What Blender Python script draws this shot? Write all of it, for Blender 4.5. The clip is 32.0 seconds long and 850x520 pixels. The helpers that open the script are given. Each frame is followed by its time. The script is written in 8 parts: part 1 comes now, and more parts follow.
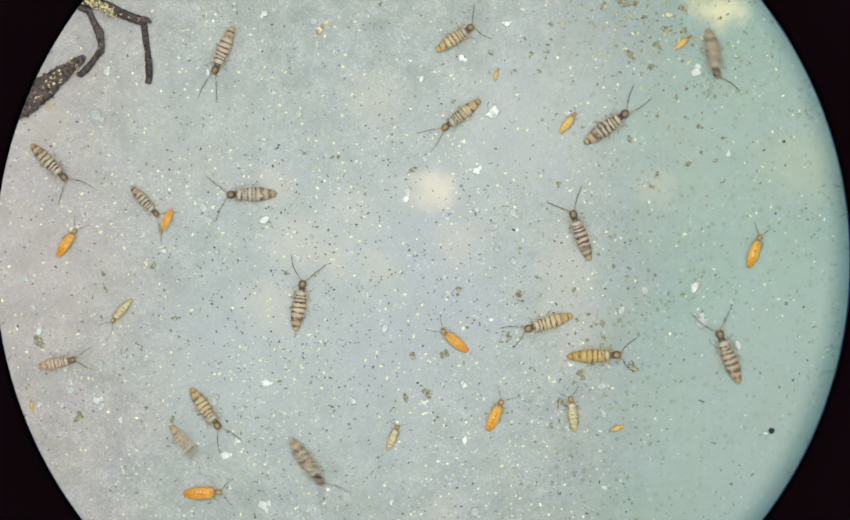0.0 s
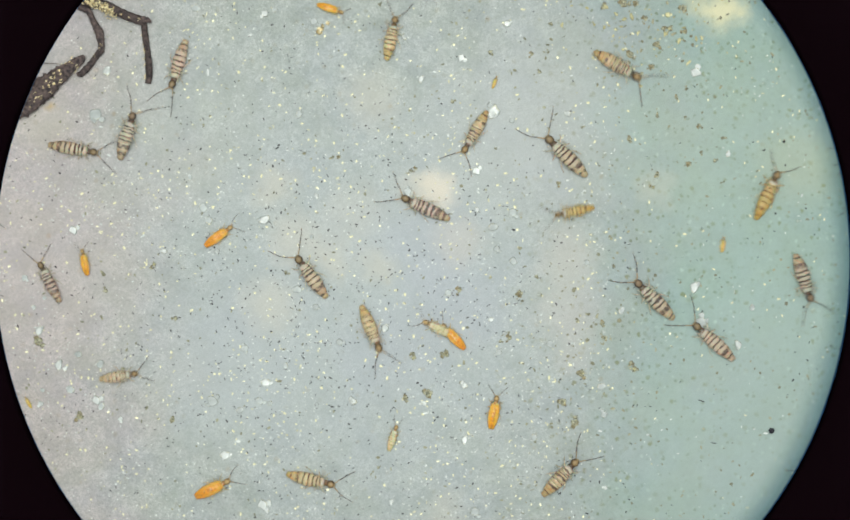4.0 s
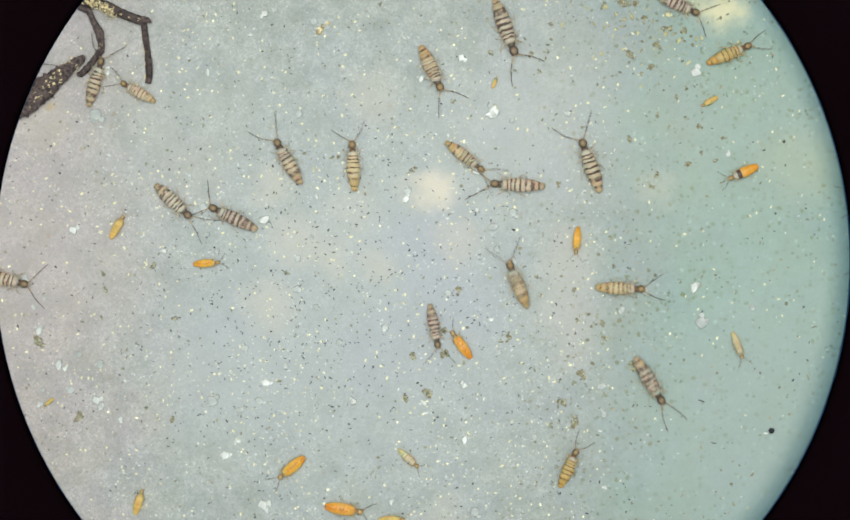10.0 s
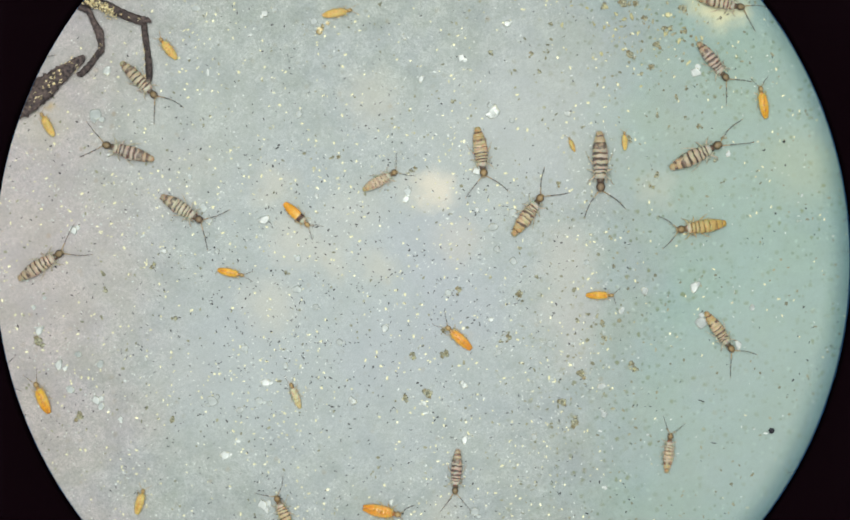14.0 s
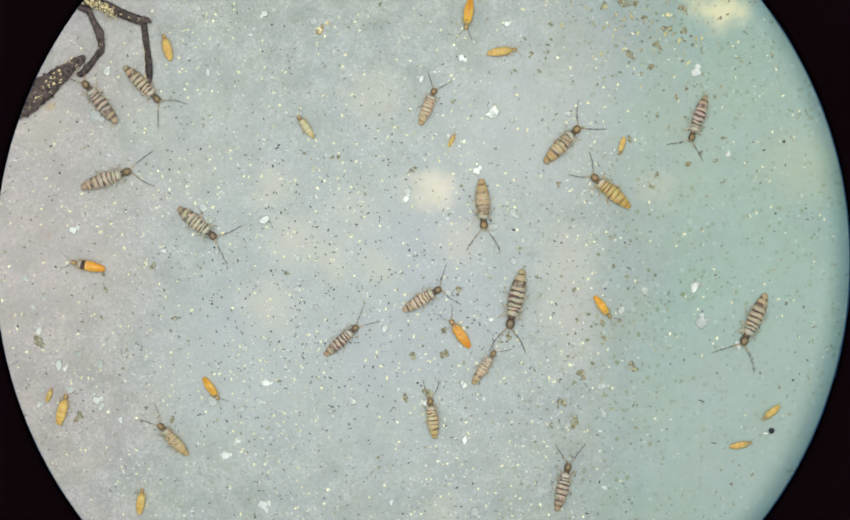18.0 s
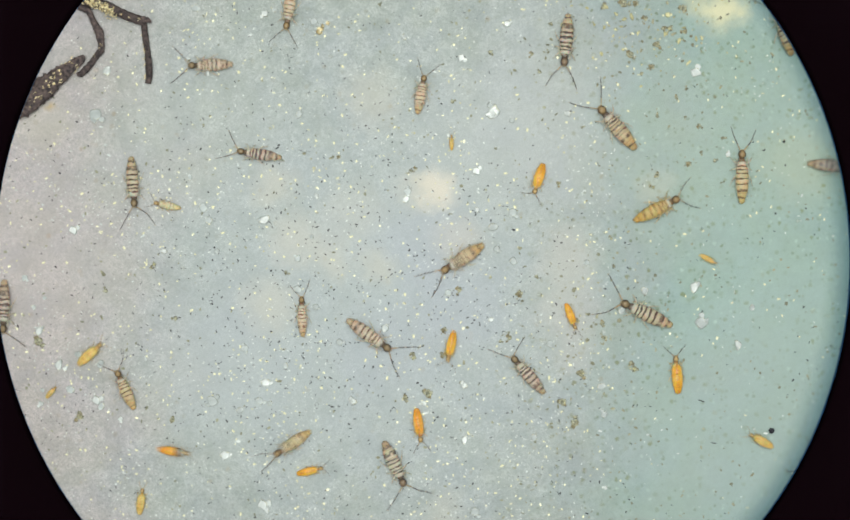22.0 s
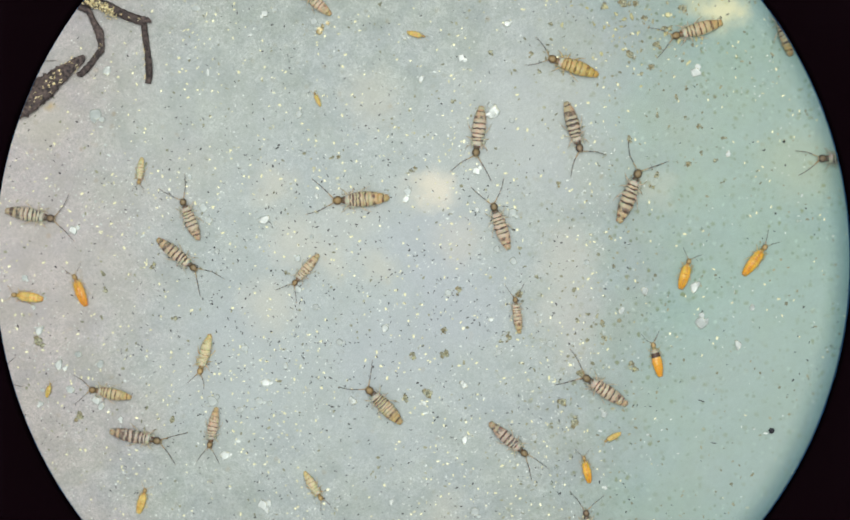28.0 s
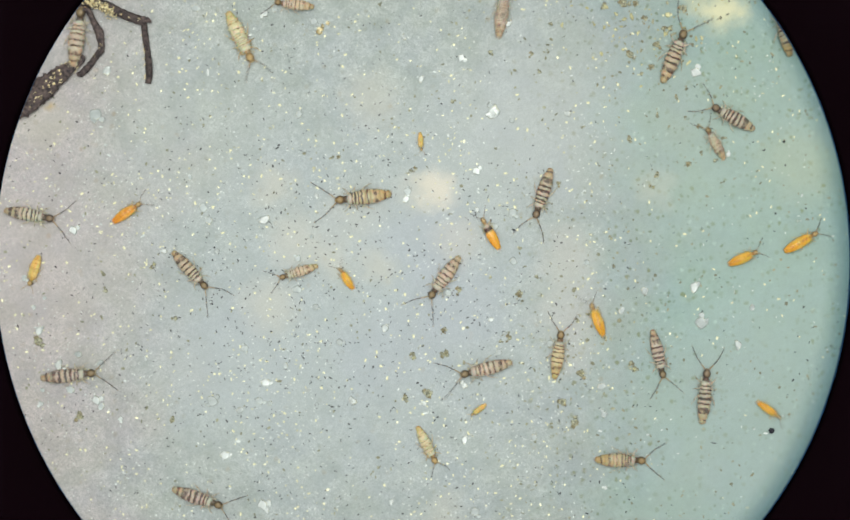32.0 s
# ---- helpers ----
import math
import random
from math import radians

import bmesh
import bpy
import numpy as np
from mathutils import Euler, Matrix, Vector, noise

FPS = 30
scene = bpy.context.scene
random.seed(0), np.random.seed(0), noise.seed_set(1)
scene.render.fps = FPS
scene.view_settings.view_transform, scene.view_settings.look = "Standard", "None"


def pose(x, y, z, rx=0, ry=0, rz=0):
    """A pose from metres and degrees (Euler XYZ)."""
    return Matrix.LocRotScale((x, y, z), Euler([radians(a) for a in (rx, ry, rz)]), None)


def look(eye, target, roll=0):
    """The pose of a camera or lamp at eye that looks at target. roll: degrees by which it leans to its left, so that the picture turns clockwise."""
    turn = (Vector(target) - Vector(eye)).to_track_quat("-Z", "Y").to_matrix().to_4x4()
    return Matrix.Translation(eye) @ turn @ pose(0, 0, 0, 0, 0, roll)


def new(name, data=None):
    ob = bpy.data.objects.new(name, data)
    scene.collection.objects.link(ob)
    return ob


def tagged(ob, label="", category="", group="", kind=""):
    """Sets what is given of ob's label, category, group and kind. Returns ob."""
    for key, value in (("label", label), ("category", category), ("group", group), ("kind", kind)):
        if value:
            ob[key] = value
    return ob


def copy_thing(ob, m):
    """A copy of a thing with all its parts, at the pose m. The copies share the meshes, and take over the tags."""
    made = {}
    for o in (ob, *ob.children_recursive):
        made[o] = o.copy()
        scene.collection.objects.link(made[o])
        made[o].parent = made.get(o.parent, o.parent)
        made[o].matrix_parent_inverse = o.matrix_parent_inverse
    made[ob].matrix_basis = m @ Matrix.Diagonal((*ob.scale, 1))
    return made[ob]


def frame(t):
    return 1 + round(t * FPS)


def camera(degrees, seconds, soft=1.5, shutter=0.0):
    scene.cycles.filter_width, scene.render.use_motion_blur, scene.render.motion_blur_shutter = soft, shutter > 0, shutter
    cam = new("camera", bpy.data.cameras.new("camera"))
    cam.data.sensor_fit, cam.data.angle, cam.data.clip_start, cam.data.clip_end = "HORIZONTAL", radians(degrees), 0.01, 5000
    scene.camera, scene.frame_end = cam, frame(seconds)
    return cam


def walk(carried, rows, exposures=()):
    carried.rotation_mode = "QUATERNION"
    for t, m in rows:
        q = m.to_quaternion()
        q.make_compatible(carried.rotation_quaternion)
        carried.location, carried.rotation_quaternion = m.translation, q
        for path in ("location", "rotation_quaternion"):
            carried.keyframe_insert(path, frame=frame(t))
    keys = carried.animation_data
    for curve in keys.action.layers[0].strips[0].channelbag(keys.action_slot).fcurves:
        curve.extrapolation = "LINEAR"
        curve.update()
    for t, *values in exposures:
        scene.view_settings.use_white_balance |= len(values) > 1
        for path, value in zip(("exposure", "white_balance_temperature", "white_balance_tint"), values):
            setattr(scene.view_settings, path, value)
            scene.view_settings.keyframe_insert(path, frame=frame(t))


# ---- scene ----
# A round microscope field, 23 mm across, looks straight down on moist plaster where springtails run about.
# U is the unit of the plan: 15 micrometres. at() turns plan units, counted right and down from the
# field's upper corner, into metres.
U = 1.5e-5
HIGH = 784 * U / math.tan(radians(15))


def at(x, y, z=0.0):
    return Vector(((x - 784) * U, (480 - y) * U, z * U))


cam = camera(30, 32.0, soft=1.8, shutter=0.7)
walk(cam, [(0, pose(0, 0, HIGH)), (32, pose(0, 0, HIGH))])

# ---- light: the microscope's lamp from the upper side, and the pale room round it ----
world = bpy.data.worlds.new("room")
scene.world = world
world.use_nodes = True
world.node_tree.nodes["Background"].inputs[0].default_value = (0.95, 1.0, 0.955, 1)
world.node_tree.nodes["Background"].inputs[1].default_value = 0.33
lamp = new("microscope_lamp", bpy.data.lights.new("microscope_lamp", "AREA"))
lamp.data.shape, lamp.data.size, lamp.data.energy = "DISK", 0.034, 0.0311
lamp.data.color = (0.982, 1.0, 0.932)
lamp.matrix_world = look((-0.001, 0.003, 0.052), (-0.001, 0.002, 0.0))
scene.view_settings.exposure = 0.0


# ---- materials ----
def shader(name, rough=0.6, spec=0.3):
    m = bpy.data.materials.new(name)
    m.use_nodes = True
    b = m.node_tree.nodes["Principled BSDF"]
    b.inputs["Roughness"].default_value = rough
    b.inputs["Specular IOR Level"].default_value = spec
    return m, m.node_tree, b


def node(tree, kind, **values):
    n = tree.nodes.new(kind)
    for key, v in values.items():
        n.inputs[key.replace("_", " ")].default_value = v
    return n


def rgba(c):
    return (c[0], c[1], c[2], 1)


def mix(tree, a, b, fac, mode="MIX"):
    n = tree.nodes.new("ShaderNodeMix")
    n.data_type, n.blend_type = "RGBA", mode
    for socket, v in ((0, fac), (6, a), (7, b)):
        if isinstance(v, (int, float)):
            n.inputs[socket].default_value = v
        elif isinstance(v, tuple):
            n.inputs[socket].default_value = rgba(v)
        else:
            tree.links.new(v, n.inputs[socket])
    return n.outputs[2]


def speckled(name, dark, light, size, rough=0.6, spec=0.3, bump=0.2, vary=0.25, island=False, sss=0.0, blotch=None):
    """A two-tone grained surface; size is the grain in plan units, vary shifts the tone from piece to piece."""
    m, tree, b = shader(name, rough, spec)
    coord = tree.nodes.new("ShaderNodeTexCoord")
    grain = node(tree, "ShaderNodeTexNoise", Scale=1 / (size * U), Detail=4.0, Roughness=0.6)
    broad = node(tree, "ShaderNodeTexNoise", Scale=1 / (size * 5 * U), Detail=2.0)
    for n in (grain, broad):
        tree.links.new(coord.outputs["Object"], n.inputs["Vector"])
    ramp = node(tree, "ShaderNodeMapRange", From_Min=0.3, From_Max=0.7)
    tree.links.new(grain.outputs["Fac"], ramp.inputs["Value"])
    col = mix(tree, dark, light, ramp.outputs[0])
    wide = node(tree, "ShaderNodeMapRange", From_Min=0.3, From_Max=0.7, To_Min=0.8, To_Max=1.15)
    tree.links.new(broad.outputs["Fac"], wide.inputs["Value"])
    col = mix(tree, col, wide.outputs[0], 1.0, "MULTIPLY")
    if blotch:
        spot = node(tree, "ShaderNodeTexNoise", Scale=1 / (9 * U), Detail=3.0, Roughness=0.65)
        tree.links.new(coord.outputs["Object"], spot.inputs["Vector"])
        edge = node(tree, "ShaderNodeMapRange", From_Min=0.52, From_Max=0.66, To_Max=0.75)
        tree.links.new(spot.outputs["Fac"], edge.inputs["Value"])
        col = mix(tree, col, blotch, edge.outputs[0])
    if island:
        who = tree.nodes.new("ShaderNodeNewGeometry").outputs["Random Per Island"]
    else:
        who = tree.nodes.new("ShaderNodeObjectInfo").outputs["Random"]
    tone = node(tree, "ShaderNodeMapRange", To_Min=1 - vary, To_Max=1 + vary)
    tree.links.new(who, tone.inputs["Value"])
    col = mix(tree, col, tone.outputs[0], 1.0, "MULTIPLY")
    tree.links.new(col, b.inputs["Base Color"])
    if bump:
        n = node(tree, "ShaderNodeBump", Strength=bump, Distance=size * U * 0.5)
        tree.links.new(grain.outputs["Fac"], n.inputs["Height"])
        tree.links.new(n.outputs[0], b.inputs["Normal"])
    if sss:
        b.inputs["Subsurface Weight"].default_value = sss
        b.inputs["Subsurface Scale"].default_value = 4 * U
    return m


def plaster():
    """Moist plaster: blue-grey, a painted green and rosy colour cast, cream blotches of mould under the surface."""
    m, tree, b = shader("plaster", 0.55, 0.3)
    coord = tree.nodes.new("ShaderNodeTexCoord").outputs["Object"]
    fine = node(tree, "ShaderNodeTexNoise", Scale=1 / (3.4 * U), Detail=6.0, Roughness=0.8, Distortion=1.2)
    middle = node(tree, "ShaderNodeTexNoise", Scale=1 / (34 * U), Detail=4.0, Roughness=0.6)
    broad = node(tree, "ShaderNodeTexNoise", Scale=1 / (170 * U), Detail=3.0)
    for n in (fine, middle, broad):
        tree.links.new(coord, n.inputs["Vector"])
    f = node(tree, "ShaderNodeMapRange", From_Min=0.28, From_Max=0.72)
    tree.links.new(fine.outputs["Fac"], f.inputs["Value"])
    # the grain evens out towards the right
    split = tree.nodes.new("ShaderNodeSeparateXYZ")
    tree.links.new(coord, split.inputs[0])
    smooth = node(tree, "ShaderNodeMapRange", From_Min=150 * U, From_Max=420 * U, To_Max=0.85)
    tree.links.new(split.outputs[0], smooth.inputs["Value"])
    even_out = tree.nodes.new("ShaderNodeMix")
    even_out.inputs[3].default_value = 0.5
    tree.links.new(smooth.outputs[0], even_out.inputs[0])
    tree.links.new(f.outputs[0], even_out.inputs[2])
    col = mix(tree, (0.235, 0.276, 0.274), (0.535, 0.582, 0.572), even_out.outputs[0])
    g = node(tree, "ShaderNodeMapRange", From_Min=0.3, From_Max=0.7, To_Min=0.945, To_Max=1.055)
    tree.links.new(middle.outputs["Fac"], g.inputs["Value"])
    col = mix(tree, col, g.outputs[0], 1.0, "MULTIPLY")
    mottle = node(tree, "ShaderNodeTexNoise", Scale=1 / (11 * U), Detail=3.0, Roughness=0.65, Distortion=0.8)
    tree.links.new(coord, mottle.inputs["Vector"])
    g = node(tree, "ShaderNodeMapRange", From_Min=0.3, From_Max=0.7, To_Min=0.95, To_Max=1.06)
    tree.links.new(mottle.outputs["Fac"], g.inputs["Value"])
    col = mix(tree, col, g.outputs[0], 1.0, "MULTIPLY")
    bend = node(tree, "ShaderNodeTexNoise", Scale=1 / (60 * U), Detail=3.0, Roughness=0.6)
    tree.links.new(coord, bend.inputs["Vector"])
    shift = tree.nodes.new("ShaderNodeVectorMath")
    shift.operation = "MULTIPLY_ADD"
    tree.links.new(bend.outputs["Color"], shift.inputs[0])
    shift.inputs[1].default_value = (75 * U, 75 * U, 0)
    shift.inputs[2].default_value = (-37 * U, -37 * U, 0)
    jag = node(tree, "ShaderNodeTexNoise", Scale=1 / (7 * U), Detail=2.0)
    tree.links.new(coord, jag.inputs["Vector"])
    smear = tree.nodes.new("ShaderNodeVectorMath")
    smear.operation = "MULTIPLY_ADD"
    tree.links.new(jag.outputs["Color"], smear.inputs[0])
    smear.inputs[1].default_value = (8 * U, 8 * U, 0)
    tree.links.new(coord, smear.inputs[2])
    warped = tree.nodes.new("ShaderNodeVectorMath")
    tree.links.new(coord, warped.inputs[0])
    tree.links.new(shift.outputs[0], warped.inputs[1])
    # bluish and greenish patches, dull stains in the plaster, pale threads of mould
    patch = node(tree, "ShaderNodeTexNoise", Scale=1 / (105 * U), Detail=3.0, Roughness=0.55)
    tree.links.new(warped.outputs[0], patch.inputs["Vector"])
    which = node(tree, "ShaderNodeMapRange", From_Min=0.38, From_Max=0.62)
    tree.links.new(patch.outputs["Fac"], which.inputs["Value"])
    col = mix(tree, col, mix(tree, (0.995, 1.0, 0.965), (0.995, 1.0, 1.045), which.outputs[0]), 1.0, "MULTIPLY")
    for gap, reach, share, stain, strength, right_side in ((21, 0.30, 0.60, (0.28, 0.28, 0.20), 0.42, False), (13, 0.34, 0.62, (0.27, 0.29, 0.27), 0.36, False),
                                                     (30, 0.22, 0.72, (0.33, 0.26, 0.13), 0.5, False), (20, 0.30, 0.25, (0.24, 0.25, 0.13), 0.95, True),
                                                     (12, 0.34, 0.25, (0.22, 0.25, 0.17), 0.95, True), (15, 0.30, 0.5, (0.66, 0.70, 0.66), 0.5, True)):
        cell = node(tree, "ShaderNodeTexVoronoi", Scale=1 / (gap * U))
        tree.links.new(smear.outputs[0], cell.inputs["Vector"])
        near = node(tree, "ShaderNodeMapRange", From_Min=reach, From_Max=reach * 0.35, To_Max=strength)
        near.interpolation_type = "SMOOTHSTEP"
        tree.links.new(cell.outputs["Distance"], near.inputs["Value"])
        tell = tree.nodes.new("ShaderNodeSeparateColor")
        tree.links.new(cell.outputs["Color"], tell.inputs[0])
        some = node(tree, "ShaderNodeMapRange", From_Min=share, From_Max=1.0)
        tree.links.new(tell.outputs[0], some.inputs["Value"])
        both = tree.nodes.new("ShaderNodeMath")
        both.operation = "MULTIPLY"
        tree.links.new(near.outputs[0], both.inputs[0])
        tree.links.new(some.outputs[0], both.inputs[1])
        if right_side:
            # soft-edged specks, dim towards the left
            toward_right = node(tree, "ShaderNodeMapRange", From_Min=60 * U, From_Max=260 * U)
            tree.links.new(split.outputs[0], toward_right.inputs["Value"])
            under = tree.nodes.new("ShaderNodeMath")
            under.operation = "MULTIPLY"
            tree.links.new(both.outputs[0], under.inputs[0])
            tree.links.new(toward_right.outputs[0], under.inputs[1])
            both = under
        col = mix(tree, col, stain, both.outputs[0])
    for size, strength in ((30, 0.32), (13, 0.45), (7, 0.45)):
        thread = node(tree, "ShaderNodeTexNoise", Scale=1 / (size * U), Detail=5.0, Roughness=0.62, Distortion=1.6)
        tree.links.new(coord, thread.inputs["Vector"])
        off = node(tree, "ShaderNodeMath")
        off.operation = "SUBTRACT"
        off.inputs[1].default_value = 0.5
        tree.links.new(thread.outputs["Fac"], off.inputs[0])
        both = tree.nodes.new("ShaderNodeMath")
        both.operation = "ABSOLUTE"
        tree.links.new(off.outputs[0], both.inputs[0])
        line = node(tree, "ShaderNodeMapRange", From_Min=0.026, From_Max=0.0, To_Max=strength)
        tree.links.new(both.outputs[0], line.inputs["Value"])
        here = node(tree, "ShaderNodeMapRange", From_Min=0.36, From_Max=0.58)
        tree.links.new(bend.outputs["Fac"], here.inputs["Value"])
        seen = tree.nodes.new("ShaderNodeMath")
        seen.operation = "MULTIPLY"
        tree.links.new(line.outputs[0], seen.inputs[0])
        tree.links.new(here.outputs[0], seen.inputs[1])
        toward_left = node(tree, "ShaderNodeMapRange", From_Min=150 * U, From_Max=380 * U, To_Min=1.0, To_Max=0.12)
        tree.links.new(split.outputs[0], toward_left.inputs["Value"])
        left = tree.nodes.new("ShaderNodeMath")
        left.operation = "MULTIPLY"
        tree.links.new(seen.outputs[0], left.inputs[0])
        tree.links.new(toward_left.outputs[0], left.inputs[1])
        col = mix(tree, col, (0.80, 0.84, 0.83), left.outputs[0])
    # optical colour cast painted in: green right of a wavy edge, rosy left
    wave = node(tree, "ShaderNodeMapRange", From_Min=0.3, From_Max=0.7, To_Min=-90 * U, To_Max=90 * U)
    tree.links.new(broad.outputs["Fac"], wave.inputs["Value"])
    along = tree.nodes.new("ShaderNodeMath")
    along.operation = "ADD"
    tree.links.new(split.outputs[0], along.inputs[0])
    tree.links.new(wave.outputs[0], along.inputs[1])
    for lo, hi, tint in ((225 * U, 385 * U, (0.955, 0.99, 0.985)), (240 * U, 620 * U, (0.905, 1.085, 1.035)), (-330 * U, -750 * U, (1.155, 0.975, 0.995))):
        r = node(tree, "ShaderNodeMapRange", From_Min=lo, From_Max=hi)
        r.interpolation_type = "SMOOTHSTEP"
        tree.links.new(along.outputs[0], r.inputs["Value"])
        col = mix(tree, col, mix(tree, col, tint, 1.0, "MULTIPLY"), r.outputs[0])
    cream, rosy, gold = (0.65, 0.63, 0.55), (0.60, 0.58, 0.55), (0.86, 0.82, 0.55)
    lilac = (0.45, 0.485, 0.56)
    # broad patches put the field's brighter middle and colour casts into the plaster's colour
    for x, y, size, strength, tint in (
            (670, 560, 560, 0.55, (0.485, 0.54, 0.572)), (880, 290, 230, 0.3, (0.51, 0.55, 0.56)), (1010, 210, 250, 0.45, (0.545, 0.575, 0.585)), (420, 690, 230, 0.35, (0.52, 0.57, 0.575)), (1340, 270, 290, 0.4, (0.465, 0.545, 0.475)), (1440, 560, 220, 0.35, (0.47, 0.58, 0.53)), (1370, 800, 330, 0.5, (0.455, 0.535, 0.52)), (330, 260, 260, 0.3, (0.52, 0.55, 0.53)),
            (790, 445, 120, 0.4, lilac), (840, 570, 140, 0.4, lilac), (720, 650, 130, 0.3, lilac), (430, 620, 150, 0.2, lilac),
            (804, 346, 56, 0.85, (0.78, 0.725, 0.63)), (770, 352, 60, 0.4, cream), (845, 448, 70, 0.5, rosy), (685, 180, 78, 0.38, cream),
            (505, 338, 62, 0.45, cream), (548, 440, 75, 0.46, cream), (695, 490, 52, 0.42, cream),
            (612, 475, 60, 0.4, cream), (497, 560, 80, 0.42, cream), (1055, 470, 85, 0.5, rosy), (1060, 640, 75, 0.4, rosy),
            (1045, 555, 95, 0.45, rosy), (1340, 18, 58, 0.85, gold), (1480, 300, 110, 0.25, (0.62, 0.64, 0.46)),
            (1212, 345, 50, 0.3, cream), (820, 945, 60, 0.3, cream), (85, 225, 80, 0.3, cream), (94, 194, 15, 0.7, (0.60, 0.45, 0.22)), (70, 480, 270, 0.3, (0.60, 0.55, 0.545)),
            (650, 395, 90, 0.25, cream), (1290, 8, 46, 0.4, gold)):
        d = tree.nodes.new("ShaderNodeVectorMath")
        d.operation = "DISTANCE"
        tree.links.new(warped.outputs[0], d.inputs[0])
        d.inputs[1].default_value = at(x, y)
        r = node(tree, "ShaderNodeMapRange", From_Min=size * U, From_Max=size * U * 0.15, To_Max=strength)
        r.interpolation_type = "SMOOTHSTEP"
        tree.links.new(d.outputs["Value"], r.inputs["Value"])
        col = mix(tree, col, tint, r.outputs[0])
    tree.links.new(col, b.inputs["Base Color"])
    n = node(tree, "ShaderNodeBump", Strength=0.55, Distance=3 * U)
    tree.links.new(fine.outputs["Fac"], n.inputs["Height"])
    tree.links.new(n.outputs[0], b.inputs["Normal"])
    return m


PLASTER = plaster()
BLACK = shader("blackened_metal", 0.9, 0.0)[0]
BLACK.node_tree.nodes["Principled BSDF"].inputs["Base Color"].default_value = (0.0068, 0.0028, 0.0048, 1)
FRINGE = speckled("blue_edge_fringe", (0.03, 0.10, 0.22), (0.05, 0.14, 0.28), 12, 0.5, 0.2, 0.05)


def vignetting(x, y, z, inner, outer):
    """A clear filter for painted vignetting: passes less light from inner to outer edge."""
    m = bpy.data.materials.new("vignette_filter")
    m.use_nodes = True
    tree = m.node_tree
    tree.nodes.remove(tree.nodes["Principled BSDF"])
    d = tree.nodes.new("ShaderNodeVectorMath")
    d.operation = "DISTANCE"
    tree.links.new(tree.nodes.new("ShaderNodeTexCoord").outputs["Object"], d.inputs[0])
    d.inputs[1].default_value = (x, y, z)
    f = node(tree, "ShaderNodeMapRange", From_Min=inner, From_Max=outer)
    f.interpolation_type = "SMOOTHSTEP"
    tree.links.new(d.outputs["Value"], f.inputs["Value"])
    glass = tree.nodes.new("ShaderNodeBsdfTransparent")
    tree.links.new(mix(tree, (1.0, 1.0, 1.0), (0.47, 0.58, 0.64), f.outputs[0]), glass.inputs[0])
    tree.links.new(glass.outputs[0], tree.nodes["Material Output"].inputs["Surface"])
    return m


BARK = speckled("dark_root_bark", (0.014, 0.012, 0.017), (0.17, 0.125, 0.115), 6, 0.6, 0.3, 1.0, blotch=(0.015, 0.013, 0.019))
CRUST = speckled("yellow_crust", (0.56, 0.40, 0.14), (0.97, 0.90, 0.62), 4, 0.4, 0.6, 0.7, 0.4, island=True)
FLAKE = speckled("pale_fleck", (0.82, 0.79, 0.45), (0.98, 0.96, 0.76), 6, 0.22, 0.8, 0.0, 0.25, island=True)
DUST = speckled("white_dust", (0.60, 0.64, 0.62), (0.85, 0.88, 0.84), 6, 0.4, 0.5, 0.0, 0.12, island=True)
TICK = speckled("dark_fleck", (0.02, 0.018, 0.026), (0.08, 0.07, 0.08), 6, 0.6, 0.3, 0.0, 0.5, island=True)
MURK = speckled("olive_speck", (0.27, 0.27, 0.19), (0.38, 0.39, 0.30), 6, 0.7, 0.2, 0.0, 0.3, island=True)
FRASS = speckled("brown_green_debris", (0.25, 0.21, 0.12), (0.42, 0.37, 0.23), 3, 0.7, 0.3, 0.8, 0.3)
DULL = speckled("dull_crumb", (0.30, 0.29, 0.19), (0.43, 0.43, 0.32), 4, 0.7, 0.3, 0.4, 0.3, island=True)
MOSS = speckled("greenish_crumb", (0.42, 0.40, 0.20), (0.68, 0.65, 0.40), 4, 0.6, 0.3, 0.4, 0.25, island=True)
SOOT = speckled("black_debris", (0.01, 0.01, 0.015), (0.05, 0.05, 0.07), 6, 0.6, 0.3, 0.6, 0.2)
SHELL = speckled("white_grain", (0.55, 0.595, 0.59), (0.76, 0.80, 0.79), 5, 0.25, 0.6, 0.4, 0.12)
CREAM = speckled("cream_grain_face", (0.66, 0.66, 0.55), (0.82, 0.82, 0.72), 5, 0.25, 0.6, 0.2, 0.1)
CLEAR = speckled("clear_grain_middle", (0.45, 0.50, 0.505), (0.60, 0.645, 0.645), 5, 0.5, 0.3, 0.3, 0.12)


# ---- mesh helpers ----
def mesh(name, verts, faces, materials, index=None, smooth=True):
    me = bpy.data.meshes.new(name)
    me.from_pydata(verts, [], faces)
    for m in materials:
        me.materials.append(m)
    if index:
        me.polygons.foreach_set("material_index", index)
    me.polygons.foreach_set("use_smooth", [smooth] * len(faces))
    me.update()
    return me


def part(name, me, parent, label="", place=None):
    ob = new(name, me)
    ob.parent = parent
    if place is not None:
        ob.matrix_basis = place
    return tagged(ob, label)


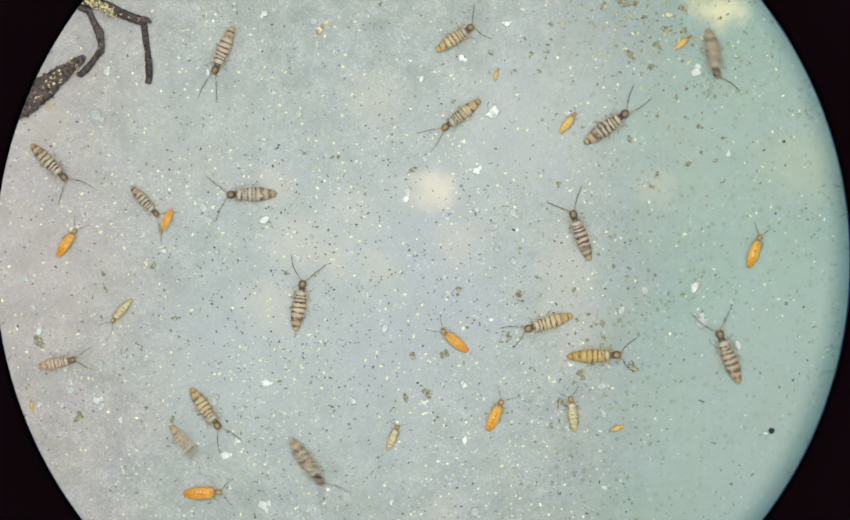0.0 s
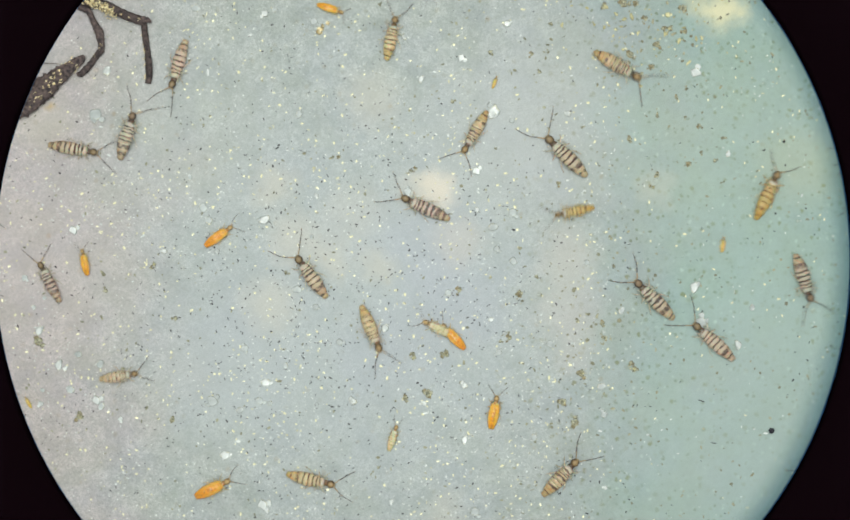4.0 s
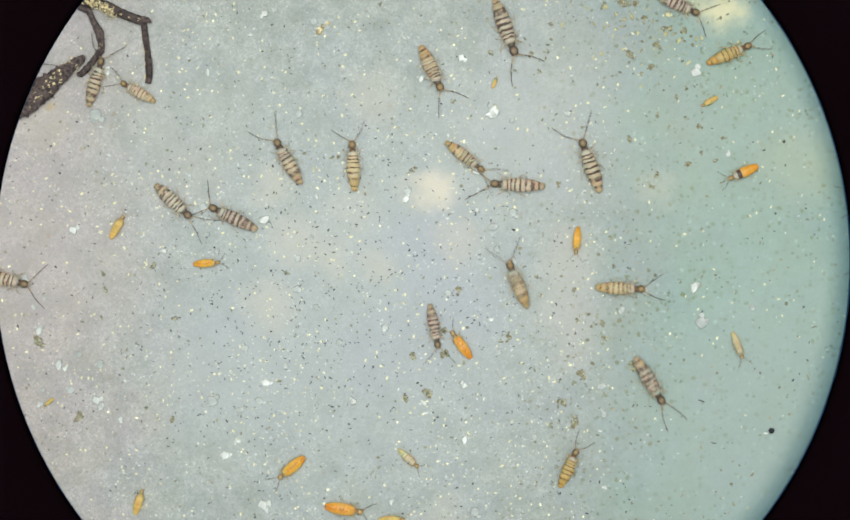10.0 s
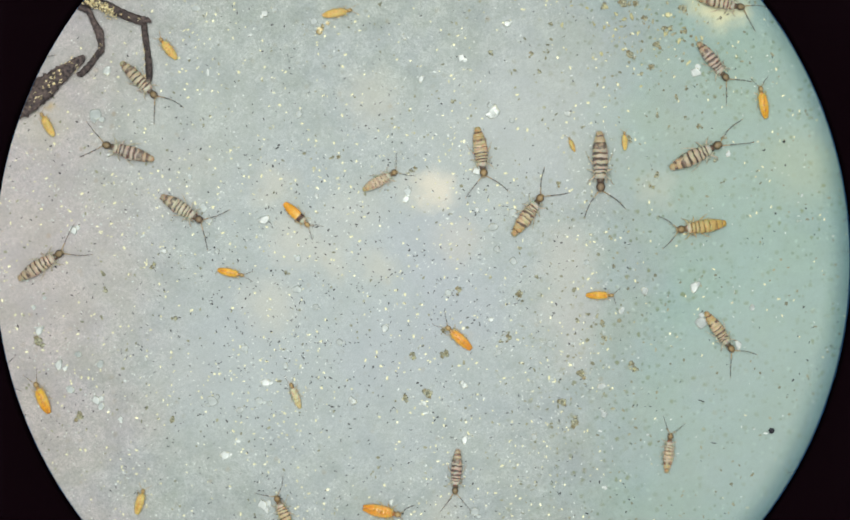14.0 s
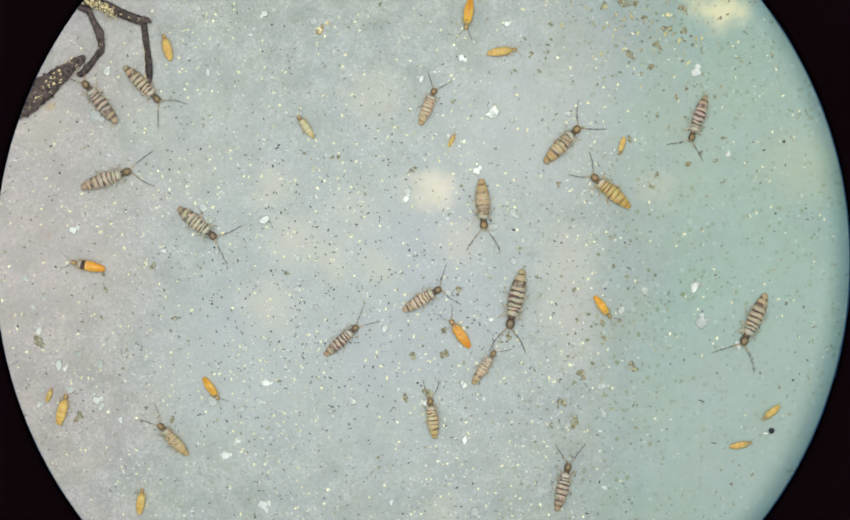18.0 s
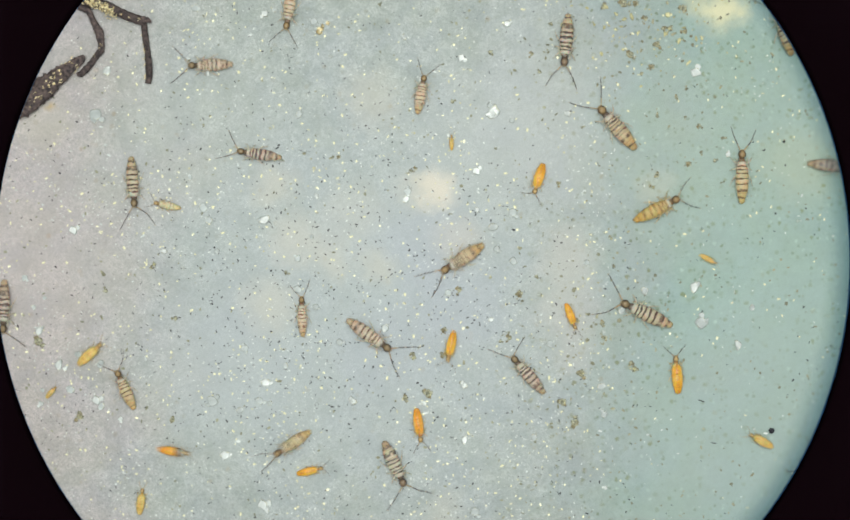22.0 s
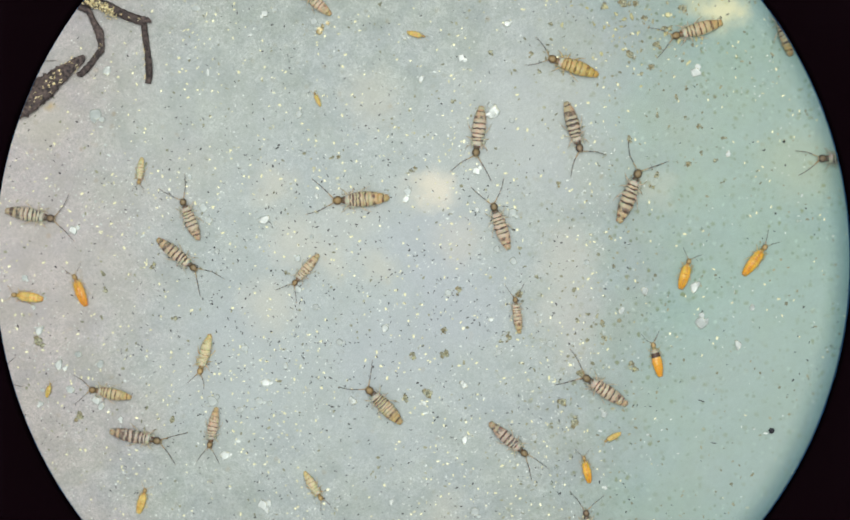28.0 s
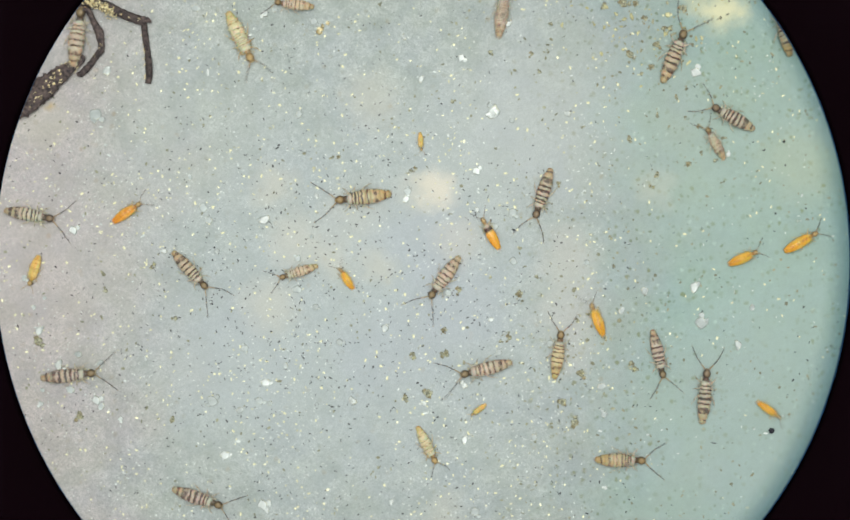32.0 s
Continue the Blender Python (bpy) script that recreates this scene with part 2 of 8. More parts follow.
def tube(points, radii, sides=10, flat=1.0, rough=0.0, rng=None):
    """Rings of vertices along a bent line, closed at both ends: vertices, faces and the ring of each face."""
    verts, faces, ring_of = [], [], []
    n = len(points)
    for i, p in enumerate(points):
        way = (points[min(i + 1, n - 1)] - points[max(i - 1, 0)]).normalized()
        side = way.cross(Vector((0, 0, 1)))
        side = side.normalized() if side.length > 1e-4 else Vector((0, 1, 0))
        up = side.cross(way)
        for k in range(sides):
            a = 2 * math.pi * k / sides
            r = radii[i] * (1 + (rng.uniform(-rough, rough) if rng else 0))
            verts.append(p + side * math.cos(a) * r + up * math.sin(a) * r * flat)
    for i in range(n - 1):
        for k in range(sides):
            a, b = i * sides + k, i * sides + (k + 1) % sides
            faces.append((a, b, b + sides, a + sides))
            ring_of.append(i)
    faces.append(tuple(range(sides))[::-1])
    faces.append(tuple(range((n - 1) * sides, n * sides)))
    ring_of += [0, n - 2]
    return verts, faces, ring_of


# ---- the ground and the eyepiece ----
def ground():
    n, half = 150, 1150
    rows = np.linspace(-half, half, n)
    verts = []
    for y in rows:
        for x in rows:
            p = Vector((x / 90, y / 90, 0))
            verts.append((x * U, y * U, (-2.2 + 1.6 * noise.noise(p) + 0.5 * noise.noise(p * 5)) * U))
    faces = [(j * n + i, j * n + i + 1, (j + 1) * n + i + 1, (j + 1) * n + i)
             for j in range(n - 1) for i in range(n - 1)]
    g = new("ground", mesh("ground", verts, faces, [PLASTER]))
    return tagged(g, "moist blue-grey plaster with cream blotches and a painted greenish cast", "ground", kind="structure")


def eyepiece():
    """The black tube through which the field is seen: its stop is a ring a short way below the eye."""
    holder = tagged(new("microscope_eyepiece"), "black metal eyepiece tube with an added blue fringe ring", "eyepiece",
                    kind="structure")
    low, k = HIGH - 0.0120, 0.0120 / HIGH
    cx, cy, r = (780 - 784) * U * k, (480 - 482) * U * k, 790 * U * k
    sides = 160

    def turned(name, profile, material, label):
        verts, faces = [], []
        for i in range(sides):
            a = 2 * math.pi * i / sides
            for x, rad, z in profile:
                verts.append((cx + x + rad * math.cos(a), cy - x * 0.5 + rad * math.sin(a), z))
        m = len(profile)
        for i in range(sides):
            j = (i + 1) % sides
            for q in range(m):
                faces.append((i * m + q, j * m + q, j * m + (q + 1) % m, i * m + (q + 1) % m))
        part(name, mesh(name, verts, faces, [material]), holder, label)

    turned("field_stop", [(0, r, low), (0, r * 1.003, low + 0.00012), (0, r * 1.5, low + 0.00012), (0, r * 1.5, low)],
           BLACK, "matt black stop ring")
    # added blue ring stands in for the colour fringe at the field's edge
    turned("rim", [(r * -0.0012, r * 0.9982, low - 0.00001), (0, r * 1.0, low - 0.00001), (0, r * 1.03, low - 0.00001),
                   (0, r * 1.03, low - 0.00002)], FRINGE, "thin added ring, blue as the field edge's colour fringe")
    # added ring for painted vignetting: a little to one side, darker towards the stop
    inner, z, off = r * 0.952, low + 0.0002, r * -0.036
    turned("vignette_ring", [(off, inner, z), (off, inner, z + 0.00001),
                         (0, r * 0.985, z + 0.00001), (0, r * 0.985, z)], vignetting(cx + off, cy - off * 0.5, z, inner, r * 1.05),
           "added ring that darkens the field's edge as vignetting")
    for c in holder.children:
        if c.name.startswith("vignette_ring"):
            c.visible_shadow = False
    turned("barrel", [(0, r * 1.5, low), (0, r * 1.62, low), (0, r * 1.62, HIGH + 0.006), (0, r * 1.5, HIGH + 0.006)],
           BLACK, "black tube wall")


# ---- litter on the plaster ----
def bits(name, count, spread, length, width, tall, material, label, category, seed):
    """Many tiny lens-shaped bits in one mesh. spread(rng) gives a place in plan units or None."""
    rng = random.Random(seed)
    verts, faces = [], []
    while count:
        xy = spread(rng)
        if xy is None:
            continue
        count -= 1
        a, l, w = rng.uniform(0, math.pi), length * min(1.7, rng.lognormvariate(0, 0.36)), width * rng.lognormvariate(0, 0.3)
        h, c, s, b = tall * rng.uniform(0.6, 1.4), math.cos(a), math.sin(a), len(verts)
        for px, py, pz in ((l, 0.2 * w, 0), (0.55 * l, w, 0), (-0.6 * l, 0.9 * w, 0), (-l, -0.1 * w, 0),
                           (-0.5 * l, -w, 0), (0.6 * l, -0.8 * w, 0), (0.3 * l, 0.1 * w, h), (-0.35 * l, -0.05 * w, h)):
            verts.append(at(xy[0] + px * c - py * s, xy[1] + px * s + py * c, pz - 1.0))
        faces += [tuple(b + v for v in f) for f in ((0, 1, 6), (1, 2, 7, 6), (2, 3, 7), (3, 4, 7), (4, 5, 6, 7), (5, 0, 6))]
    ob = new(name, mesh(name, verts, faces, [material], smooth=False))
    return tagged(ob, label, category, kind="stuff")


def even(rng):
    return rng.uniform(-20, 1590), rng.uniform(-20, 980)


def dense_middle(rng):
    x, y = even(rng)
    if x < 300 and rng.random() < 0.4:
        return None
    w = math.exp(-((x - 560) / 420) ** 2 - ((y - 600) / 330) ** 2)
    lumpy = noise.noise(Vector((x / 120, y / 120, 3)))
    return (x, y) if rng.random() < (0.03 if x > 1080 else 0.10) + 0.75 * w + 0.5 * lumpy * (0.3 if x > 1080 else 1) else None


def clumped(rng):
    x, y = even(rng)
    lumpy = noise.noise(Vector((x / 150, y / 150, 7)))
    return (x, y) if rng.random() < (0.45 + 0.8 * lumpy) * (0.15 if x > 1130 else 0.55 if y < 240 and x > 420 else 1) else None


def dense_side(rng):
    x, y = even(rng)
    return (x, y) if rng.random() < 0.3 + 0.5 * max(0, min(1, (x - 550) / 500)) * (0.6 + noise.noise(Vector((x / 110, y / 110, 9)))) else None


def crusted(rng):
    return rng.gauss(1190, 85), rng.gauss(60, 60)


def drifted(rng):
    return rng.gauss(1075, 75), rng.gauss(660, 110)


def lump(rng, size, tall, count, spread, fine=2, rugged=0.7):
    """A few irregular knobs grown together, in metres, standing on z = 0."""
    verts, faces = [], []
    for _ in range(count):
        bm = bmesh.new()
        bmesh.ops.create_icosphere(bm, subdivisions=fine, radius=1)
        r, shift = size * rng.uniform(0.6, 1.1), Vector((rng.uniform(-spread, spread), rng.uniform(-spread, spread), 0))
        off = Vector((rng.uniform(0, 50), 0, 0))
        b = len(verts)
        for v in bm.verts:
            k = max(0.25, 1 + rugged * noise.noise(v.co * 1.9 + off) + 0.3 * rugged * noise.noise(v.co * 5 + off))
            verts.append((Vector((v.co.x, v.co.y, (v.co.z + 0.5) * tall)) * r * k + shift) * U)
        faces += [tuple(b + v.index for v in f.verts) for f in bm.faces]
        bm.free()
    return verts, faces


def chip(rng, x, y, size, tall, verts, faces, corners=6, slim=1.6):
    """One angular chip: an uneven foot, a smaller tilted top, flat sides between them."""
    n, b, turn = rng.randint(corners - 1, corners + 1), len(verts), rng.uniform(0, 6.3)
    long, lean = rng.uniform(1.0, slim), rng.uniform(-0.5, 0.5)
    for ring, z in ((1.0, 0.0), (0.94, 0.6), (rng.uniform(0.66, 0.84), 1.0)):
        for k in range(n):
            a = 2 * math.pi * (k + 0.25 * math.sin(7 * k + turn * 5)) / n
            q = size * ring * (0.8 + 0.35 * noise.noise(Vector((3 * math.cos(a) + 9 * turn, 3 * math.sin(a), 0))))
            px, py = q * math.cos(a) * long, q * math.sin(a) / long
            c, d = math.cos(turn), math.sin(turn)
            verts.append((x + px * c - py * d, y + px * d + py * c, tall * z * (1 + lean * math.cos(a))))
    for i in range(2):
        for k in range(n):
            p, q = b + i * n + k, b + i * n + (k + 1) % n
            faces.append((p, q, q + n, p + n))
    faces.append(tuple(range(b + 2 * n, b + 3 * n)))


def grain_mesh(rng):
    """Two or three translucent chips grown together."""
    verts, faces = [], []
    chip(rng, 0, 0, 6.6, 2.6, verts, faces, 10, 1.22)
    for _ in range(rng.randint(0, 2)):
        chip(rng, rng.uniform(-6, 6), rng.uniform(-5, 5), rng.uniform(2.2, 4.0), rng.uniform(1.5, 3.5), verts, faces, 8, 1.2)
    tone = [rng.choice((1, 1, 1, 0)) if len(f) > 4 else rng.choice((0, 0, 1, 2)) for f in faces]
    return mesh("white_grain", [Vector(v) * U for v in verts], faces, [SHELL, CLEAR, CREAM], tone, smooth=False)


def chips(name, count, spread, size, material, label, category, seed):
    rng = random.Random(seed)
    verts, faces = [], []
    while count:
        xy = spread(rng)
        if xy:
            count -= 1
            q = size * rng.lognormvariate(0, 0.35)
            chip(rng, xy[0] - 784, 480 - xy[1], q, q * 0.35, verts, faces)
    ob = new(name, mesh(name, [(x * U, y * U, (z - 1.3) * U) for x, y, z in verts], faces, [material], smooth=False))
    return tagged(ob, label, category, kind="stuff")


def scatter(kinds, places, grow=1.0):
    """Copies of the given things at (x, y, size, turn); the first ones stand for themselves."""
    used = set()
    for i, (x, y, size, turn) in enumerate(places):
        base = kinds[i % len(kinds)]
        m = Matrix.Translation(at(x, y, -1.2)) @ pose(0, 0, 0, 0, 0, turn)
        if base in used:
            ob = copy_thing(base, m)
        else:
            used.add(base)
            ob = base
            ob.matrix_basis = m
        ob.scale = (size * grow, size * grow, size)


def fleck_mesh(name, length, width, tall, material, rng):
    """One lens-shaped fleck with a broken ridge."""
    verts = [(length, 0.2 * width, 0), (0.55 * length, width, 0), (-0.6 * length, 0.9 * width, 0), (-length, -0.1 * width, 0),
             (-0.5 * length, -width, 0), (0.6 * length, -0.8 * width, 0), (0.3 * length, 0.1 * width, tall), (-0.35 * length, -0.05 * width, tall)]
    verts = [Vector((x * rng.uniform(0.8, 1.2), y * rng.uniform(0.75, 1.25), z)) * U for x, y, z in verts]
    return mesh(name, verts, [(0, 1, 6), (1, 2, 7, 6), (2, 3, 7), (3, 4, 7), (4, 5, 6, 7), (5, 0, 6)], [material], smooth=False)


STARTED = set()


def strew(kinds, rng, least, most, places):
    """Copies of the given small things at the places, turned and sized by chance; the first ones stand for themselves."""
    for x, y in places:
        base = rng.choice(kinds)
        m = Matrix.Translation(at(x, y, -1.2)) @ pose(0, 0, 0, 0, 0, rng.uniform(0, 360))
        ob = copy_thing(base, m) if base in STARTED else base
        STARTED.add(base)
        ob.matrix_basis = m
        k = rng.uniform(least, most)
        ob.scale = (k, k, k)


def strewn():
    """The larger flakes, rods and soft lumps that lie about the plaster, patch by patch."""
    rng = random.Random(31)
    flakes = [tagged(new("cream_flake", fleck_mesh("cream_flake", rng.uniform(2.2, 3.6), rng.uniform(1.4, 2.0), 0.6, FLAKE, rng)),
                     "small shiny cream-yellow flake lying on plaster", "flake", "cream flakes on the plaster") for _ in range(6)]
    rods = [tagged(new("black_rod", fleck_mesh("black_rod", rng.uniform(2.0, 3.2), rng.uniform(0.8, 1.3), 1.2, TICK, rng)),
                   "tiny short black rod lying on plaster", "rod", "black rods on the plaster") for _ in range(5)]
    lumps = [tagged(new("brown_pellet", mesh("brown_pellet", *lump(rng, 2.3, 0.2, 3, 2.6, 2, 1.0), [DULL])),
                    "soft dull brown pellet lying on plaster", "pellet", "brown pellets on the plaster") for _ in range(4)]
    strew(flakes, rng, 0.7, 1.25,
          [(50, 311), (207, 322), (283, 360), (211, 375), (205, 413), (185, 429), (225, 433), (229, 458), (19, 412),
           (76, 386), (113, 381), (360, 375), (333, 472), (270, 488), (237, 507), (294, 524), (327, 519), (360, 505),
           (123, 485), (80, 485), (145, 558), (168, 583), (330, 564), (353, 573), (222, 603), (208, 614), (243, 610),
           (347, 653), (316, 650), (230, 663), (150, 697), (138, 689), (164, 682), (130, 703), (178, 714),
           (270, 731), (290, 765), (372, 734), (305, 548), (237, 602), (79, 755), (114, 749)])
    strew(flakes, rng, 0.7, 1.25,
          [(230, 80), (124, 237), (107, 248), (268, 238), (169, 247), (100, 265), (364, 107), (330, 107), (331, 133),
           (388, 90), (366, 124), (347, 55), (355, 60), (338, 74), (381, 40), (402, 170), (345, 155), (425, 277),
           (408, 157), (347, 180), (355, 230), (440, 133), (205, 114), (275, 137), (250, 184)])
    strew(flakes, rng, 0.7, 1.25,
          [(432, 18), (421, 55), (484, 75), (435, 43), (587, 100), (661, 27), (680, 30), (637, 101), (732, 110),
           (718, 64), (735, 78), (736, 45), (521, 130), (527, 133), (488, 124), (483, 145), (428, 206), (526, 163),
           (496, 196), (516, 194), (604, 178), (649, 175), (639, 193), (632, 123), (554, 201), (631, 213), (617, 50),
           (655, 40), (586, 52), (728, 235), (698, 241), (557, 228)])
    strew(flakes, rng, 0.7, 1.25,
          [(424, 280), (487, 257), (476, 250), (583, 260), (581, 269), (616, 264), (658, 266), (728, 280),
           (715, 253), (785, 295), (482, 325), (459, 327), (517, 330), (545, 333), (705, 334), (661, 355),
           (647, 345), (411, 430), (543, 428), (531, 432), (434, 456), (424, 450), (507, 466), (524, 474),
           (571, 473), (648, 437), (663, 445), (649, 465), (492, 419), (672, 400), (616, 480), (762, 382)])
    strew(flakes, rng, 0.7, 1.25,
          [(471, 491), (539, 497), (441, 533), (498, 552), (470, 541), (730, 536), (670, 540), (746, 560),
           (747, 544), (678, 547), (712, 570), (770, 580), (600, 590), (443, 640), (440, 655), (492, 667),
           (480, 665), (432, 692), (592, 630), (587, 647), (674, 665), (703, 676), (746, 687), (774, 682),
           (737, 670), (735, 679), (640, 702), (649, 718), (714, 698), (763, 621), (425, 685), (593, 716),
           (695, 650), (405, 690)])
    strew(flakes, rng, 0.7, 1.25,
          [(429, 727), (512, 723), (505, 767), (525, 763), (520, 760), (583, 776), (512, 782), (546, 783),
           (435, 778), (445, 780), (430, 796), (436, 811), (515, 852), (469, 857), (495, 872), (448, 829),
           (455, 837), (424, 898), (444, 949), (709, 896), (681, 918), (597, 930), (646, 845), (520, 800),
           (757, 762), (700, 770), (743, 737)])
    strew(flakes, rng, 0.7, 1.25,
          [(963, 17), (845, 66), (858, 70), (806, 92), (954, 175), (834, 205), (1120, 42), (1155, 90), (1118, 112),
           (1140, 156), (1052, 125), (1100, 125), (1062, 195), (1085, 190), (1159, 205), (973, 240), (955, 238),
           (1060, 219), (1040, 88), (1045, 226), (933, 320), (998, 325), (850, 287), (948, 332), (918, 342),
           (836, 347), (1055, 350), (812, 415), (849, 400), (875, 374), (950, 382), (1135, 443), (1082, 452),
           (1060, 270), (1097, 262)])
    strew(flakes, rng, 0.7, 1.25,
          [(843, 496), (897, 507), (932, 513), (820, 512), (1058, 521), (1066, 533), (1093, 505), (1085, 515),
           (943, 591), (955, 627), (1013, 634), (881, 586), (850, 595), (813, 577), (879, 670), (847, 675),
           (864, 681), (871, 663), (793, 642), (963, 670), (946, 697), (930, 698), (1024, 704), (1013, 698),
           (1121, 645), (1036, 615), (1172, 518), (802, 662), (1010, 665)])
    strew(flakes, rng, 0.7, 1.25,
          [(881, 728), (909, 758), (821, 773), (885, 772), (945, 837), (940, 815), (964, 823), (951, 823),
           (1003, 815), (1030, 790), (1078, 797), (981, 778), (864, 800), (804, 823), (926, 860), (853, 857),
           (857, 880), (873, 865), (829, 893), (795, 885), (914, 910), (943, 897), (1023, 898), (1015, 877),
           (1037, 940), (945, 952), (960, 920), (1000, 862), (1107, 833), (1036, 760), (826, 835)])
    strew(flakes, rng, 0.7, 1.25,
          [(1238, 27), (1245, 91), (1218, 72), (1244, 142), (1252, 187), (1352, 85), (1362, 78), (1358, 103),
           (1432, 128), (1394, 185), (1507, 222), (1332, 198), (1475, 205), (1170, 127), (1357, 143), (1234, 110),
           (1167, 62), (1172, 258), (1190, 264), (1353, 262), (1374, 301), (1407, 308), (1400, 315), (1420, 334),
           (1423, 382), (1513, 397), (1521, 405), (1465, 253), (1198, 373), (1200, 445), (1263, 432), (1248, 454),
           (1187, 484), (1396, 393)])
    strew(flakes, rng, 0.7, 1.25,
          [(1517, 500), (1172, 520), (1411, 525), (1437, 552), (1465, 554), (1415, 572), (1443, 583), (1475, 622),
           (1323, 624), (1281, 580), (1298, 548), (1317, 497), (1295, 657), (1238, 638), (1265, 547)])
    strew(rods, rng, 0.7, 1.3,
          [(110, 320), (163, 355), (96, 370), (40, 402), (57, 406), (98, 410), (115, 439), (164, 464), (312, 357),
           (312, 313), (384, 355), (395, 457), (392, 480), (123, 504), (60, 524), (175, 450), (302, 535), (103, 493),
           (145, 610), (315, 610), (260, 646), (262, 640), (272, 648), (350, 675), (283, 667), (350, 730),
           (172, 759), (118, 753), (85, 690), (293, 583), (33, 603), (374, 552), (235, 103), (215, 132), (333, 176),
           (225, 197), (345, 230), (142, 225), (163, 270), (370, 275), (317, 280), (247, 225), (93, 270)])
    strew(rods, rng, 0.7, 1.3,
          [(502, 46), (484, 95), (433, 151), (466, 208), (700, 212), (543, 90), (595, 117), (600, 122), (514, 268),
           (510, 274), (605, 326), (520, 342), (548, 341), (716, 305), (743, 285), (737, 412), (718, 390),
           (606, 425), (608, 451), (693, 446), (679, 394), (755, 462), (665, 460), (769, 472), (782, 462),
           (503, 307), (490, 385), (396, 457)])
    strew(rods, rng, 0.7, 1.3,
          [(401, 567), (453, 551), (446, 568), (447, 615), (440, 680), (444, 685), (498, 637), (500, 612),
           (500, 500), (688, 677), (620, 598), (717, 560), (740, 610), (770, 707), (704, 712), (683, 547),
           (616, 535), (507, 523), (390, 688), (418, 777), (475, 771), (456, 836), (500, 820), (603, 795),
           (644, 783), (677, 750), (613, 751), (625, 750), (677, 882), (743, 948), (661, 950), (770, 937),
           (519, 921), (478, 905), (508, 901), (470, 955), (475, 890)])
    strew(rods, rng, 0.7, 1.3,
          [(983, 269), (1003, 315), (900, 343), (1050, 421), (1023, 445), (1036, 448), (1073, 394), (877, 397),
           (828, 397), (813, 457), (783, 450), (1153, 448), (885, 470), (1026, 561), (1019, 583), (947, 548),
           (935, 562), (915, 615), (915, 658), (1062, 615), (1050, 635), (1116, 533), (957, 555), (1034, 700),
           (853, 705), (1031, 850), (1001, 865), (1031, 912), (1106, 890), (990, 890), (807, 770), (843, 900),
           (872, 893), (851, 935), (1161, 922), (1170, 918), (1150, 893), (1083, 948), (1155, 945), (1067, 750),
           (1169, 748)])
    strew(rods, rng, 0.7, 1.3,
          [(1410, 277), (1487, 385), (1431, 394), (1503, 433), (1398, 475), (1429, 427), (1449, 305), (1401, 605),
           (1255, 705), (1475, 690), (1490, 665), (1467, 650), (1463, 702), (1483, 567), (1500, 604), (1357, 127),
           (1463, 205), (1425, 106)])
    strew(lumps, rng, 0.8, 1.4,
          [(320, 586), (187, 586), (562, 285), (612, 291), (757, 318), (530, 503), (763, 655), (315, 777),
           (190, 505), (195, 533), (700, 863), (815, 655), (838, 188), (905, 100), (1010, 95), (1083, 625),
           (1085, 580), (1065, 590), (925, 632), (990, 513), (950, 128), (1075, 235), (1017, 42), (1102, 157),
           (1000, 220), (995, 130), (1262, 75), (1265, 162), (1265, 218), (1213, 213), (1335, 255), (1295, 283),
           (1322, 297)])


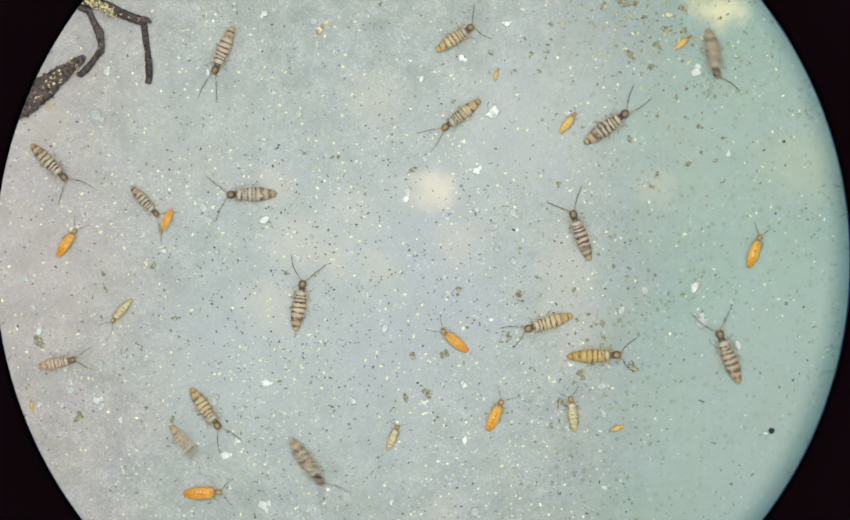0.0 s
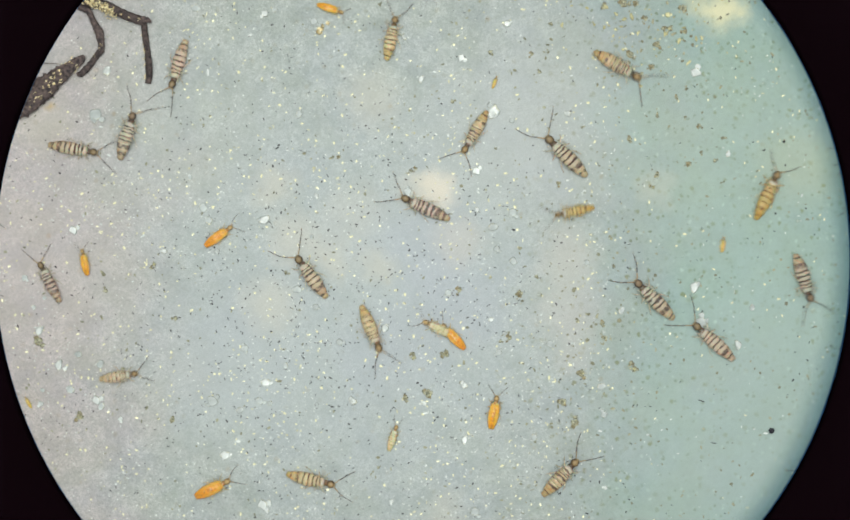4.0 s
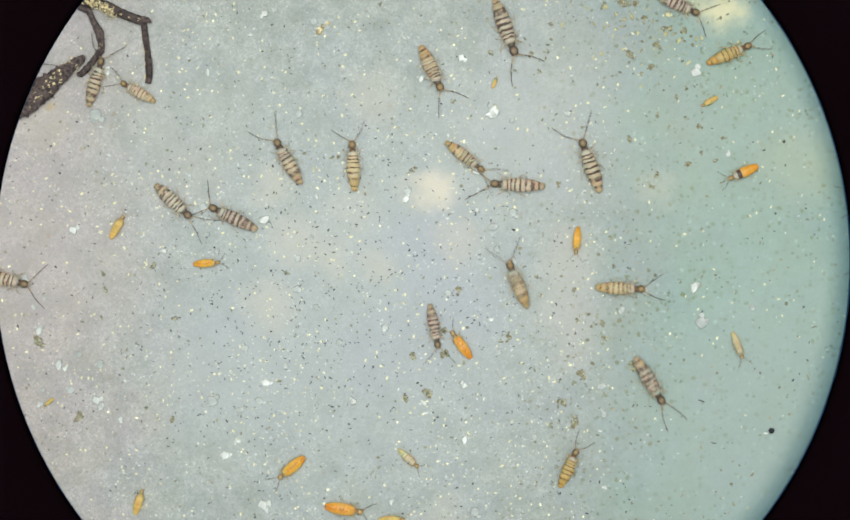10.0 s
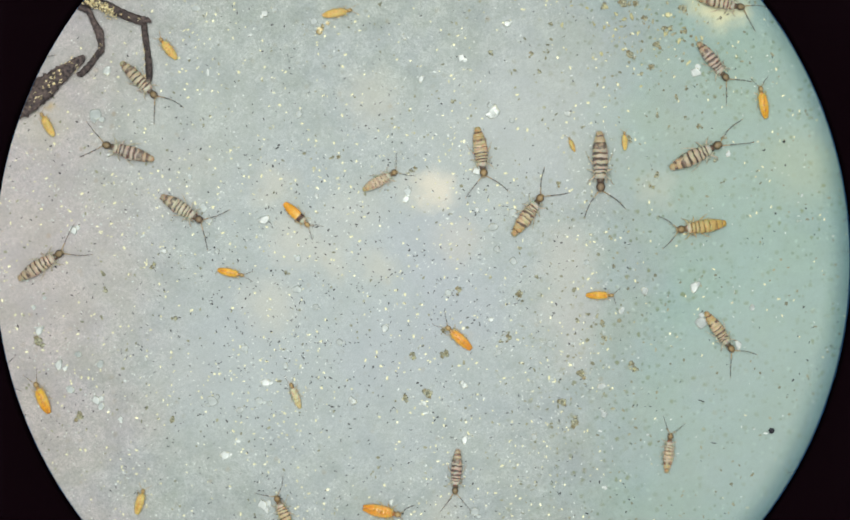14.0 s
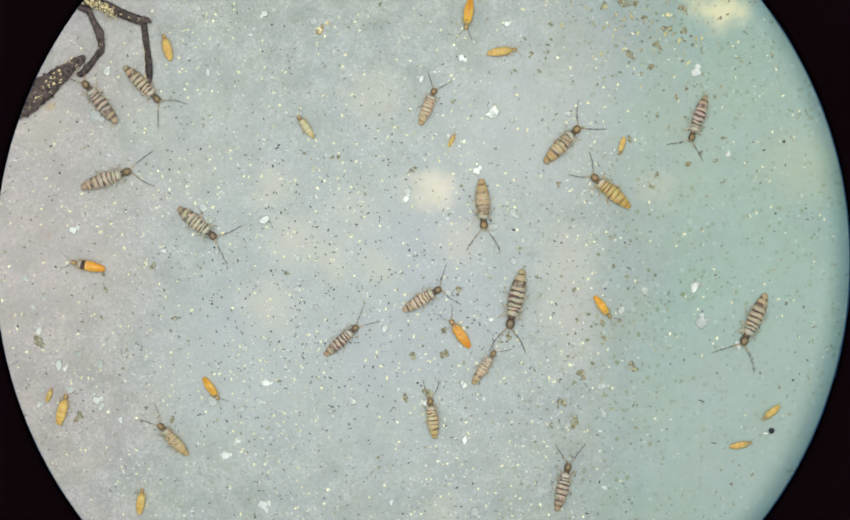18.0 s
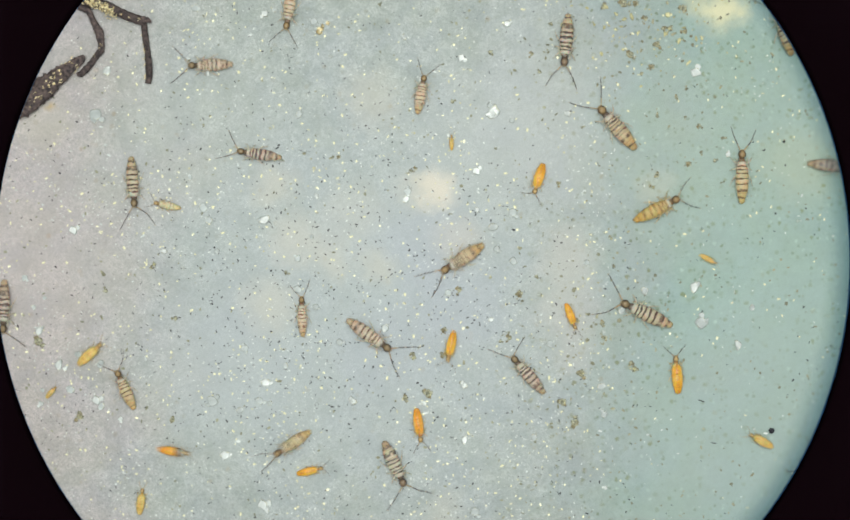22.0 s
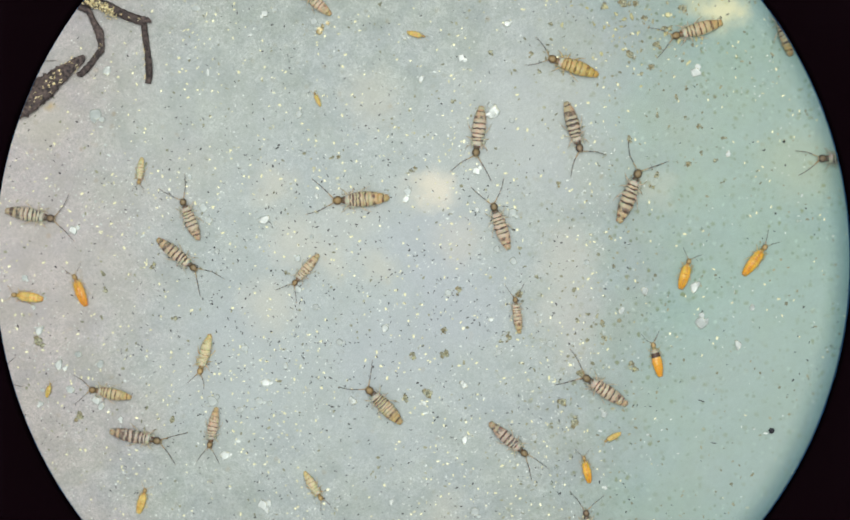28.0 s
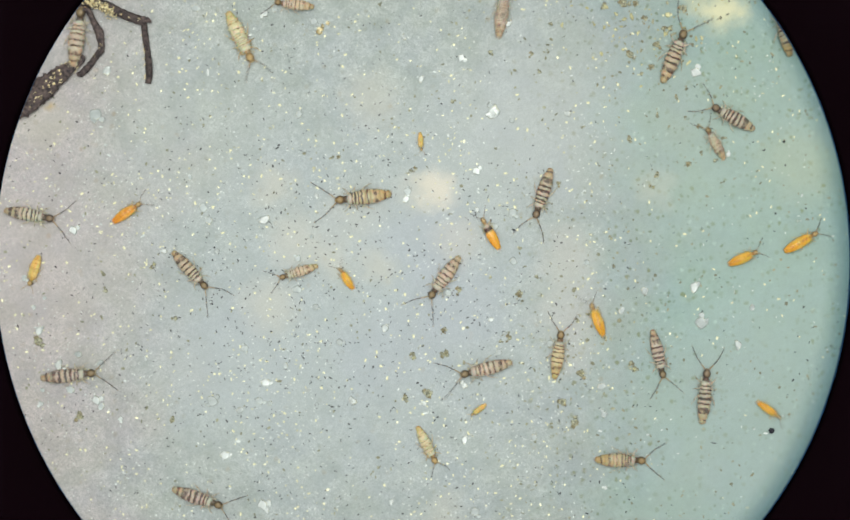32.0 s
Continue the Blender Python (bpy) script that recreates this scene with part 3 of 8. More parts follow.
def litter():
    bits("pale_flecks", 950, clumped, 2.0, 1.4, 0.4, FLAKE, "tiny shiny cream-yellow flecks strewn on the plaster", "flecks", 11)
    bits("pale_dust", 3000, clumped, 1.5, 0.75, 0.25, DUST, "fine cream dust strewn on the plaster", "dust", 12)
    bits("dark_flecks", 1400, dense_middle, 1.95, 0.66, 1.0, TICK, "tiny black rod-like flecks strewn on the plaster", "flecks", 13)
    bits("olive_specks", 600, dense_side, 2.4, 1.5, 0.8, MURK, "dull olive specks, denser to the right of the plaster", "specks", 14)
    chips("white_chips", 310, clumped, 2.2, SHELL, "small white translucent chips strewn on the plaster", "chips", 15)
    chips("brown_crumbs", 80, dense_side, 2.3, DULL, "small olive-brown crumbs strewn on the plaster", "crumbs", 16)
    chips("yellow_crumbs", 70, crusted, 2.8, MOSS, "greenish-yellow crumbs fallen from a crust", "crumbs", 17)
    chips("olive_crumbs", 90, crusted, 2.4, DULL, "olive-brown crumbs heaped by a crust", "crumbs", 18)
    chips("tan_crumbs", 120, drifted, 2.4, DULL, "tan-brown crumbs drifted to the right of the middle", "crumbs", 19)
    strewn()
    rng = random.Random(5)
    grains = [tagged(new("white_grain", grain_mesh(rng)), "translucent white mineral flake on the plaster", "grain",
                     "white grains on the plaster") for _ in range(9)]
    scatter(grains, [(175, 213, 1.9, 10), (135, 425, 1.3, 80), (375, 383, 1.4, 30), (385, 407, 1.2, 0),
                     (488, 406, 1.4, 140), (490, 706, 1.5, 20), (392, 741, 1.5, 0), (650, 740, 1.3, 60),
                     (443, 757, 1.1, 90), (478, 741, 1.2, 30), (178, 739, 1.3, 70), (185, 672, 1.2, 0),
                     (130, 720, 1.3, 15), (72, 610, 1.2, 0), (748, 368, 1.2, 80), (752, 354, 1.0, 40),
                     (910, 208, 2.0, 150), (910, 419, 1.4, 80), (945, 393, 1.3, 0), (879, 316, 1.2, 90),
                     (947, 482, 1.2, 40), (1190, 536, 1.2, 150), (1281, 530, 1.4, 0)], 1.18)
    scatter([copy_thing(g, Matrix()) for g in grains],
            [(1295, 596, 1.8, 135), (1284, 134, 1.5, 120), (550, 534, 1.2, 60), (551, 213, 0.9, 90),
             (777, 146, 0.9, 0), (415, 840, 1.5, 30), (920, 650, 0.9, 0), (855, 710, 1.2, 50),
             (1110, 713, 1.2, 90), (875, 945, 1.4, 0), (485, 932, 1.5, 70), (624, 923, 0.9, 0),
             (985, 808, 1.2, 90), (710, 605, 1.0, 0), (935, 44, 1.1, 45), (1015, 634, 1.0, 160),
             (197, 131, 1.4, 0), (361, 15, 1.3, 60), (45, 513, 0.9, 0), (851, 107, 1.1, 20),
             (1388, 568, 0.9, 0), (145, 655, 1.1, 40), (108, 674, 1.2, 20)], 1.18)
    strew([copy_thing(g, Matrix()) for g in grains], random.Random(9), 0.75, 1.3,
          [(62, 567), (82, 550), (350, 327), (303, 464), (382, 432), (120, 680), (78, 720), (187, 750), (75, 745),
           (222, 773), (506, 18), (488, 25), (580, 40), (672, 117), (552, 210), (745, 70), (583, 361), (574, 438),
           (400, 463), (550, 477), (527, 675), (452, 643), (544, 535), (582, 567), (711, 605), (626, 632),
           (498, 745), (492, 940), (722, 925), (783, 745), (905, 195), (945, 223), (1047, 210), (880, 387),
           (916, 460), (827, 540), (932, 615), (1083, 485), (1147, 573), (905, 590), (857, 812), (880, 917),
           (1117, 900), (1115, 765), (1362, 636), (1343, 285), (1388, 567)])
    clumps = []
    for i in range(6):
        holder = tagged(new("debris_clump"), "crumbly brown-green clump with yellow grains", "debris", "debris clumps on the plaster")
        x = y = 0.0
        for k in range(13):
            q = rng.uniform(0.9, 2.6)
            kind = rng.choice((FRASS, FRASS, DULL, DULL, DULL, MURK, MURK, MOSS))
            part("crumb", mesh("crumb", *lump(rng, q, 0.22, rng.randint(1, 2), q * 0.8, 2, 1.1), [kind]), holder, "", Matrix.Translation(Vector((x, y, 0)) * U))
            turn = rng.gauss(0.5 * i, 1.2)
            x, y = x * 0.8 + math.cos(turn) * rng.uniform(1.5, 4.5), y * 0.8 + math.sin(turn) * rng.uniform(1.5, 4.5)
        clumps.append(holder)
    scatter(clumps, [(1112, 14, 1.2, 0), (1150, 12, 1.5, 60), (1166, 10, 1.2, 0), (1190, 45, 1.2, 20),
                     (1215, 78, 1.3, 120), (1235, 52, 1.5, 60), (1263, 18, 1.4, 90), (1160, 105, 1.3, 30),
                     (1195, 127, 1.2, 0), (978, 107, 0.9, 0), (1034, 338, 0.9, 80), (1205, 345, 0.9, 40),
                     (1210, 325, 1.0, 0), (1158, 258, 0.9, 0), (1264, 306, 1.1, 0), (1297, 235, 0.9, 90),
                     (1076, 685, 1.5, 110), (1171, 680, 1.6, 0), (1117, 626, 1.0, 80), (1108, 598, 0.9, 0)])
    scatter([copy_thing(c, Matrix()) for c in clumps],
            [(1040, 745, 1.5, 90), (1066, 781, 1.5, 150), (955, 551, 1.4, 45), (845, 545, 1.2, 10),
             (826, 657, 1.3, 20), (763, 660, 1.1, 0), (791, 730, 1.7, 70), (744, 736, 1.0, 0),
             (815, 616, 1.2, 30), (936, 632, 1.1, 0), (152, 771, 1.5, 35), (283, 488, 1.1, 110),
             (316, 776, 1.0, 0), (66, 634, 1.6, 20), (620, 292, 0.8, 0), (764, 318, 0.8, 0),
             (1265, 62, 1.0, 0), (1128, 440, 0.7, 0), (853, 711, 0.9, 60), (1245, 180, 0.7, 0)])
    for x, y, size in ((1422, 794, 4.8), (1446, 262, 3.0), (947, 423, 2.2)):
        v, f = lump(rng, size, 0.7, 2, 1.5)
        ob = tagged(new("dark_pellet", mesh("dark_pellet", v, f, [SOOT])), "small round blackish pellet on the plaster", "pellet")
        ob.matrix_basis = Matrix.Translation(at(x, y, -1.2))
    v, f = lump(rng, 5, 0.5, 6, 9)
    ob = tagged(new("crust_crumb", mesh("crust_crumb", v, f, [CRUST])), "loose pale yellow crumb of crust", "crumb")
    ob.matrix_basis = Matrix.Translation(at(597, 52, -1.2))


def bent(points, steps=6):
    """A smooth line through the points, with the points' fourth number as its radius."""
    out, radii = [], []
    for i in range(len(points) - 1):
        p0, p1, p2, p3 = (points[max(0, min(len(points) - 1, j))] for j in (i - 1, i, i + 1, i + 2))
        for s in range(steps):
            t = s / steps
            q = [0.5 * (2 * b + (c - a) * t + (2 * a - 5 * b + 4 * c - d) * t * t + (3 * b - a - 3 * c + d) * t ** 3)
                 for a, b, c, d in zip(p0, p1, p2, p3)]
            out.append(at(*q[:3])), radii.append(q[3] * U)
    out.append(at(*points[-1][:3])), radii.append(points[-1][3] * U)
    return out, radii


def woody(name, line, material, parent, rng, label="", flat=0.8, ragged=0.1, ridge=0.14):
    """A bent piece of root or bark, ridged along its length, with knots and splinters."""
    pts, radii = bent(line, 9)
    sides = 16
    wave = [rng.uniform(-ridge, ridge) for _ in range(sides)]
    radii = [q * (1 + 0.16 * noise.noise(p / (26 * U)) + rng.uniform(-0.05, 0.05)) for p, q in zip(pts, radii)]
    v, f, _ = tube(pts, radii, sides, flat, ragged, rng)
    for i, p in enumerate(pts):
        for k in range(sides):
            v[i * sides + k] = p + (v[i * sides + k] - p) * (1 + wave[k] + (0.5 * ragged if rng.random() < 0.06 else 0) * 3)
    return part(name, mesh(name, v, f, [material]), parent, label)


def crust(parent, rng, spots, size, count=20):
    """Heaps of fine yellow grains."""
    for x, y, z in spots:
        v, f = lump(rng, size * 0.34, 0.7, count, size * 1.5, 1)
        part("crust", mesh("crust", [p + at(x, y, z + rng.uniform(0, 1.5)) for p in v], f, [CRUST]), parent, "flaky yellow crust")


def flakes_on(parent, rng, start, end, wide, z, count, stout=1.0):
    """Thin yellow flakes that lie lengthwise on a strip."""
    verts, faces = [], []
    turn = math.atan2(end[1] - start[1], end[0] - start[0])
    for _ in range(count):
        t, side, b = rng.random(), rng.uniform(-wide, wide), len(verts)
        x, y = start[0] + (end[0] - start[0]) * t - math.sin(turn) * side, start[1] + (end[1] - start[1]) * t + math.cos(turn) * side
        a, l, w = turn + rng.gauss(0, 0.35), rng.uniform(1.2, 4.2), rng.uniform(0.7, 1.5) * stout
        lift = z * (1 - 0.35 * (side / wide) ** 2)
        for px, py, pz in ((l, 0, 0), (0.2 * l, w, 0), (-l, 0.3 * w, 0), (-0.3 * l, -w, 0), (0, 0, 0.9)):
            verts.append(at(x + px * math.cos(a) - py * math.sin(a), y + px * math.sin(a) + py * math.cos(a), lift + pz))
        faces += [(b, b + 1, b + 4), (b + 1, b + 2, b + 4), (b + 2, b + 3, b + 4), (b + 3, b, b + 4)]
    part("flakes", mesh("flakes", verts, faces, [CRUST], smooth=False), parent, "thin yellow flakes")


def roots():
    rng = random.Random(21)
    root = tagged(new("root_fragment"), "forked dark rootlet with yellow crust lying on plaster", "root")
    woody("stem", [(96, -34, 7, 12), (150, -2, 7, 12), (190, 11, 7, 10.5), (232, 29, 7, 9), (262, 40, 7, 8.5), (271, 43, 7, 5)], BARK, root, rng)
    woody("knot", [(262, 44, 8, 4), (268, 38, 9, 6), (276, 40, 8, 4), (279, 44, 7, 2)], BARK, root, rng)
    woody("twig", [(266, 40, 6, 5), (269, 66, 6, 5.4), (273, 95, 6, 5.4), (276, 120, 6, 6), (276, 140, 5, 5.6), (274, 155, 5, 5)], BARK, root, rng)
    woody("twig", [(146, 12, 7, 7), (164, 22, 7, 6), (174, 42, 7, 5.6), (184, 62, 7, 7.4), (188, 84, 7, 6.2), (187, 96, 6, 5)], BARK, root, rng)
    woody("twig", [(189, 92, 7, 6), (178, 106, 6, 5.2), (166, 122, 6, 5.6), (152, 136, 6, 5.4), (143, 138, 6, 3.5)], BARK, root, rng)
    crust(root, rng, ((156, 0, 14), (166, 6, 15), (176, 9, 15), (187, 13, 16), (197, 18, 16), (206, 25, 15), (211, 31, 11)), 4.6, 26)
    crust(root, rng, ((152, 0, 12), (164, 5, 13), (178, 9, 13), (192, 15, 13), (203, 24, 13), (209, 29, 9)), 6.2, 14)
    crust(root, rng, ((190, 84, 12), (186, 92, 11), (176, 104, 10)), 1.9, 9)
    flakes_on(root, rng, (264, 60), (270, 148), 2.5, 10, 14)
    flakes_on(root, rng, (215, 22), (262, 40), 5, 15, 10)
    bark = tagged(new("bark_fragment"), "rough dark strip of bark speckled with yellow", "bark")
    woody("strip", [(157, 104, 8, 3), (150, 112, 8, 8), (136, 122, 8, 10), (118, 136, 8, 14), (98, 152, 8, 18),
                    (76, 170, 8, 22), (54, 188, 8, 22), (26, 210, 8, 16)], BARK, bark, rng, flat=0.34, ragged=0.08, ridge=0.08)
    flakes_on(bark, rng, (146, 116), (48, 196), 15, 17, 30)
    flakes_on(bark, rng, (122, 136), (66, 180), 13, 18.5, 10, 1.7)


def splinters():
    """Short black splinters of fibre on the plaster."""
    rng = random.Random(41)
    for line in (((1288, 738, 0, 0.5), (1294, 740, 0, 1.0), (1300, 742, 0, 0.4)), ((1311, 816, 0, 0.5), (1317, 818, 0, 0.9), (1322, 818, 0, 0.4))):
        pts, radii = bent(line, 6)
        v, f, _ = tube(pts, radii, 7, 0.8, 0.12, rng)
        tagged(new("splinter", mesh("splinter", v, f, [TICK])), "short black splinter of fibre on the plaster", "splinter", "splinters on the plaster")


# ---- springtails ----
# Shape in units of the length from the head's centre to the tail: where each segment begins and ends,
# and its half widths at both ends.
SLENDER = (("neck", 0.43, 0.335, 0.060, 0.080), ("thorax_segment", 0.345, 0.255, 0.100, 0.120),
           ("thorax_segment", 0.258, 0.185, 0.119, 0.134), ("abdomen_segment", 0.188, 0.105, 0.134, 0.147),
           ("abdomen_segment", 0.108, -0.005, 0.147, 0.156), ("abdomen_segment", -0.002, -0.115, 0.156, 0.155),
           ("abdomen_segment", -0.112, -0.30, 0.155, 0.124), ("abdomen_segment", -0.298, -0.42, 0.124, 0.082),
           ("tail", -0.417, -0.515, 0.080, 0.030))
PLUMP = (("neck", 0.44, 0.335, 0.060, 0.078), ("thorax_segment", 0.345, 0.25, 0.100, 0.150),
         ("thorax_segment", 0.255, 0.15, 0.149, 0.168), ("abdomen_segment", 0.155, 0.05, 0.168, 0.178),
         ("abdomen_segment", 0.055, -0.06, 0.178, 0.181), ("abdomen_segment", -0.055, -0.18, 0.181, 0.172),
         ("abdomen_segment", -0.175, -0.32, 0.172, 0.145), ("abdomen_segment", -0.315, -0.44, 0.145, 0.100),
         ("tail", -0.435, -0.505, 0.100, 0.055))
BODY = 90 * U


def skin(name, c, vary=0.12, rough=0.38):
    return speckled(name, tuple(v * 0.72 for v in c), tuple(min(1, v * 1.18) for v in c), 3.2, rough, 0.45, 0.25, vary, sss=0.15)


def ramp_of(tree, stops, value):
    """A colour ramp over places along the body, from the tail at -0.52 to the neck at 0.44."""
    n = tree.nodes.new("ShaderNodeValToRGB")
    spots = sorted(((x + 0.52) / 0.96, c) for x, c in stops)
    e = n.color_ramp.elements
    while len(e) < len(spots):
        e.new(0.5)
    for k, (x, c) in zip(e, spots):
        k.position, k.color = min(1, max(0, x)), rgba(c)
    tree.links.new(value, n.inputs[0])
    return n.outputs[0]


def pattern(name, base, bands, dark, blotchy=0.9, ripple=0.012, rough=0.36, vary=0.08, gut=None):
    """Pigment along a body: base colours as (place, colour) and bands as (place, width, strength); a weak band breaks up into marks.
    gut is the colour that shows through a clear back, between paler flanks."""
    m, tree, b = shader(name, rough, 0.4)
    coord = tree.nodes.new("ShaderNodeTexCoord").outputs["Object"]
    who = tree.nodes.new("ShaderNodeObjectInfo").outputs["Random"]
    away = tree.nodes.new("ShaderNodeVectorMath")
    away.operation = "SCALE"
    away.inputs[0].default_value = (0.031, 0.017, 0.013)
    tree.links.new(who, away.inputs["Scale"])
    moved = tree.nodes.new("ShaderNodeVectorMath")
    tree.links.new(coord, moved.inputs[0])
    tree.links.new(away.outputs[0], moved.inputs[1])
    wobble = node(tree, "ShaderNodeTexNoise", Scale=1 / (13 * U), Detail=2.0)
    mottle = node(tree, "ShaderNodeTexNoise", Scale=1 / (7 * U), Detail=3.0, Roughness=0.6)
    grain = node(tree, "ShaderNodeTexNoise", Scale=1 / (2.6 * U), Detail=3.0, Roughness=0.7)
    for n in (wobble, mottle, grain):
        tree.links.new(moved.outputs[0], n.inputs["Vector"])
    split = tree.nodes.new("ShaderNodeSeparateXYZ")
    tree.links.new(coord, split.inputs[0])
    along = node(tree, "ShaderNodeMapRange", From_Min=-0.52 * BODY, From_Max=0.44 * BODY)
    tree.links.new(split.outputs[0], along.inputs["Value"])
    sway = node(tree, "ShaderNodeMapRange", From_Min=0.25, From_Max=0.75, To_Min=-ripple * 2, To_Max=ripple * 2)
    tree.links.new(wobble.outputs["Fac"], sway.inputs["Value"])
    place = tree.nodes.new("ShaderNodeMath")
    tree.links.new(along.outputs[0], place.inputs[0])
    tree.links.new(sway.outputs[0], place.inputs[1])
    col = ramp_of(tree, base, place.outputs[0])
    if bands:
        stops, edge = [], 0.007
        for x, w, s in sorted(bands):
            stops += [(x - w / 2 - edge, (0, 0, 0)), (x - w / 2 + edge, (s, s, s)), (x + w / 2 - edge, (s, s, s)), (x + w / 2 + edge, (0, 0, 0))]
        mask = ramp_of(tree, stops, place.outputs[0])
        uneven = node(tree, "ShaderNodeMapRange", From_Min=0.25, From_Max=0.75, To_Min=-blotchy / 2, To_Max=blotchy / 2)
        tree.links.new(mottle.outputs["Fac"], uneven.inputs["Value"])
        total = tree.nodes.new("ShaderNodeMath")
        tree.links.new(mask, total.inputs[0])
        tree.links.new(uneven.outputs[0], total.inputs[1])
        shown = node(tree, "ShaderNodeMapRange", From_Min=0.34, From_Max=0.72, To_Max=0.88)
        tree.links.new(total.outputs[0], shown.inputs["Value"])
        col = mix(tree, col, dark, shown.outputs[0])
    if gut:
        flank = tree.nodes.new("ShaderNodeMath")
        flank.operation = "ABSOLUTE"
        tree.links.new(split.outputs[1], flank.inputs[0])
        edge = node(tree, "ShaderNodeMapRange", From_Min=0.085 * BODY, From_Max=0.165 * BODY, To_Max=0.42)
        tree.links.new(flank.outputs[0], edge.inputs["Value"])
        col = mix(tree, col, (0.84, 0.58, 0.22), edge.outputs[0])
        inner = node(tree, "ShaderNodeMapRange", From_Min=0.085 * BODY, From_Max=0.02 * BODY)
        inner.interpolation_type = "SMOOTHSTEP"
        tree.links.new(flank.outputs[0], inner.inputs["Value"])
        clear = node(tree, "ShaderNodeMapRange", From_Min=0.44, From_Max=0.58, To_Max=0.8)
        tree.links.new(mottle.outputs["Fac"], clear.inputs["Value"])
        seen = tree.nodes.new("ShaderNodeMath")
        seen.operation = "MULTIPLY"
        tree.links.new(inner.outputs[0], seen.inputs[0])
        tree.links.new(clear.outputs[0], seen.inputs[1])
        col = mix(tree, col, gut, seen.outputs[0])
    fine = node(tree, "ShaderNodeMapRange", From_Min=0.3, From_Max=0.7, To_Min=0.82, To_Max=1.16)
    tree.links.new(grain.outputs["Fac"], fine.inputs["Value"])
    col = mix(tree, col, fine.outputs[0], 1.0, "MULTIPLY")
    tone = node(tree, "ShaderNodeMapRange", To_Min=1 - vary, To_Max=1 + vary)
    tree.links.new(who, tone.inputs["Value"])
    col = mix(tree, col, tone.outputs[0], 1.0, "MULTIPLY")
    tree.links.new(col, b.inputs["Base Color"])
    n = node(tree, "ShaderNodeBump", Strength=0.25, Distance=1.3 * U)
    tree.links.new(grain.outputs["Fac"], n.inputs["Height"])
    tree.links.new(n.outputs[0], b.inputs["Normal"])
    b.inputs["Subsurface Weight"].default_value = 0.35
    b.inputs["Subsurface Scale"].default_value = 4 * U
    return m


def capsule(name, crown, rim, muzzle):
    """A head's skin: a clear crown inside a dark rim, a pale muzzle before it."""
    m, tree, b = shader(name, 0.34, 0.45)
    coord = tree.nodes.new("ShaderNodeTexCoord").outputs["Object"]
    flat = tree.nodes.new("ShaderNodeVectorMath")
    flat.operation = "MULTIPLY"
    tree.links.new(coord, flat.inputs[0])
    flat.inputs[1].default_value = (1 / (0.1 * BODY), 1 / (0.097 * BODY), 0)
    far = tree.nodes.new("ShaderNodeVectorMath")
    far.operation = "LENGTH"
    tree.links.new(flat.outputs[0], far.inputs[0])
    ring = node(tree, "ShaderNodeMapRange", From_Min=0.52, From_Max=0.80)
    ring.interpolation_type = "SMOOTHSTEP"
    tree.links.new(far.outputs["Value"], ring.inputs["Value"])
    col = mix(tree, crown, rim, ring.outputs[0])
    split = tree.nodes.new("ShaderNodeSeparateXYZ")
    tree.links.new(coord, split.inputs[0])
    nose = node(tree, "ShaderNodeMapRange", From_Min=0.070 * BODY, From_Max=0.088 * BODY)
    tree.links.new(split.outputs[0], nose.inputs["Value"])
    col = mix(tree, col, muzzle, nose.outputs[0])
    grain = node(tree, "ShaderNodeTexNoise", Scale=1 / (3 * U), Detail=3.0)
    tree.links.new(coord, grain.inputs["Vector"])
    fine = node(tree, "ShaderNodeMapRange", From_Min=0.3, From_Max=0.7, To_Min=0.75, To_Max=1.2)
    tree.links.new(grain.outputs["Fac"], fine.inputs["Value"])
    tree.links.new(mix(tree, col, fine.outputs[0], 1.0, "MULTIPLY"), b.inputs["Base Color"])
    return m


def segment(name, x0, x1, w0, w1, height, coat, swell):
    """One plate of the body: an oval ring that swells a little and overlaps the next."""
    sides = 18
    verts, faces = [], []
    cuts = (0, 0.12, 0.35, 0.65, 0.9, 1) if name != "tail" else (0, 0.12, 0.35, 0.6, 0.8, 0.93, 1)
    for c in cuts:
        x = x0 + (x1 - x0) * c
        if name == "tail":
            w = w0 * math.sqrt(max(0.0, 1 - c ** 2.2)) + w1 * 0.25 * c
        else:
            w = (w0 + (w1 - w0) * c) * (1 + swell * math.sin(math.pi * c)) * (1 - 1.4 * swell if c == 0 else 1 - 0.7 * swell if c == 1 else 1)
        for k in range(sides):
            a = 2 * math.pi * k / sides
            top = math.sin(a)
            verts.append((x * BODY, math.cos(a) * w * BODY, (0.045 + height * w + top * height * w * (1 if top > 0 else 0.85)) * BODY))
    n = len(cuts)
    for i in range(n - 1):
        for k in range(sides):
            a, b = i * sides + k, i * sides + (k + 1) % sides
            faces.append((a, a + sides, b + sides, b))
    faces += [tuple(range(sides)), tuple(range((n - 1) * sides, n * sides))[::-1]]
    return mesh(name, verts, faces, [coat])


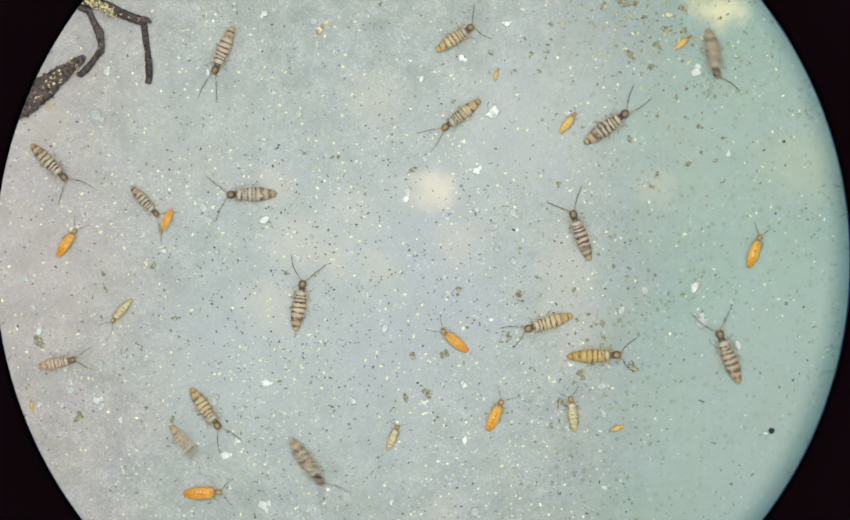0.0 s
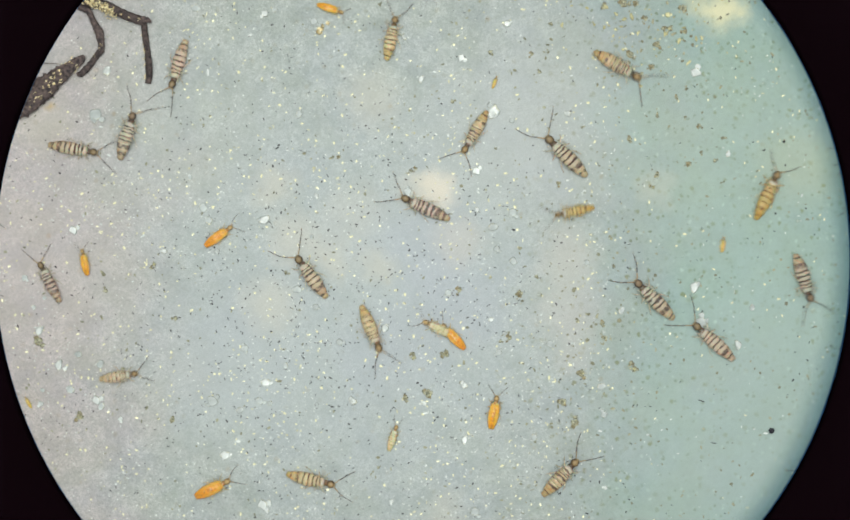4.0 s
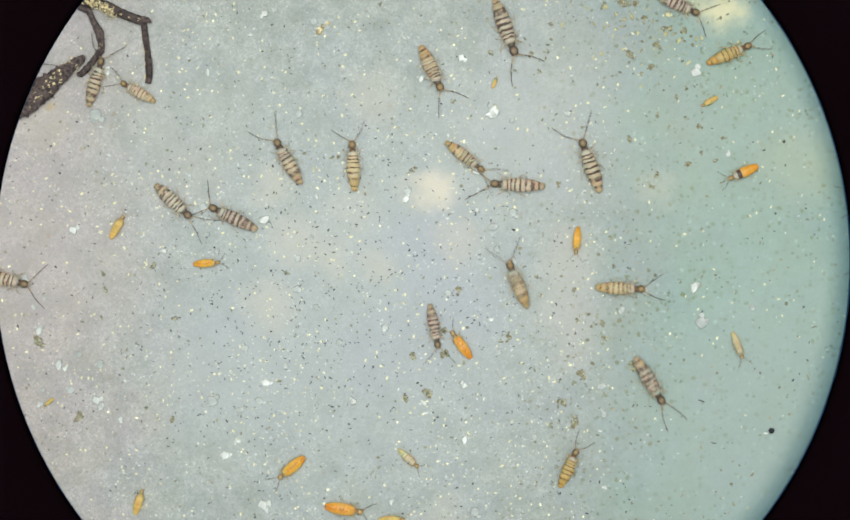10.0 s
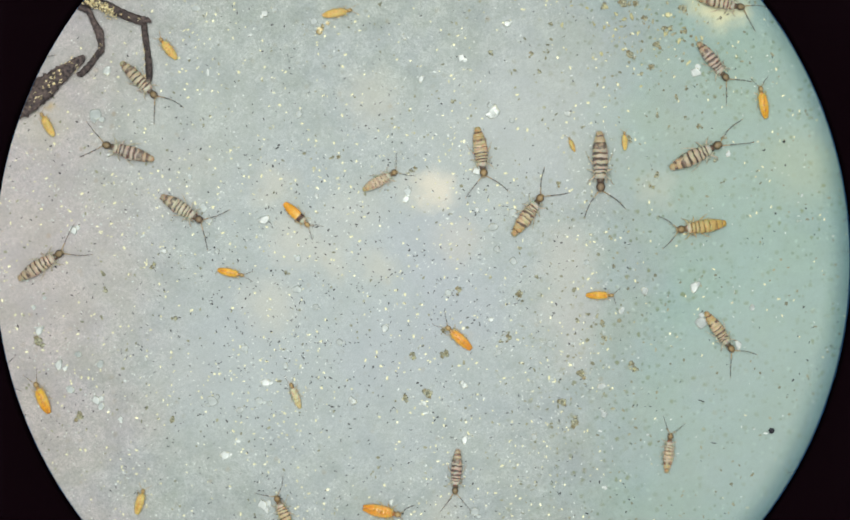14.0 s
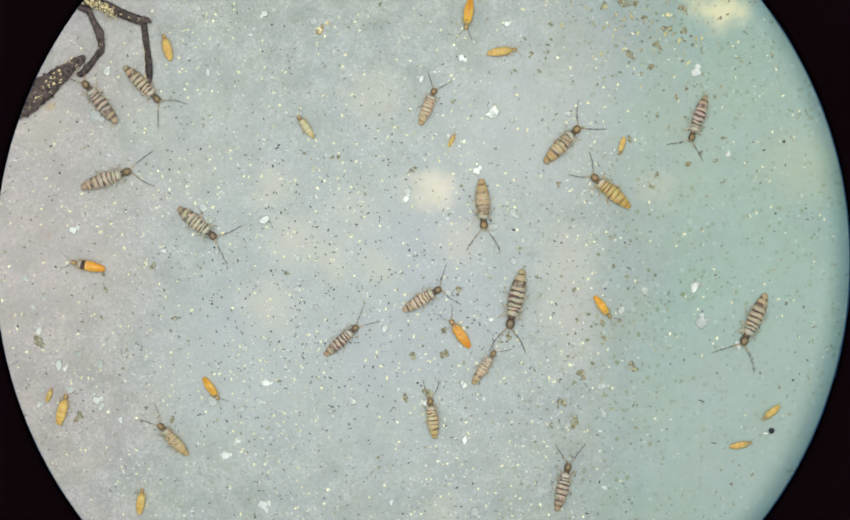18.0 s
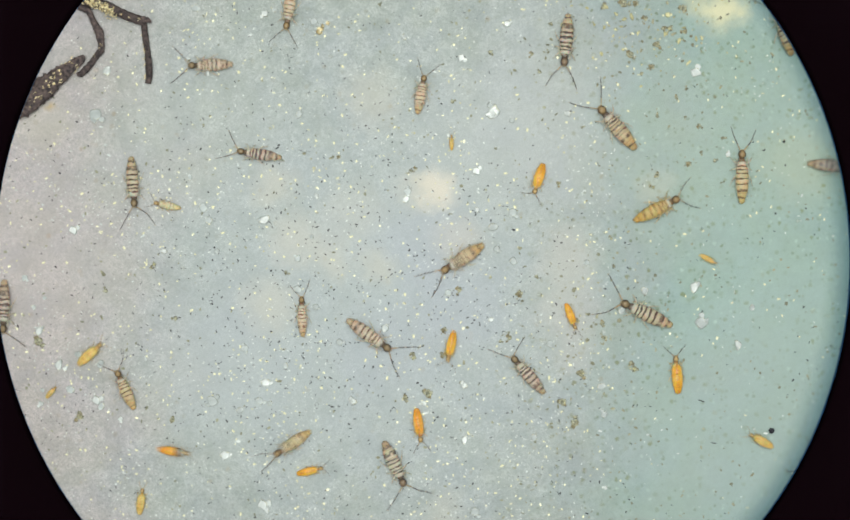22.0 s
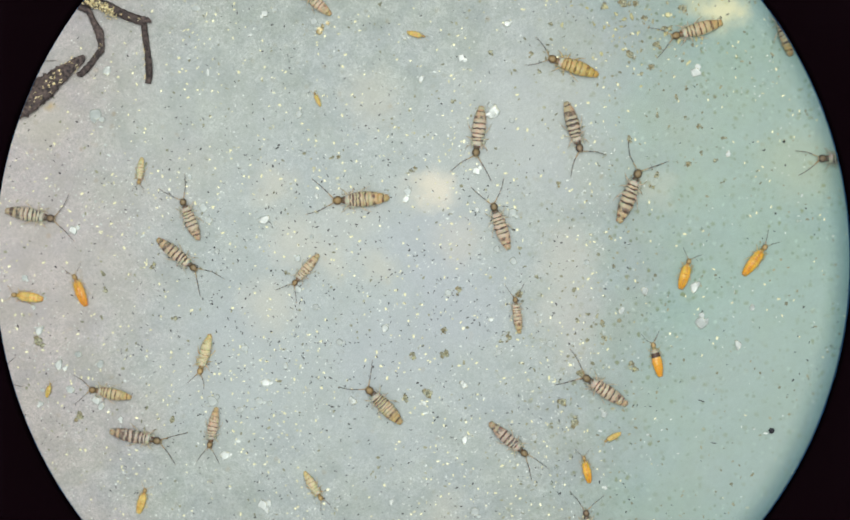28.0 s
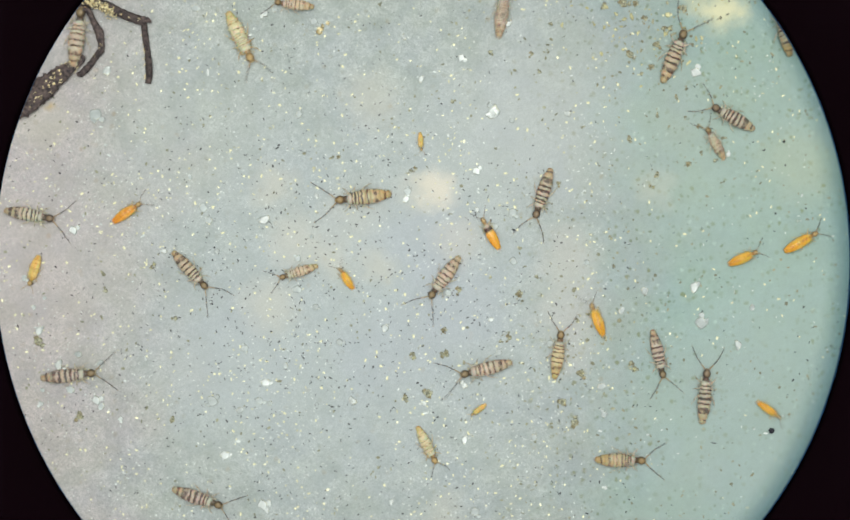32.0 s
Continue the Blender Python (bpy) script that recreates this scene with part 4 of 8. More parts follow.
def antenna_mesh(length, side, dark, pale, kink):
    """Four joints, the first one pale, with narrow pale gaps between them, bent at the second."""
    pts, radii, tone = [], [], []

    def spot(q):
        return Vector((length * q * (1 - 0.06 * q), side * length * (0.035 * math.sin(2.6 * q) + kink * max(0, q - 0.5)), -0.055 * q)) * BODY
    for j, (a, b) in enumerate(((0, 0.25), (0.25, 0.49), (0.49, 0.74), (0.74, 1.0))):
        for s in (0.0, 0.10, 0.5, 0.86):
            q = a + (b - a) * s
            pts.append(spot(q))
            radii.append((0.0120 - 0.005 * q) * (0.78 if s in (0.0, 0.86) else 1) * BODY)
            tone.append(1 if j == 0 or s == 0.86 else 0)
    pts.append(spot(1.0))
    radii.append(0.007 * BODY)
    v, f, ring = tube(pts, radii, 7)
    return mesh("antenna", v, f, [dark, pale], [tone[r] for r in ring])


def leg_mesh(reach, fore, coat, knee):
    """From the hip out, up over the knee and down to the foot."""
    pts = [Vector((0, 0, 0)), Vector((fore * 0.3, reach * 0.45, 0.035)), Vector((fore * 0.6, reach * 0.74, 0.01)),
           Vector((fore * 0.68, reach * 0.80, -0.005)), Vector((fore, reach, -0.065)), Vector((fore * 1.15, reach * 1.05, -0.078))]
    v, f, ring = tube([p * BODY for p in pts], [r * BODY for r in (0.016, 0.014, 0.010, 0.009, 0.006, 0.004)], 7)
    return mesh("leg", v, f, [coat, knee], [1 if r == 2 else 0 for r in ring])


def head_mesh(length, width, height, coat):
    bm = bmesh.new()
    bmesh.ops.create_uvsphere(bm, u_segments=18, v_segments=10, radius=1)
    for v in bm.verts:
        taper = 1 - 0.16 * max(0, v.co.x)
        v.co = Vector((v.co.x * length, v.co.y * width * taper, v.co.z * height)) * BODY
    me = bpy.data.meshes.new("head")
    for f in bm.faces:
        f.smooth = True
    bm.to_mesh(me)
    bm.free()
    me.materials.append(coat)
    return me


def bristle_mesh(coat, rng, stout):
    """Fine hairs that stand out round the collar, along the flanks and at the tail."""
    verts, faces = [], []
    for _ in range(80):
        x = rng.choice((rng.uniform(0.22, 0.42), rng.uniform(-0.50, 0.3)))
        side = rng.choice((-1, 1))
        w = (0.10 if x > 0.3 else 0.145 if x > -0.15 else 0.145 + (x + 0.15) * 0.27) * stout
        p = Vector((x, side * w * 0.95, 0.13))
        tip = p + Vector((rng.uniform(-0.05, 0.035), side * rng.uniform(0.03, 0.085), rng.uniform(-0.01, 0.05)))
        b = len(verts)
        verts += [(p + Vector((0.006, 0, 0))) * BODY, (p - Vector((0.006, 0, 0))) * BODY, (p + Vector((0, 0, 0.009))) * BODY, tip * BODY]
        faces += [(b, b + 1, b + 3), (b + 1, b + 2, b + 3), (b + 2, b, b + 3)]
    return mesh("bristles", verts, faces, [coat])


def springtail(plan, coat, head, dark, joint, limb, feeler, label, group, kink=0.3, seed=3):
    """Builds one animal with its head to +x, standing on z = 0."""
    rng = random.Random(seed)
    body = tagged(new("springtail"), label, "springtail", group)
    for name, x0, x1, w0, w1 in plan:
        part(name, segment(name, x0, x1, w0, w1, 0.64, coat, 0.02 if plan is PLUMP else 0.06), body)
    small = 0.93 if plan is PLUMP else 0.94
    h = part("head", head_mesh(0.108 * small, 0.102 * small, 0.082, head), body, "", Matrix.Translation(Vector((0.495, 0, 0.125)) * BODY))
    eye = lump(rng, 1.5, 0.6, 1, 0)
    for side in (-1, 1):
        part("eye", mesh("eye", *eye, [dark]), h, "dark eye patch", Matrix.Translation(Vector((0.035, 0.058 * side * small, 0.05)) * BODY))
        part("antenna", antenna_mesh(feeler, side, dark, joint, kink * rng.uniform(-1, 1)), body, "",
             Matrix.Translation(Vector((0.57, 0.045 * side, 0.125)) * BODY) @ pose(0, 0, 0, 0, 0, 40 * side))
        for x, reach, fore in ((0.29, 0.165, 0.13), (0.21, 0.175, -0.04), (0.12, 0.185, -0.24)):
            part("leg", leg_mesh(reach * side, fore, limb, joint), body, "", Matrix.Translation(Vector((x, 0.085 * side, 0.08)) * BODY))
    part("bristles", bristle_mesh(limb, rng, 1.12 if plan is PLUMP else 1.0), body, "fine pale bristles")
    return body


def brood():
    """One animal of each kind, and the slots of the rest."""
    white, neck = (0.52, 0.49, 0.41), (0.13, 0.095, 0.07)

    def along(front, middle, hind, tail, collar=white, throat=neck, pale=1.0):
        front, middle, hind, tail = (tuple(v + pale * k * (w - v) for v, w in zip(c, (0.58, 0.53, 0.42)))
                                     for c, k in ((front, 0.4), (middle, 0.3), (hind, 0.2), (tail, 0.12)))
        return ((0.44, throat), (0.355, throat), (0.335, collar), (0.295, collar), (0.275, front), (0.0, middle), (-0.14, middle),
                (-0.30, hind), (-0.42, tail), (-0.515, tuple(v * 0.92 for v in tail)))
    mauve, soot, russet_band, tan = (0.085, 0.050, 0.050), (0.070, 0.055, 0.058), (0.115, 0.062, 0.045), (0.19, 0.105, 0.05)
    coats = [
        pattern("cream_mauve_coat", along((0.50, 0.43, 0.32), (0.48, 0.39, 0.26), (0.47, 0.35, 0.22), (0.45, 0.345, 0.19)),
                ((0.252, 0.026, 1), (0.186, 0.028, 1), (0.108, 0.034, 1), (-0.002, 0.036, 1), (-0.115, 0.032, 1), (-0.25, 0.10, 0.60), (-0.40, 0.05, 0.72)), mauve),
        pattern("pink_grey_coat", along((0.47, 0.40, 0.34), (0.45, 0.35, 0.29), (0.44, 0.34, 0.24), (0.43, 0.32, 0.20)),
                ((0.25, 0.024, 0.9), (0.19, 0.036, 0.85), (0.11, 0.046, 0.85), (0.005, 0.054, 0.9), (-0.11, 0.037, 0.9), (-0.23, 0.11, 0.60), (-0.38, 0.06, 0.68)), (0.115, 0.078, 0.076)),
        pattern("white_banded_coat", along((0.57, 0.52, 0.41), (0.53, 0.46, 0.35), (0.50, 0.40, 0.26), (0.41, 0.31, 0.20)),
                ((0.255, 0.030, 1), (0.19, 0.026, 1), (0.115, 0.028, 1), (0.02, 0.030, 1), (-0.07, 0.028, 0.95), (-0.20, 0.11, 0.68), (-0.36, 0.09, 0.62)), soot),
        pattern("rosy_thin_coat", along((0.51, 0.41, 0.31), (0.51, 0.40, 0.30), (0.48, 0.35, 0.24), (0.46, 0.35, 0.23)),
                ((0.24, 0.022, 1), (0.17, 0.024, 1), (0.09, 0.026, 1), (-0.01, 0.028, 1), (-0.125, 0.026, 0.95), (-0.25, 0.08, 0.58), (-0.38, 0.032, 0.9)), mauve),
        pattern("amber_backed_coat", along((0.51, 0.43, 0.29), (0.51, 0.39, 0.22), (0.51, 0.34, 0.13), (0.46, 0.31, 0.13)),
                ((0.25, 0.026, 1), (0.195, 0.024, 1), (0.135, 0.024, 1), (0.06, 0.034, 1), (-0.05, 0.026, 0.9), (-0.21, 0.06, 0.60), (-0.39, 0.032, 0.9)), mauve),
        pattern("dark_saddle_coat", along((0.47, 0.40, 0.30), (0.41, 0.34, 0.25), (0.46, 0.35, 0.22), (0.45, 0.345, 0.21)),
                ((0.25, 0.028, 1), (0.185, 0.032, 1), (0.10, 0.040, 0.95), (0.0, 0.055, 0.85), (-0.10, 0.042, 0.9), (-0.24, 0.12, 0.64), (-0.42, 0.03, 0.8)), (0.095, 0.066, 0.064)),
    ]
    buffs = [
        pattern("buff_coat", along((0.54, 0.45, 0.29), (0.55, 0.44, 0.25), (0.55, 0.42, 0.20), (0.54, 0.39, 0.16), throat=(0.20, 0.13, 0.07), pale=0.5),
                ((0.25, 0.020, 1), (0.18, 0.020, 1), (0.10, 0.024, 1), (-0.01, 0.024, 1), (-0.12, 0.022, 0.9), (-0.25, 0.07, 0.56), (-0.40, 0.025, 0.8)), russet_band),
        pattern("ochre_coat", along((0.52, 0.40, 0.19), (0.54, 0.40, 0.15), (0.55, 0.38, 0.12), (0.53, 0.34, 0.09), throat=(0.20, 0.13, 0.07), pale=0.15),
                ((0.25, 0.018, 0.9), (0.18, 0.02, 0.85), (0.10, 0.024, 0.9), (-0.01, 0.026, 0.9), (-0.12, 0.024, 0.8), (-0.26, 0.07, 0.56), (-0.41, 0.024, 0.7)), tan),
        pattern("sandy_coat", along((0.54, 0.44, 0.32), (0.54, 0.42, 0.29), (0.53, 0.40, 0.24), (0.53, 0.385, 0.19), throat=(0.22, 0.15, 0.10)),
                ((0.25, 0.018, 0.9), (0.18, 0.020, 0.9), (0.10, 0.020, 0.9), (0.0, 0.024, 0.9), (-0.12, 0.02, 0.85), (-0.23, 0.10, 0.55), (-0.40, 0.02, 0.8)), (0.16, 0.085, 0.06)),
    ]
    straw = pattern("straw_coat", along((0.63, 0.58, 0.40), (0.65, 0.58, 0.37), (0.64, 0.55, 0.31), (0.62, 0.49, 0.22), (0.66, 0.62, 0.48), (0.34, 0.24, 0.12), 0.4),
                    ((0.22, 0.02, 0.6), (0.14, 0.03, 0.55), (0.04, 0.04, 0.55), (-0.09, 0.04, 0.5), (-0.24, 0.05, 0.5), (-0.38, 0.03, 0.45)), (0.30, 0.20, 0.09))
    orange = pattern("orange_coat", ((0.44, (0.34, 0.22, 0.09)), (0.36, (0.40, 0.26, 0.10)), (0.335, (0.78, 0.56, 0.25)), (0.29, (0.80, 0.42, 0.08)),
                                     (0.05, (0.80, 0.36, 0.05)), (-0.06, (0.82, 0.42, 0.09)), (-0.12, (0.80, 0.36, 0.045)), (-0.4, (0.78, 0.325, 0.03)), (-0.5, (0.78, 0.36, 0.06))),
                     (), neck, rough=0.25, vary=0.05, gut=(0.50, 0.19, 0.05))
    amber = pattern("golden_coat", ((0.44, (0.38, 0.25, 0.09)), (0.36, (0.42, 0.28, 0.10)), (0.335, (0.78, 0.60, 0.26)), (0.29, (0.80, 0.47, 0.07)),
                                    (0.05, (0.79, 0.41, 0.045)), (-0.06, (0.80, 0.46, 0.08)), (-0.12, (0.79, 0.40, 0.04)), (-0.4, (0.76, 0.36, 0.03)), (-0.5, (0.74, 0.40, 0.06))),
                    (), neck, rough=0.25, vary=0.05, gut=(0.50, 0.19, 0.05))
    saddle = pattern("orange_saddle_coat", ((0.44, (0.34, 0.24, 0.12)), (0.365, (0.40, 0.30, 0.15)), (0.36, white), (0.27, white), (0.25, (0.10, 0.058, 0.045)), (0.13, (0.09, 0.05, 0.045)),
                                            (0.11, (0.80, 0.46, 0.13)), (0.0, (0.80, 0.40, 0.06)), (-0.4, (0.78, 0.345, 0.035)), (-0.5, (0.78, 0.36, 0.06))),
                     (), neck, ripple=0.006, rough=0.25, vary=0.05)
    lemon = pattern("lemon_coat", ((0.44, (0.50, 0.36, 0.13)), (0.34, (0.62, 0.46, 0.17)), (0.25, (0.72, 0.53, 0.19)), (-0.3, (0.72, 0.50, 0.15)), (-0.5, (0.68, 0.50, 0.20))),
                    ((0.20, 0.02, 0.58), (0.08, 0.03, 0.6), (-0.05, 0.03, 0.6), (-0.2, 0.04, 0.6), (-0.34, 0.03, 0.55)), (0.52, 0.30, 0.08), vary=0.12, gut=(0.62, 0.33, 0.07))
    umber = capsule("umber_head", (0.235, 0.17, 0.09), (0.09, 0.065, 0.042), (0.46, 0.37, 0.23))
    dusky = capsule("dusky_head", (0.22, 0.155, 0.095), (0.075, 0.055, 0.047), (0.42, 0.33, 0.22))
    hazel = capsule("hazel_head", (0.30, 0.205, 0.095), (0.13, 0.085, 0.047), (0.54, 0.41, 0.22))
    honey = capsule("honey_head", (0.46, 0.32, 0.14), (0.29, 0.19, 0.085), (0.60, 0.46, 0.24))
    slate = skin("slate_feeler", (0.10, 0.088, 0.09), 0.3)
    joint = skin("tawny_joint", (0.44, 0.31, 0.16), 0.2)
    limb = skin("clear_leg", (0.60, 0.54, 0.41), 0.1)
    gilt = skin("yellowish_leg", (0.62, 0.48, 0.24), 0.1)
    crowd = "springtails on the plaster"
    return {
        "B": [springtail(SLENDER, coats[0], umber, slate, joint, limb, 0.66, "cream springtail with mauve-brown cross bands on plaster", crowd),
              springtail(SLENDER, coats[1], umber, slate, joint, limb, 0.62, "pinkish grey springtail with broad smoky cross bands", crowd, -0.2, 4),
              springtail(SLENDER, coats[2], dusky, slate, joint, limb, 0.68, "whitish springtail with blackish bands and a mottled rear", crowd, 0.35, 5),
              springtail(SLENDER, coats[3], umber, slate, joint, limb, 0.66, "rosy cream springtail with thin brown cross bands", crowd, 0.1, 6),
              springtail(SLENDER, coats[4], hazel, slate, joint, limb, 0.64, "cream springtail with dark bands and an amber rear", crowd, 0.4, 7),
              springtail(SLENDER, coats[5], dusky, slate, joint, limb, 0.60, "dull cream springtail with broad dark bands on plaster", crowd, 0.2, 8)],
        "L": [springtail(SLENDER, buffs[0], hazel, slate, joint, limb, 0.58, "buff springtail with thin tan cross bands on plaster", crowd, 0.2, 9),
              springtail(SLENDER, buffs[1], hazel, slate, joint, gilt, 0.54, "ochre-yellow springtail with narrow tan cross bands", crowd, -0.2, 10),
              springtail(SLENDER, buffs[2], hazel, slate, joint, limb, 0.56, "sandy springtail with fine reddish-brown cross bands", crowd, 0.3, 11)],
        "P": [springtail(SLENDER, straw, honey, slate, joint, gilt, 0.45, "small straw-coloured springtail with faint bands", crowd)],
        "Y": [springtail(PLUMP, lemon, honey, joint, gilt, gilt, 0.36, "tiny plain yellow young springtail on plaster", crowd)],
        "O": [springtail(PLUMP, orange, honey, slate, joint, gilt, 0.50, "plump bright orange springtail on plaster", crowd),
              springtail(PLUMP, amber, honey, slate, joint, gilt, 0.48, "plump golden-orange springtail on plaster", crowd, -0.2, 12)],
        "M": [springtail(PLUMP, saddle, honey, slate, joint, gilt, 0.48, "orange springtail with a dark saddle and white collar", crowd)],
    }


ground()
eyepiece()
litter()
roots()
splinters()
KINDS = brood()
TAKEN = dict.fromkeys(KINDS, 0)
GIRTH = random.Random(8)


def animal(kind, length, look_no=None):
    """The next animal of a kind, of that length in plan units, in the given look or by turns."""
    looks, n = KINDS[kind], TAKEN[kind]
    first = looks[(n if look_no is None else look_no) % len(looks)]
    ob = copy_thing(first, Matrix()) if first in STARTED else first
    STARTED.add(first)
    TAKEN[kind] += 1
    k, fat = length / 90, GIRTH.uniform(0.82, 0.96)
    ob.scale = (k, k * fat, k * fat)
    return ob


banded = [animal("B", n, k) for n, k in zip(
    (87, 85, 82, 91, 86, 69, 83, 90, 87, 96, 93, 91, 76, 85, 93, 68, 86, 82, 103, 85, 90, 76, 82, 75, 84, 95, 89, 83, 98, 87, 86, 70, 82, 102, 94, 94,),
    (3, 5, 4, 5, 0, 0, 2, 1, 0, 0, 5, 4, 1, 4, 3, 0, 4, 1, 5, 4, 3, 2, 0, 3, 1, 4, 5, 3, 1, 3, 2, 2, 5, 3, 1, 5))]
buff = [animal("L", n, k) for n, k in zip(
    (75, 85, 90, 66, 84, 65, 60, 68, 81, 71, 52, 72, 68, 85, 76, 69, 73, 72, 62, 90, 76, 90, 63, 62, 82),
    (0, 0, 1, 2, 0, 2, 2, 1, 1, 1, 2, 0, 2, 1, 1, 0, 0, 2, 1, 0, 2, 1, 2, 2, 0))]
saddled = [animal("M", n) for n in (56, 59, 52, 60)]
orange = [animal("O", n, k) for n, k in zip(
    (46, 58, 59, 58, 66, 58, 47, 54, 56, 53, 54, 65, 43, 59,),
    (1, 0, 1, 0, 0, 1, 1, 1, 1, 1, 1, 1, 1, 1,))]
straw = [animal("P", n) for n in (53, 46, 61, 49, 70)] + [animal("L", 70, 2)] + [animal("P", n) for n in (57, 95)]
yellow = [animal("Y", n) for n in (34, 43, 27, 22, 22, 28, 30, 32, 43, 46, 45, 46, 51, 28, 26, 32, 38, 54, 38, 26, 37, 46, 32, 48)]


def path(*rows):
    """Poses from rows of seconds, plan place and heading in degrees."""
    return [(t, Matrix.Translation(at(x, y)) @ pose(0, 0, 0, 0, 0, a)) for t, x, y, a in rows]


def limbs(ob, rows, seed):
    """Feelers that sway, and legs that step while the animal travels."""
    rng = random.Random(seed)
    feelers = [c for c in ob.children if c.name.split(".")[0] == "antenna"]
    legs = [c for c in ob.children if c.name.split(".")[0] == "leg"]
    for c in feelers:
        rest, t, keys = c.matrix_basis.copy(), 0.0, []
        while t < 32:
            keys.append((t, rest @ pose(0, 0, 0, 0, rng.uniform(-6, 8), rng.gauss(0, 13))))
            t += rng.uniform(0.5, 1.3)
        walk(c, keys + [(32, rest)])
    going = []
    for (t0, m0), (t1, m1) in zip(rows, rows[1:]):
        gone = (m1.translation - m0.translation).length / U
        if gone > 25 and gone / (t1 - t0) > 30 and t1 - t0 < 1.6:
            going.append((t0, t1))
    for i, c in enumerate(legs):
        rest = c.matrix_basis.copy()
        keys = {0.0: rest, 32.0: rest}
        for t0, t1 in going:
            n = max(2, round((t1 - t0) / 0.12))
            for k in range(n + 1):
                t = round(t0 + (t1 - t0) * k / n, 2)
                keys[t] = rest @ pose(0, 0, 0, 0, 0, 0 if k in (0, n) else 20 * (-1) ** (k + i))
        walk(c, sorted(keys.items(), key=lambda r: r[0]))


def travel(ob, rows):
    walk(ob, rows)
    limbs(ob, rows, len(rows) * 7 + round(rows[0][1].translation.x / U))


def motions():
    travel(banded[0], path((0, 414, 91, -112), (0.5, 414, 98, -110), (1, 414, 98, -108), (1.5, 408, 104, -125),
        (2, 380, 130, -141), (2.5, 356, 132, -155), (3, 344, 136, -169), (3.5, 329, 126, -139),
        (4.33, 334, 111, -89), (5.17, 340, 96, -40), (6, 345, 80, 10), (6.3, 354, 70, 12), (6.5, 425, 42, 22),
        (7, 436, 27, 48), (7.5, 429, 33, 44), (8, 455, 16, 41), (8.1, 455, 16, 41), (8.35, 455, -117, 90),
        (32, 455, -117, 90)))
    travel(banded[1], path((0, 1313, 96, -79), (0.5, 1442, 210, -62), (1, 1464, 222, -45),
        (1.33, 1449, 247, -77), (1.67, 1434, 271, -108), (2, 1420, 296, -139), (3, 1442, 498, -93),
        (3.5, 1428, 508, -93), (3.6, 1428, 508, -93), (4.24, 1536, 512, -48), (4.88, 1643, 517, -2),
        (32, 1643, 517, -2)))
    travel(banded[2], path((0, 853, 211, -142), (0.5, 848, 220, -135), (1, 847, 230, -128),
        (1.5, 845, 227, -124), (2, 845, 236, -120), (2.5, 846, 237, -111), (3, 850, 233, -103),
        (3.5, 856, 235, -111), (5.5, 949, 285, -143), (6, 918, 298, -151), (6.5, 912, 298, -151),
        (7, 905, 306, -152), (7.5, 903, 308, -162), (8, 883, 306, -172), (8.33, 880, 313, -141),
        (8.67, 877, 319, -110), (9, 874, 325, -79), (10, 855, 288, -38), (10.3, 969, 274, 7),
        (10.5, 1054, 291, -11), (10.7, 1104, 320, -30), (11, 1164, 365, -23), (11.5, 1175, 385, -25),
        (12, 1194, 403, -26), (12.5, 1242, 446, -44), (13, 1288, 514, -62), (13.5, 1318, 604, -59),
        (14, 1324, 610, -55), (17, 1482, 508, 18), (17.1, 1482, 508, 18), (17.35, 1641, 514, -2),
        (32, 1641, 514, -2)))
    travel(banded[3], path((0, 1115, 238, 36), (0.4, 1118, 240, 34), (0.6, 1140, 216, 25),
        (0.8, 1144, 220, 14), (1, 1240, 296, -5), (1.5, 1255, 300, -9), (2, 1260, 300, -12),
        (2.5, 1263, 302, 27), (3, 1312, 171, 66), (3.2, 1378, 81, 66), (3.3, 1378, 81, 66),
        (4.27, 1501, -2, 34), (32, 1501, -2, 34)))
    travel(banded[4], path((0, 90, 298, -45), (0.5, 90, 304, -47), (1, 96, 316, -49), (2, 104, 342, -47),
        (3, 108, 346, -49), (3.83, 128, 288, -17), (4.67, 149, 230, 15), (5.5, 169, 171, 47),
        (6, 180, 158, 66), (7, 178, 160, 72), (7.5, 176, 156, 73), (8, 175, 158, 75), (8.5, 176, 153, 74),
        (10, 176, 156, 74), (10.5, 171, 164, 30), (11, 172, 79, -14), (11.5, 200, 95, -30),
        (12, 244, 128, -47), (12.5, 254, 146, -46), (14, 255, 146, -45), (14.5, 258, 150, -45),
        (18, 261, 154, -45), (18.5, 262, 150, -40), (19, 264, 153, -34), (19.5, 256, 225, -51),
        (20, 262, 244, -68), (20.5, 263, 288, -88), (21, 252, 304, -108), (21.5, 247, 328, -97),
        (22, 246, 333, -86), (22.5, 244, 369, -90), (23, 241, 368, -95), (24, 236, 372, -101),
        (24.5, 238, 382, -97), (25, 238, 382, -92), (25.5, 242, 392, -83), (27.5, 324, 469, -47),
        (28, 325, 468, -38), (28.5, 334, 478, -43), (29, 335, 480, -47), (30, 333, 482, -52),
        (30.5, 337, 484, -45), (31, 345, 486, -37), (31.5, 347, 491, -42), (32, 349, 496, -47)))
    travel(banded[5], path((0, 266, 370, -47), (0.5, 274, 376, -51), (1, 272, 381, -54), (1.3, 270, 380, -54),
        (1.37, 235, 349, -110), (1.43, 199, 318, -166), (1.5, 164, 287, -221), (1.7, 76, 240, -208),
        (1.95, -25, 205, -199), (32, -25, 205, -199)))
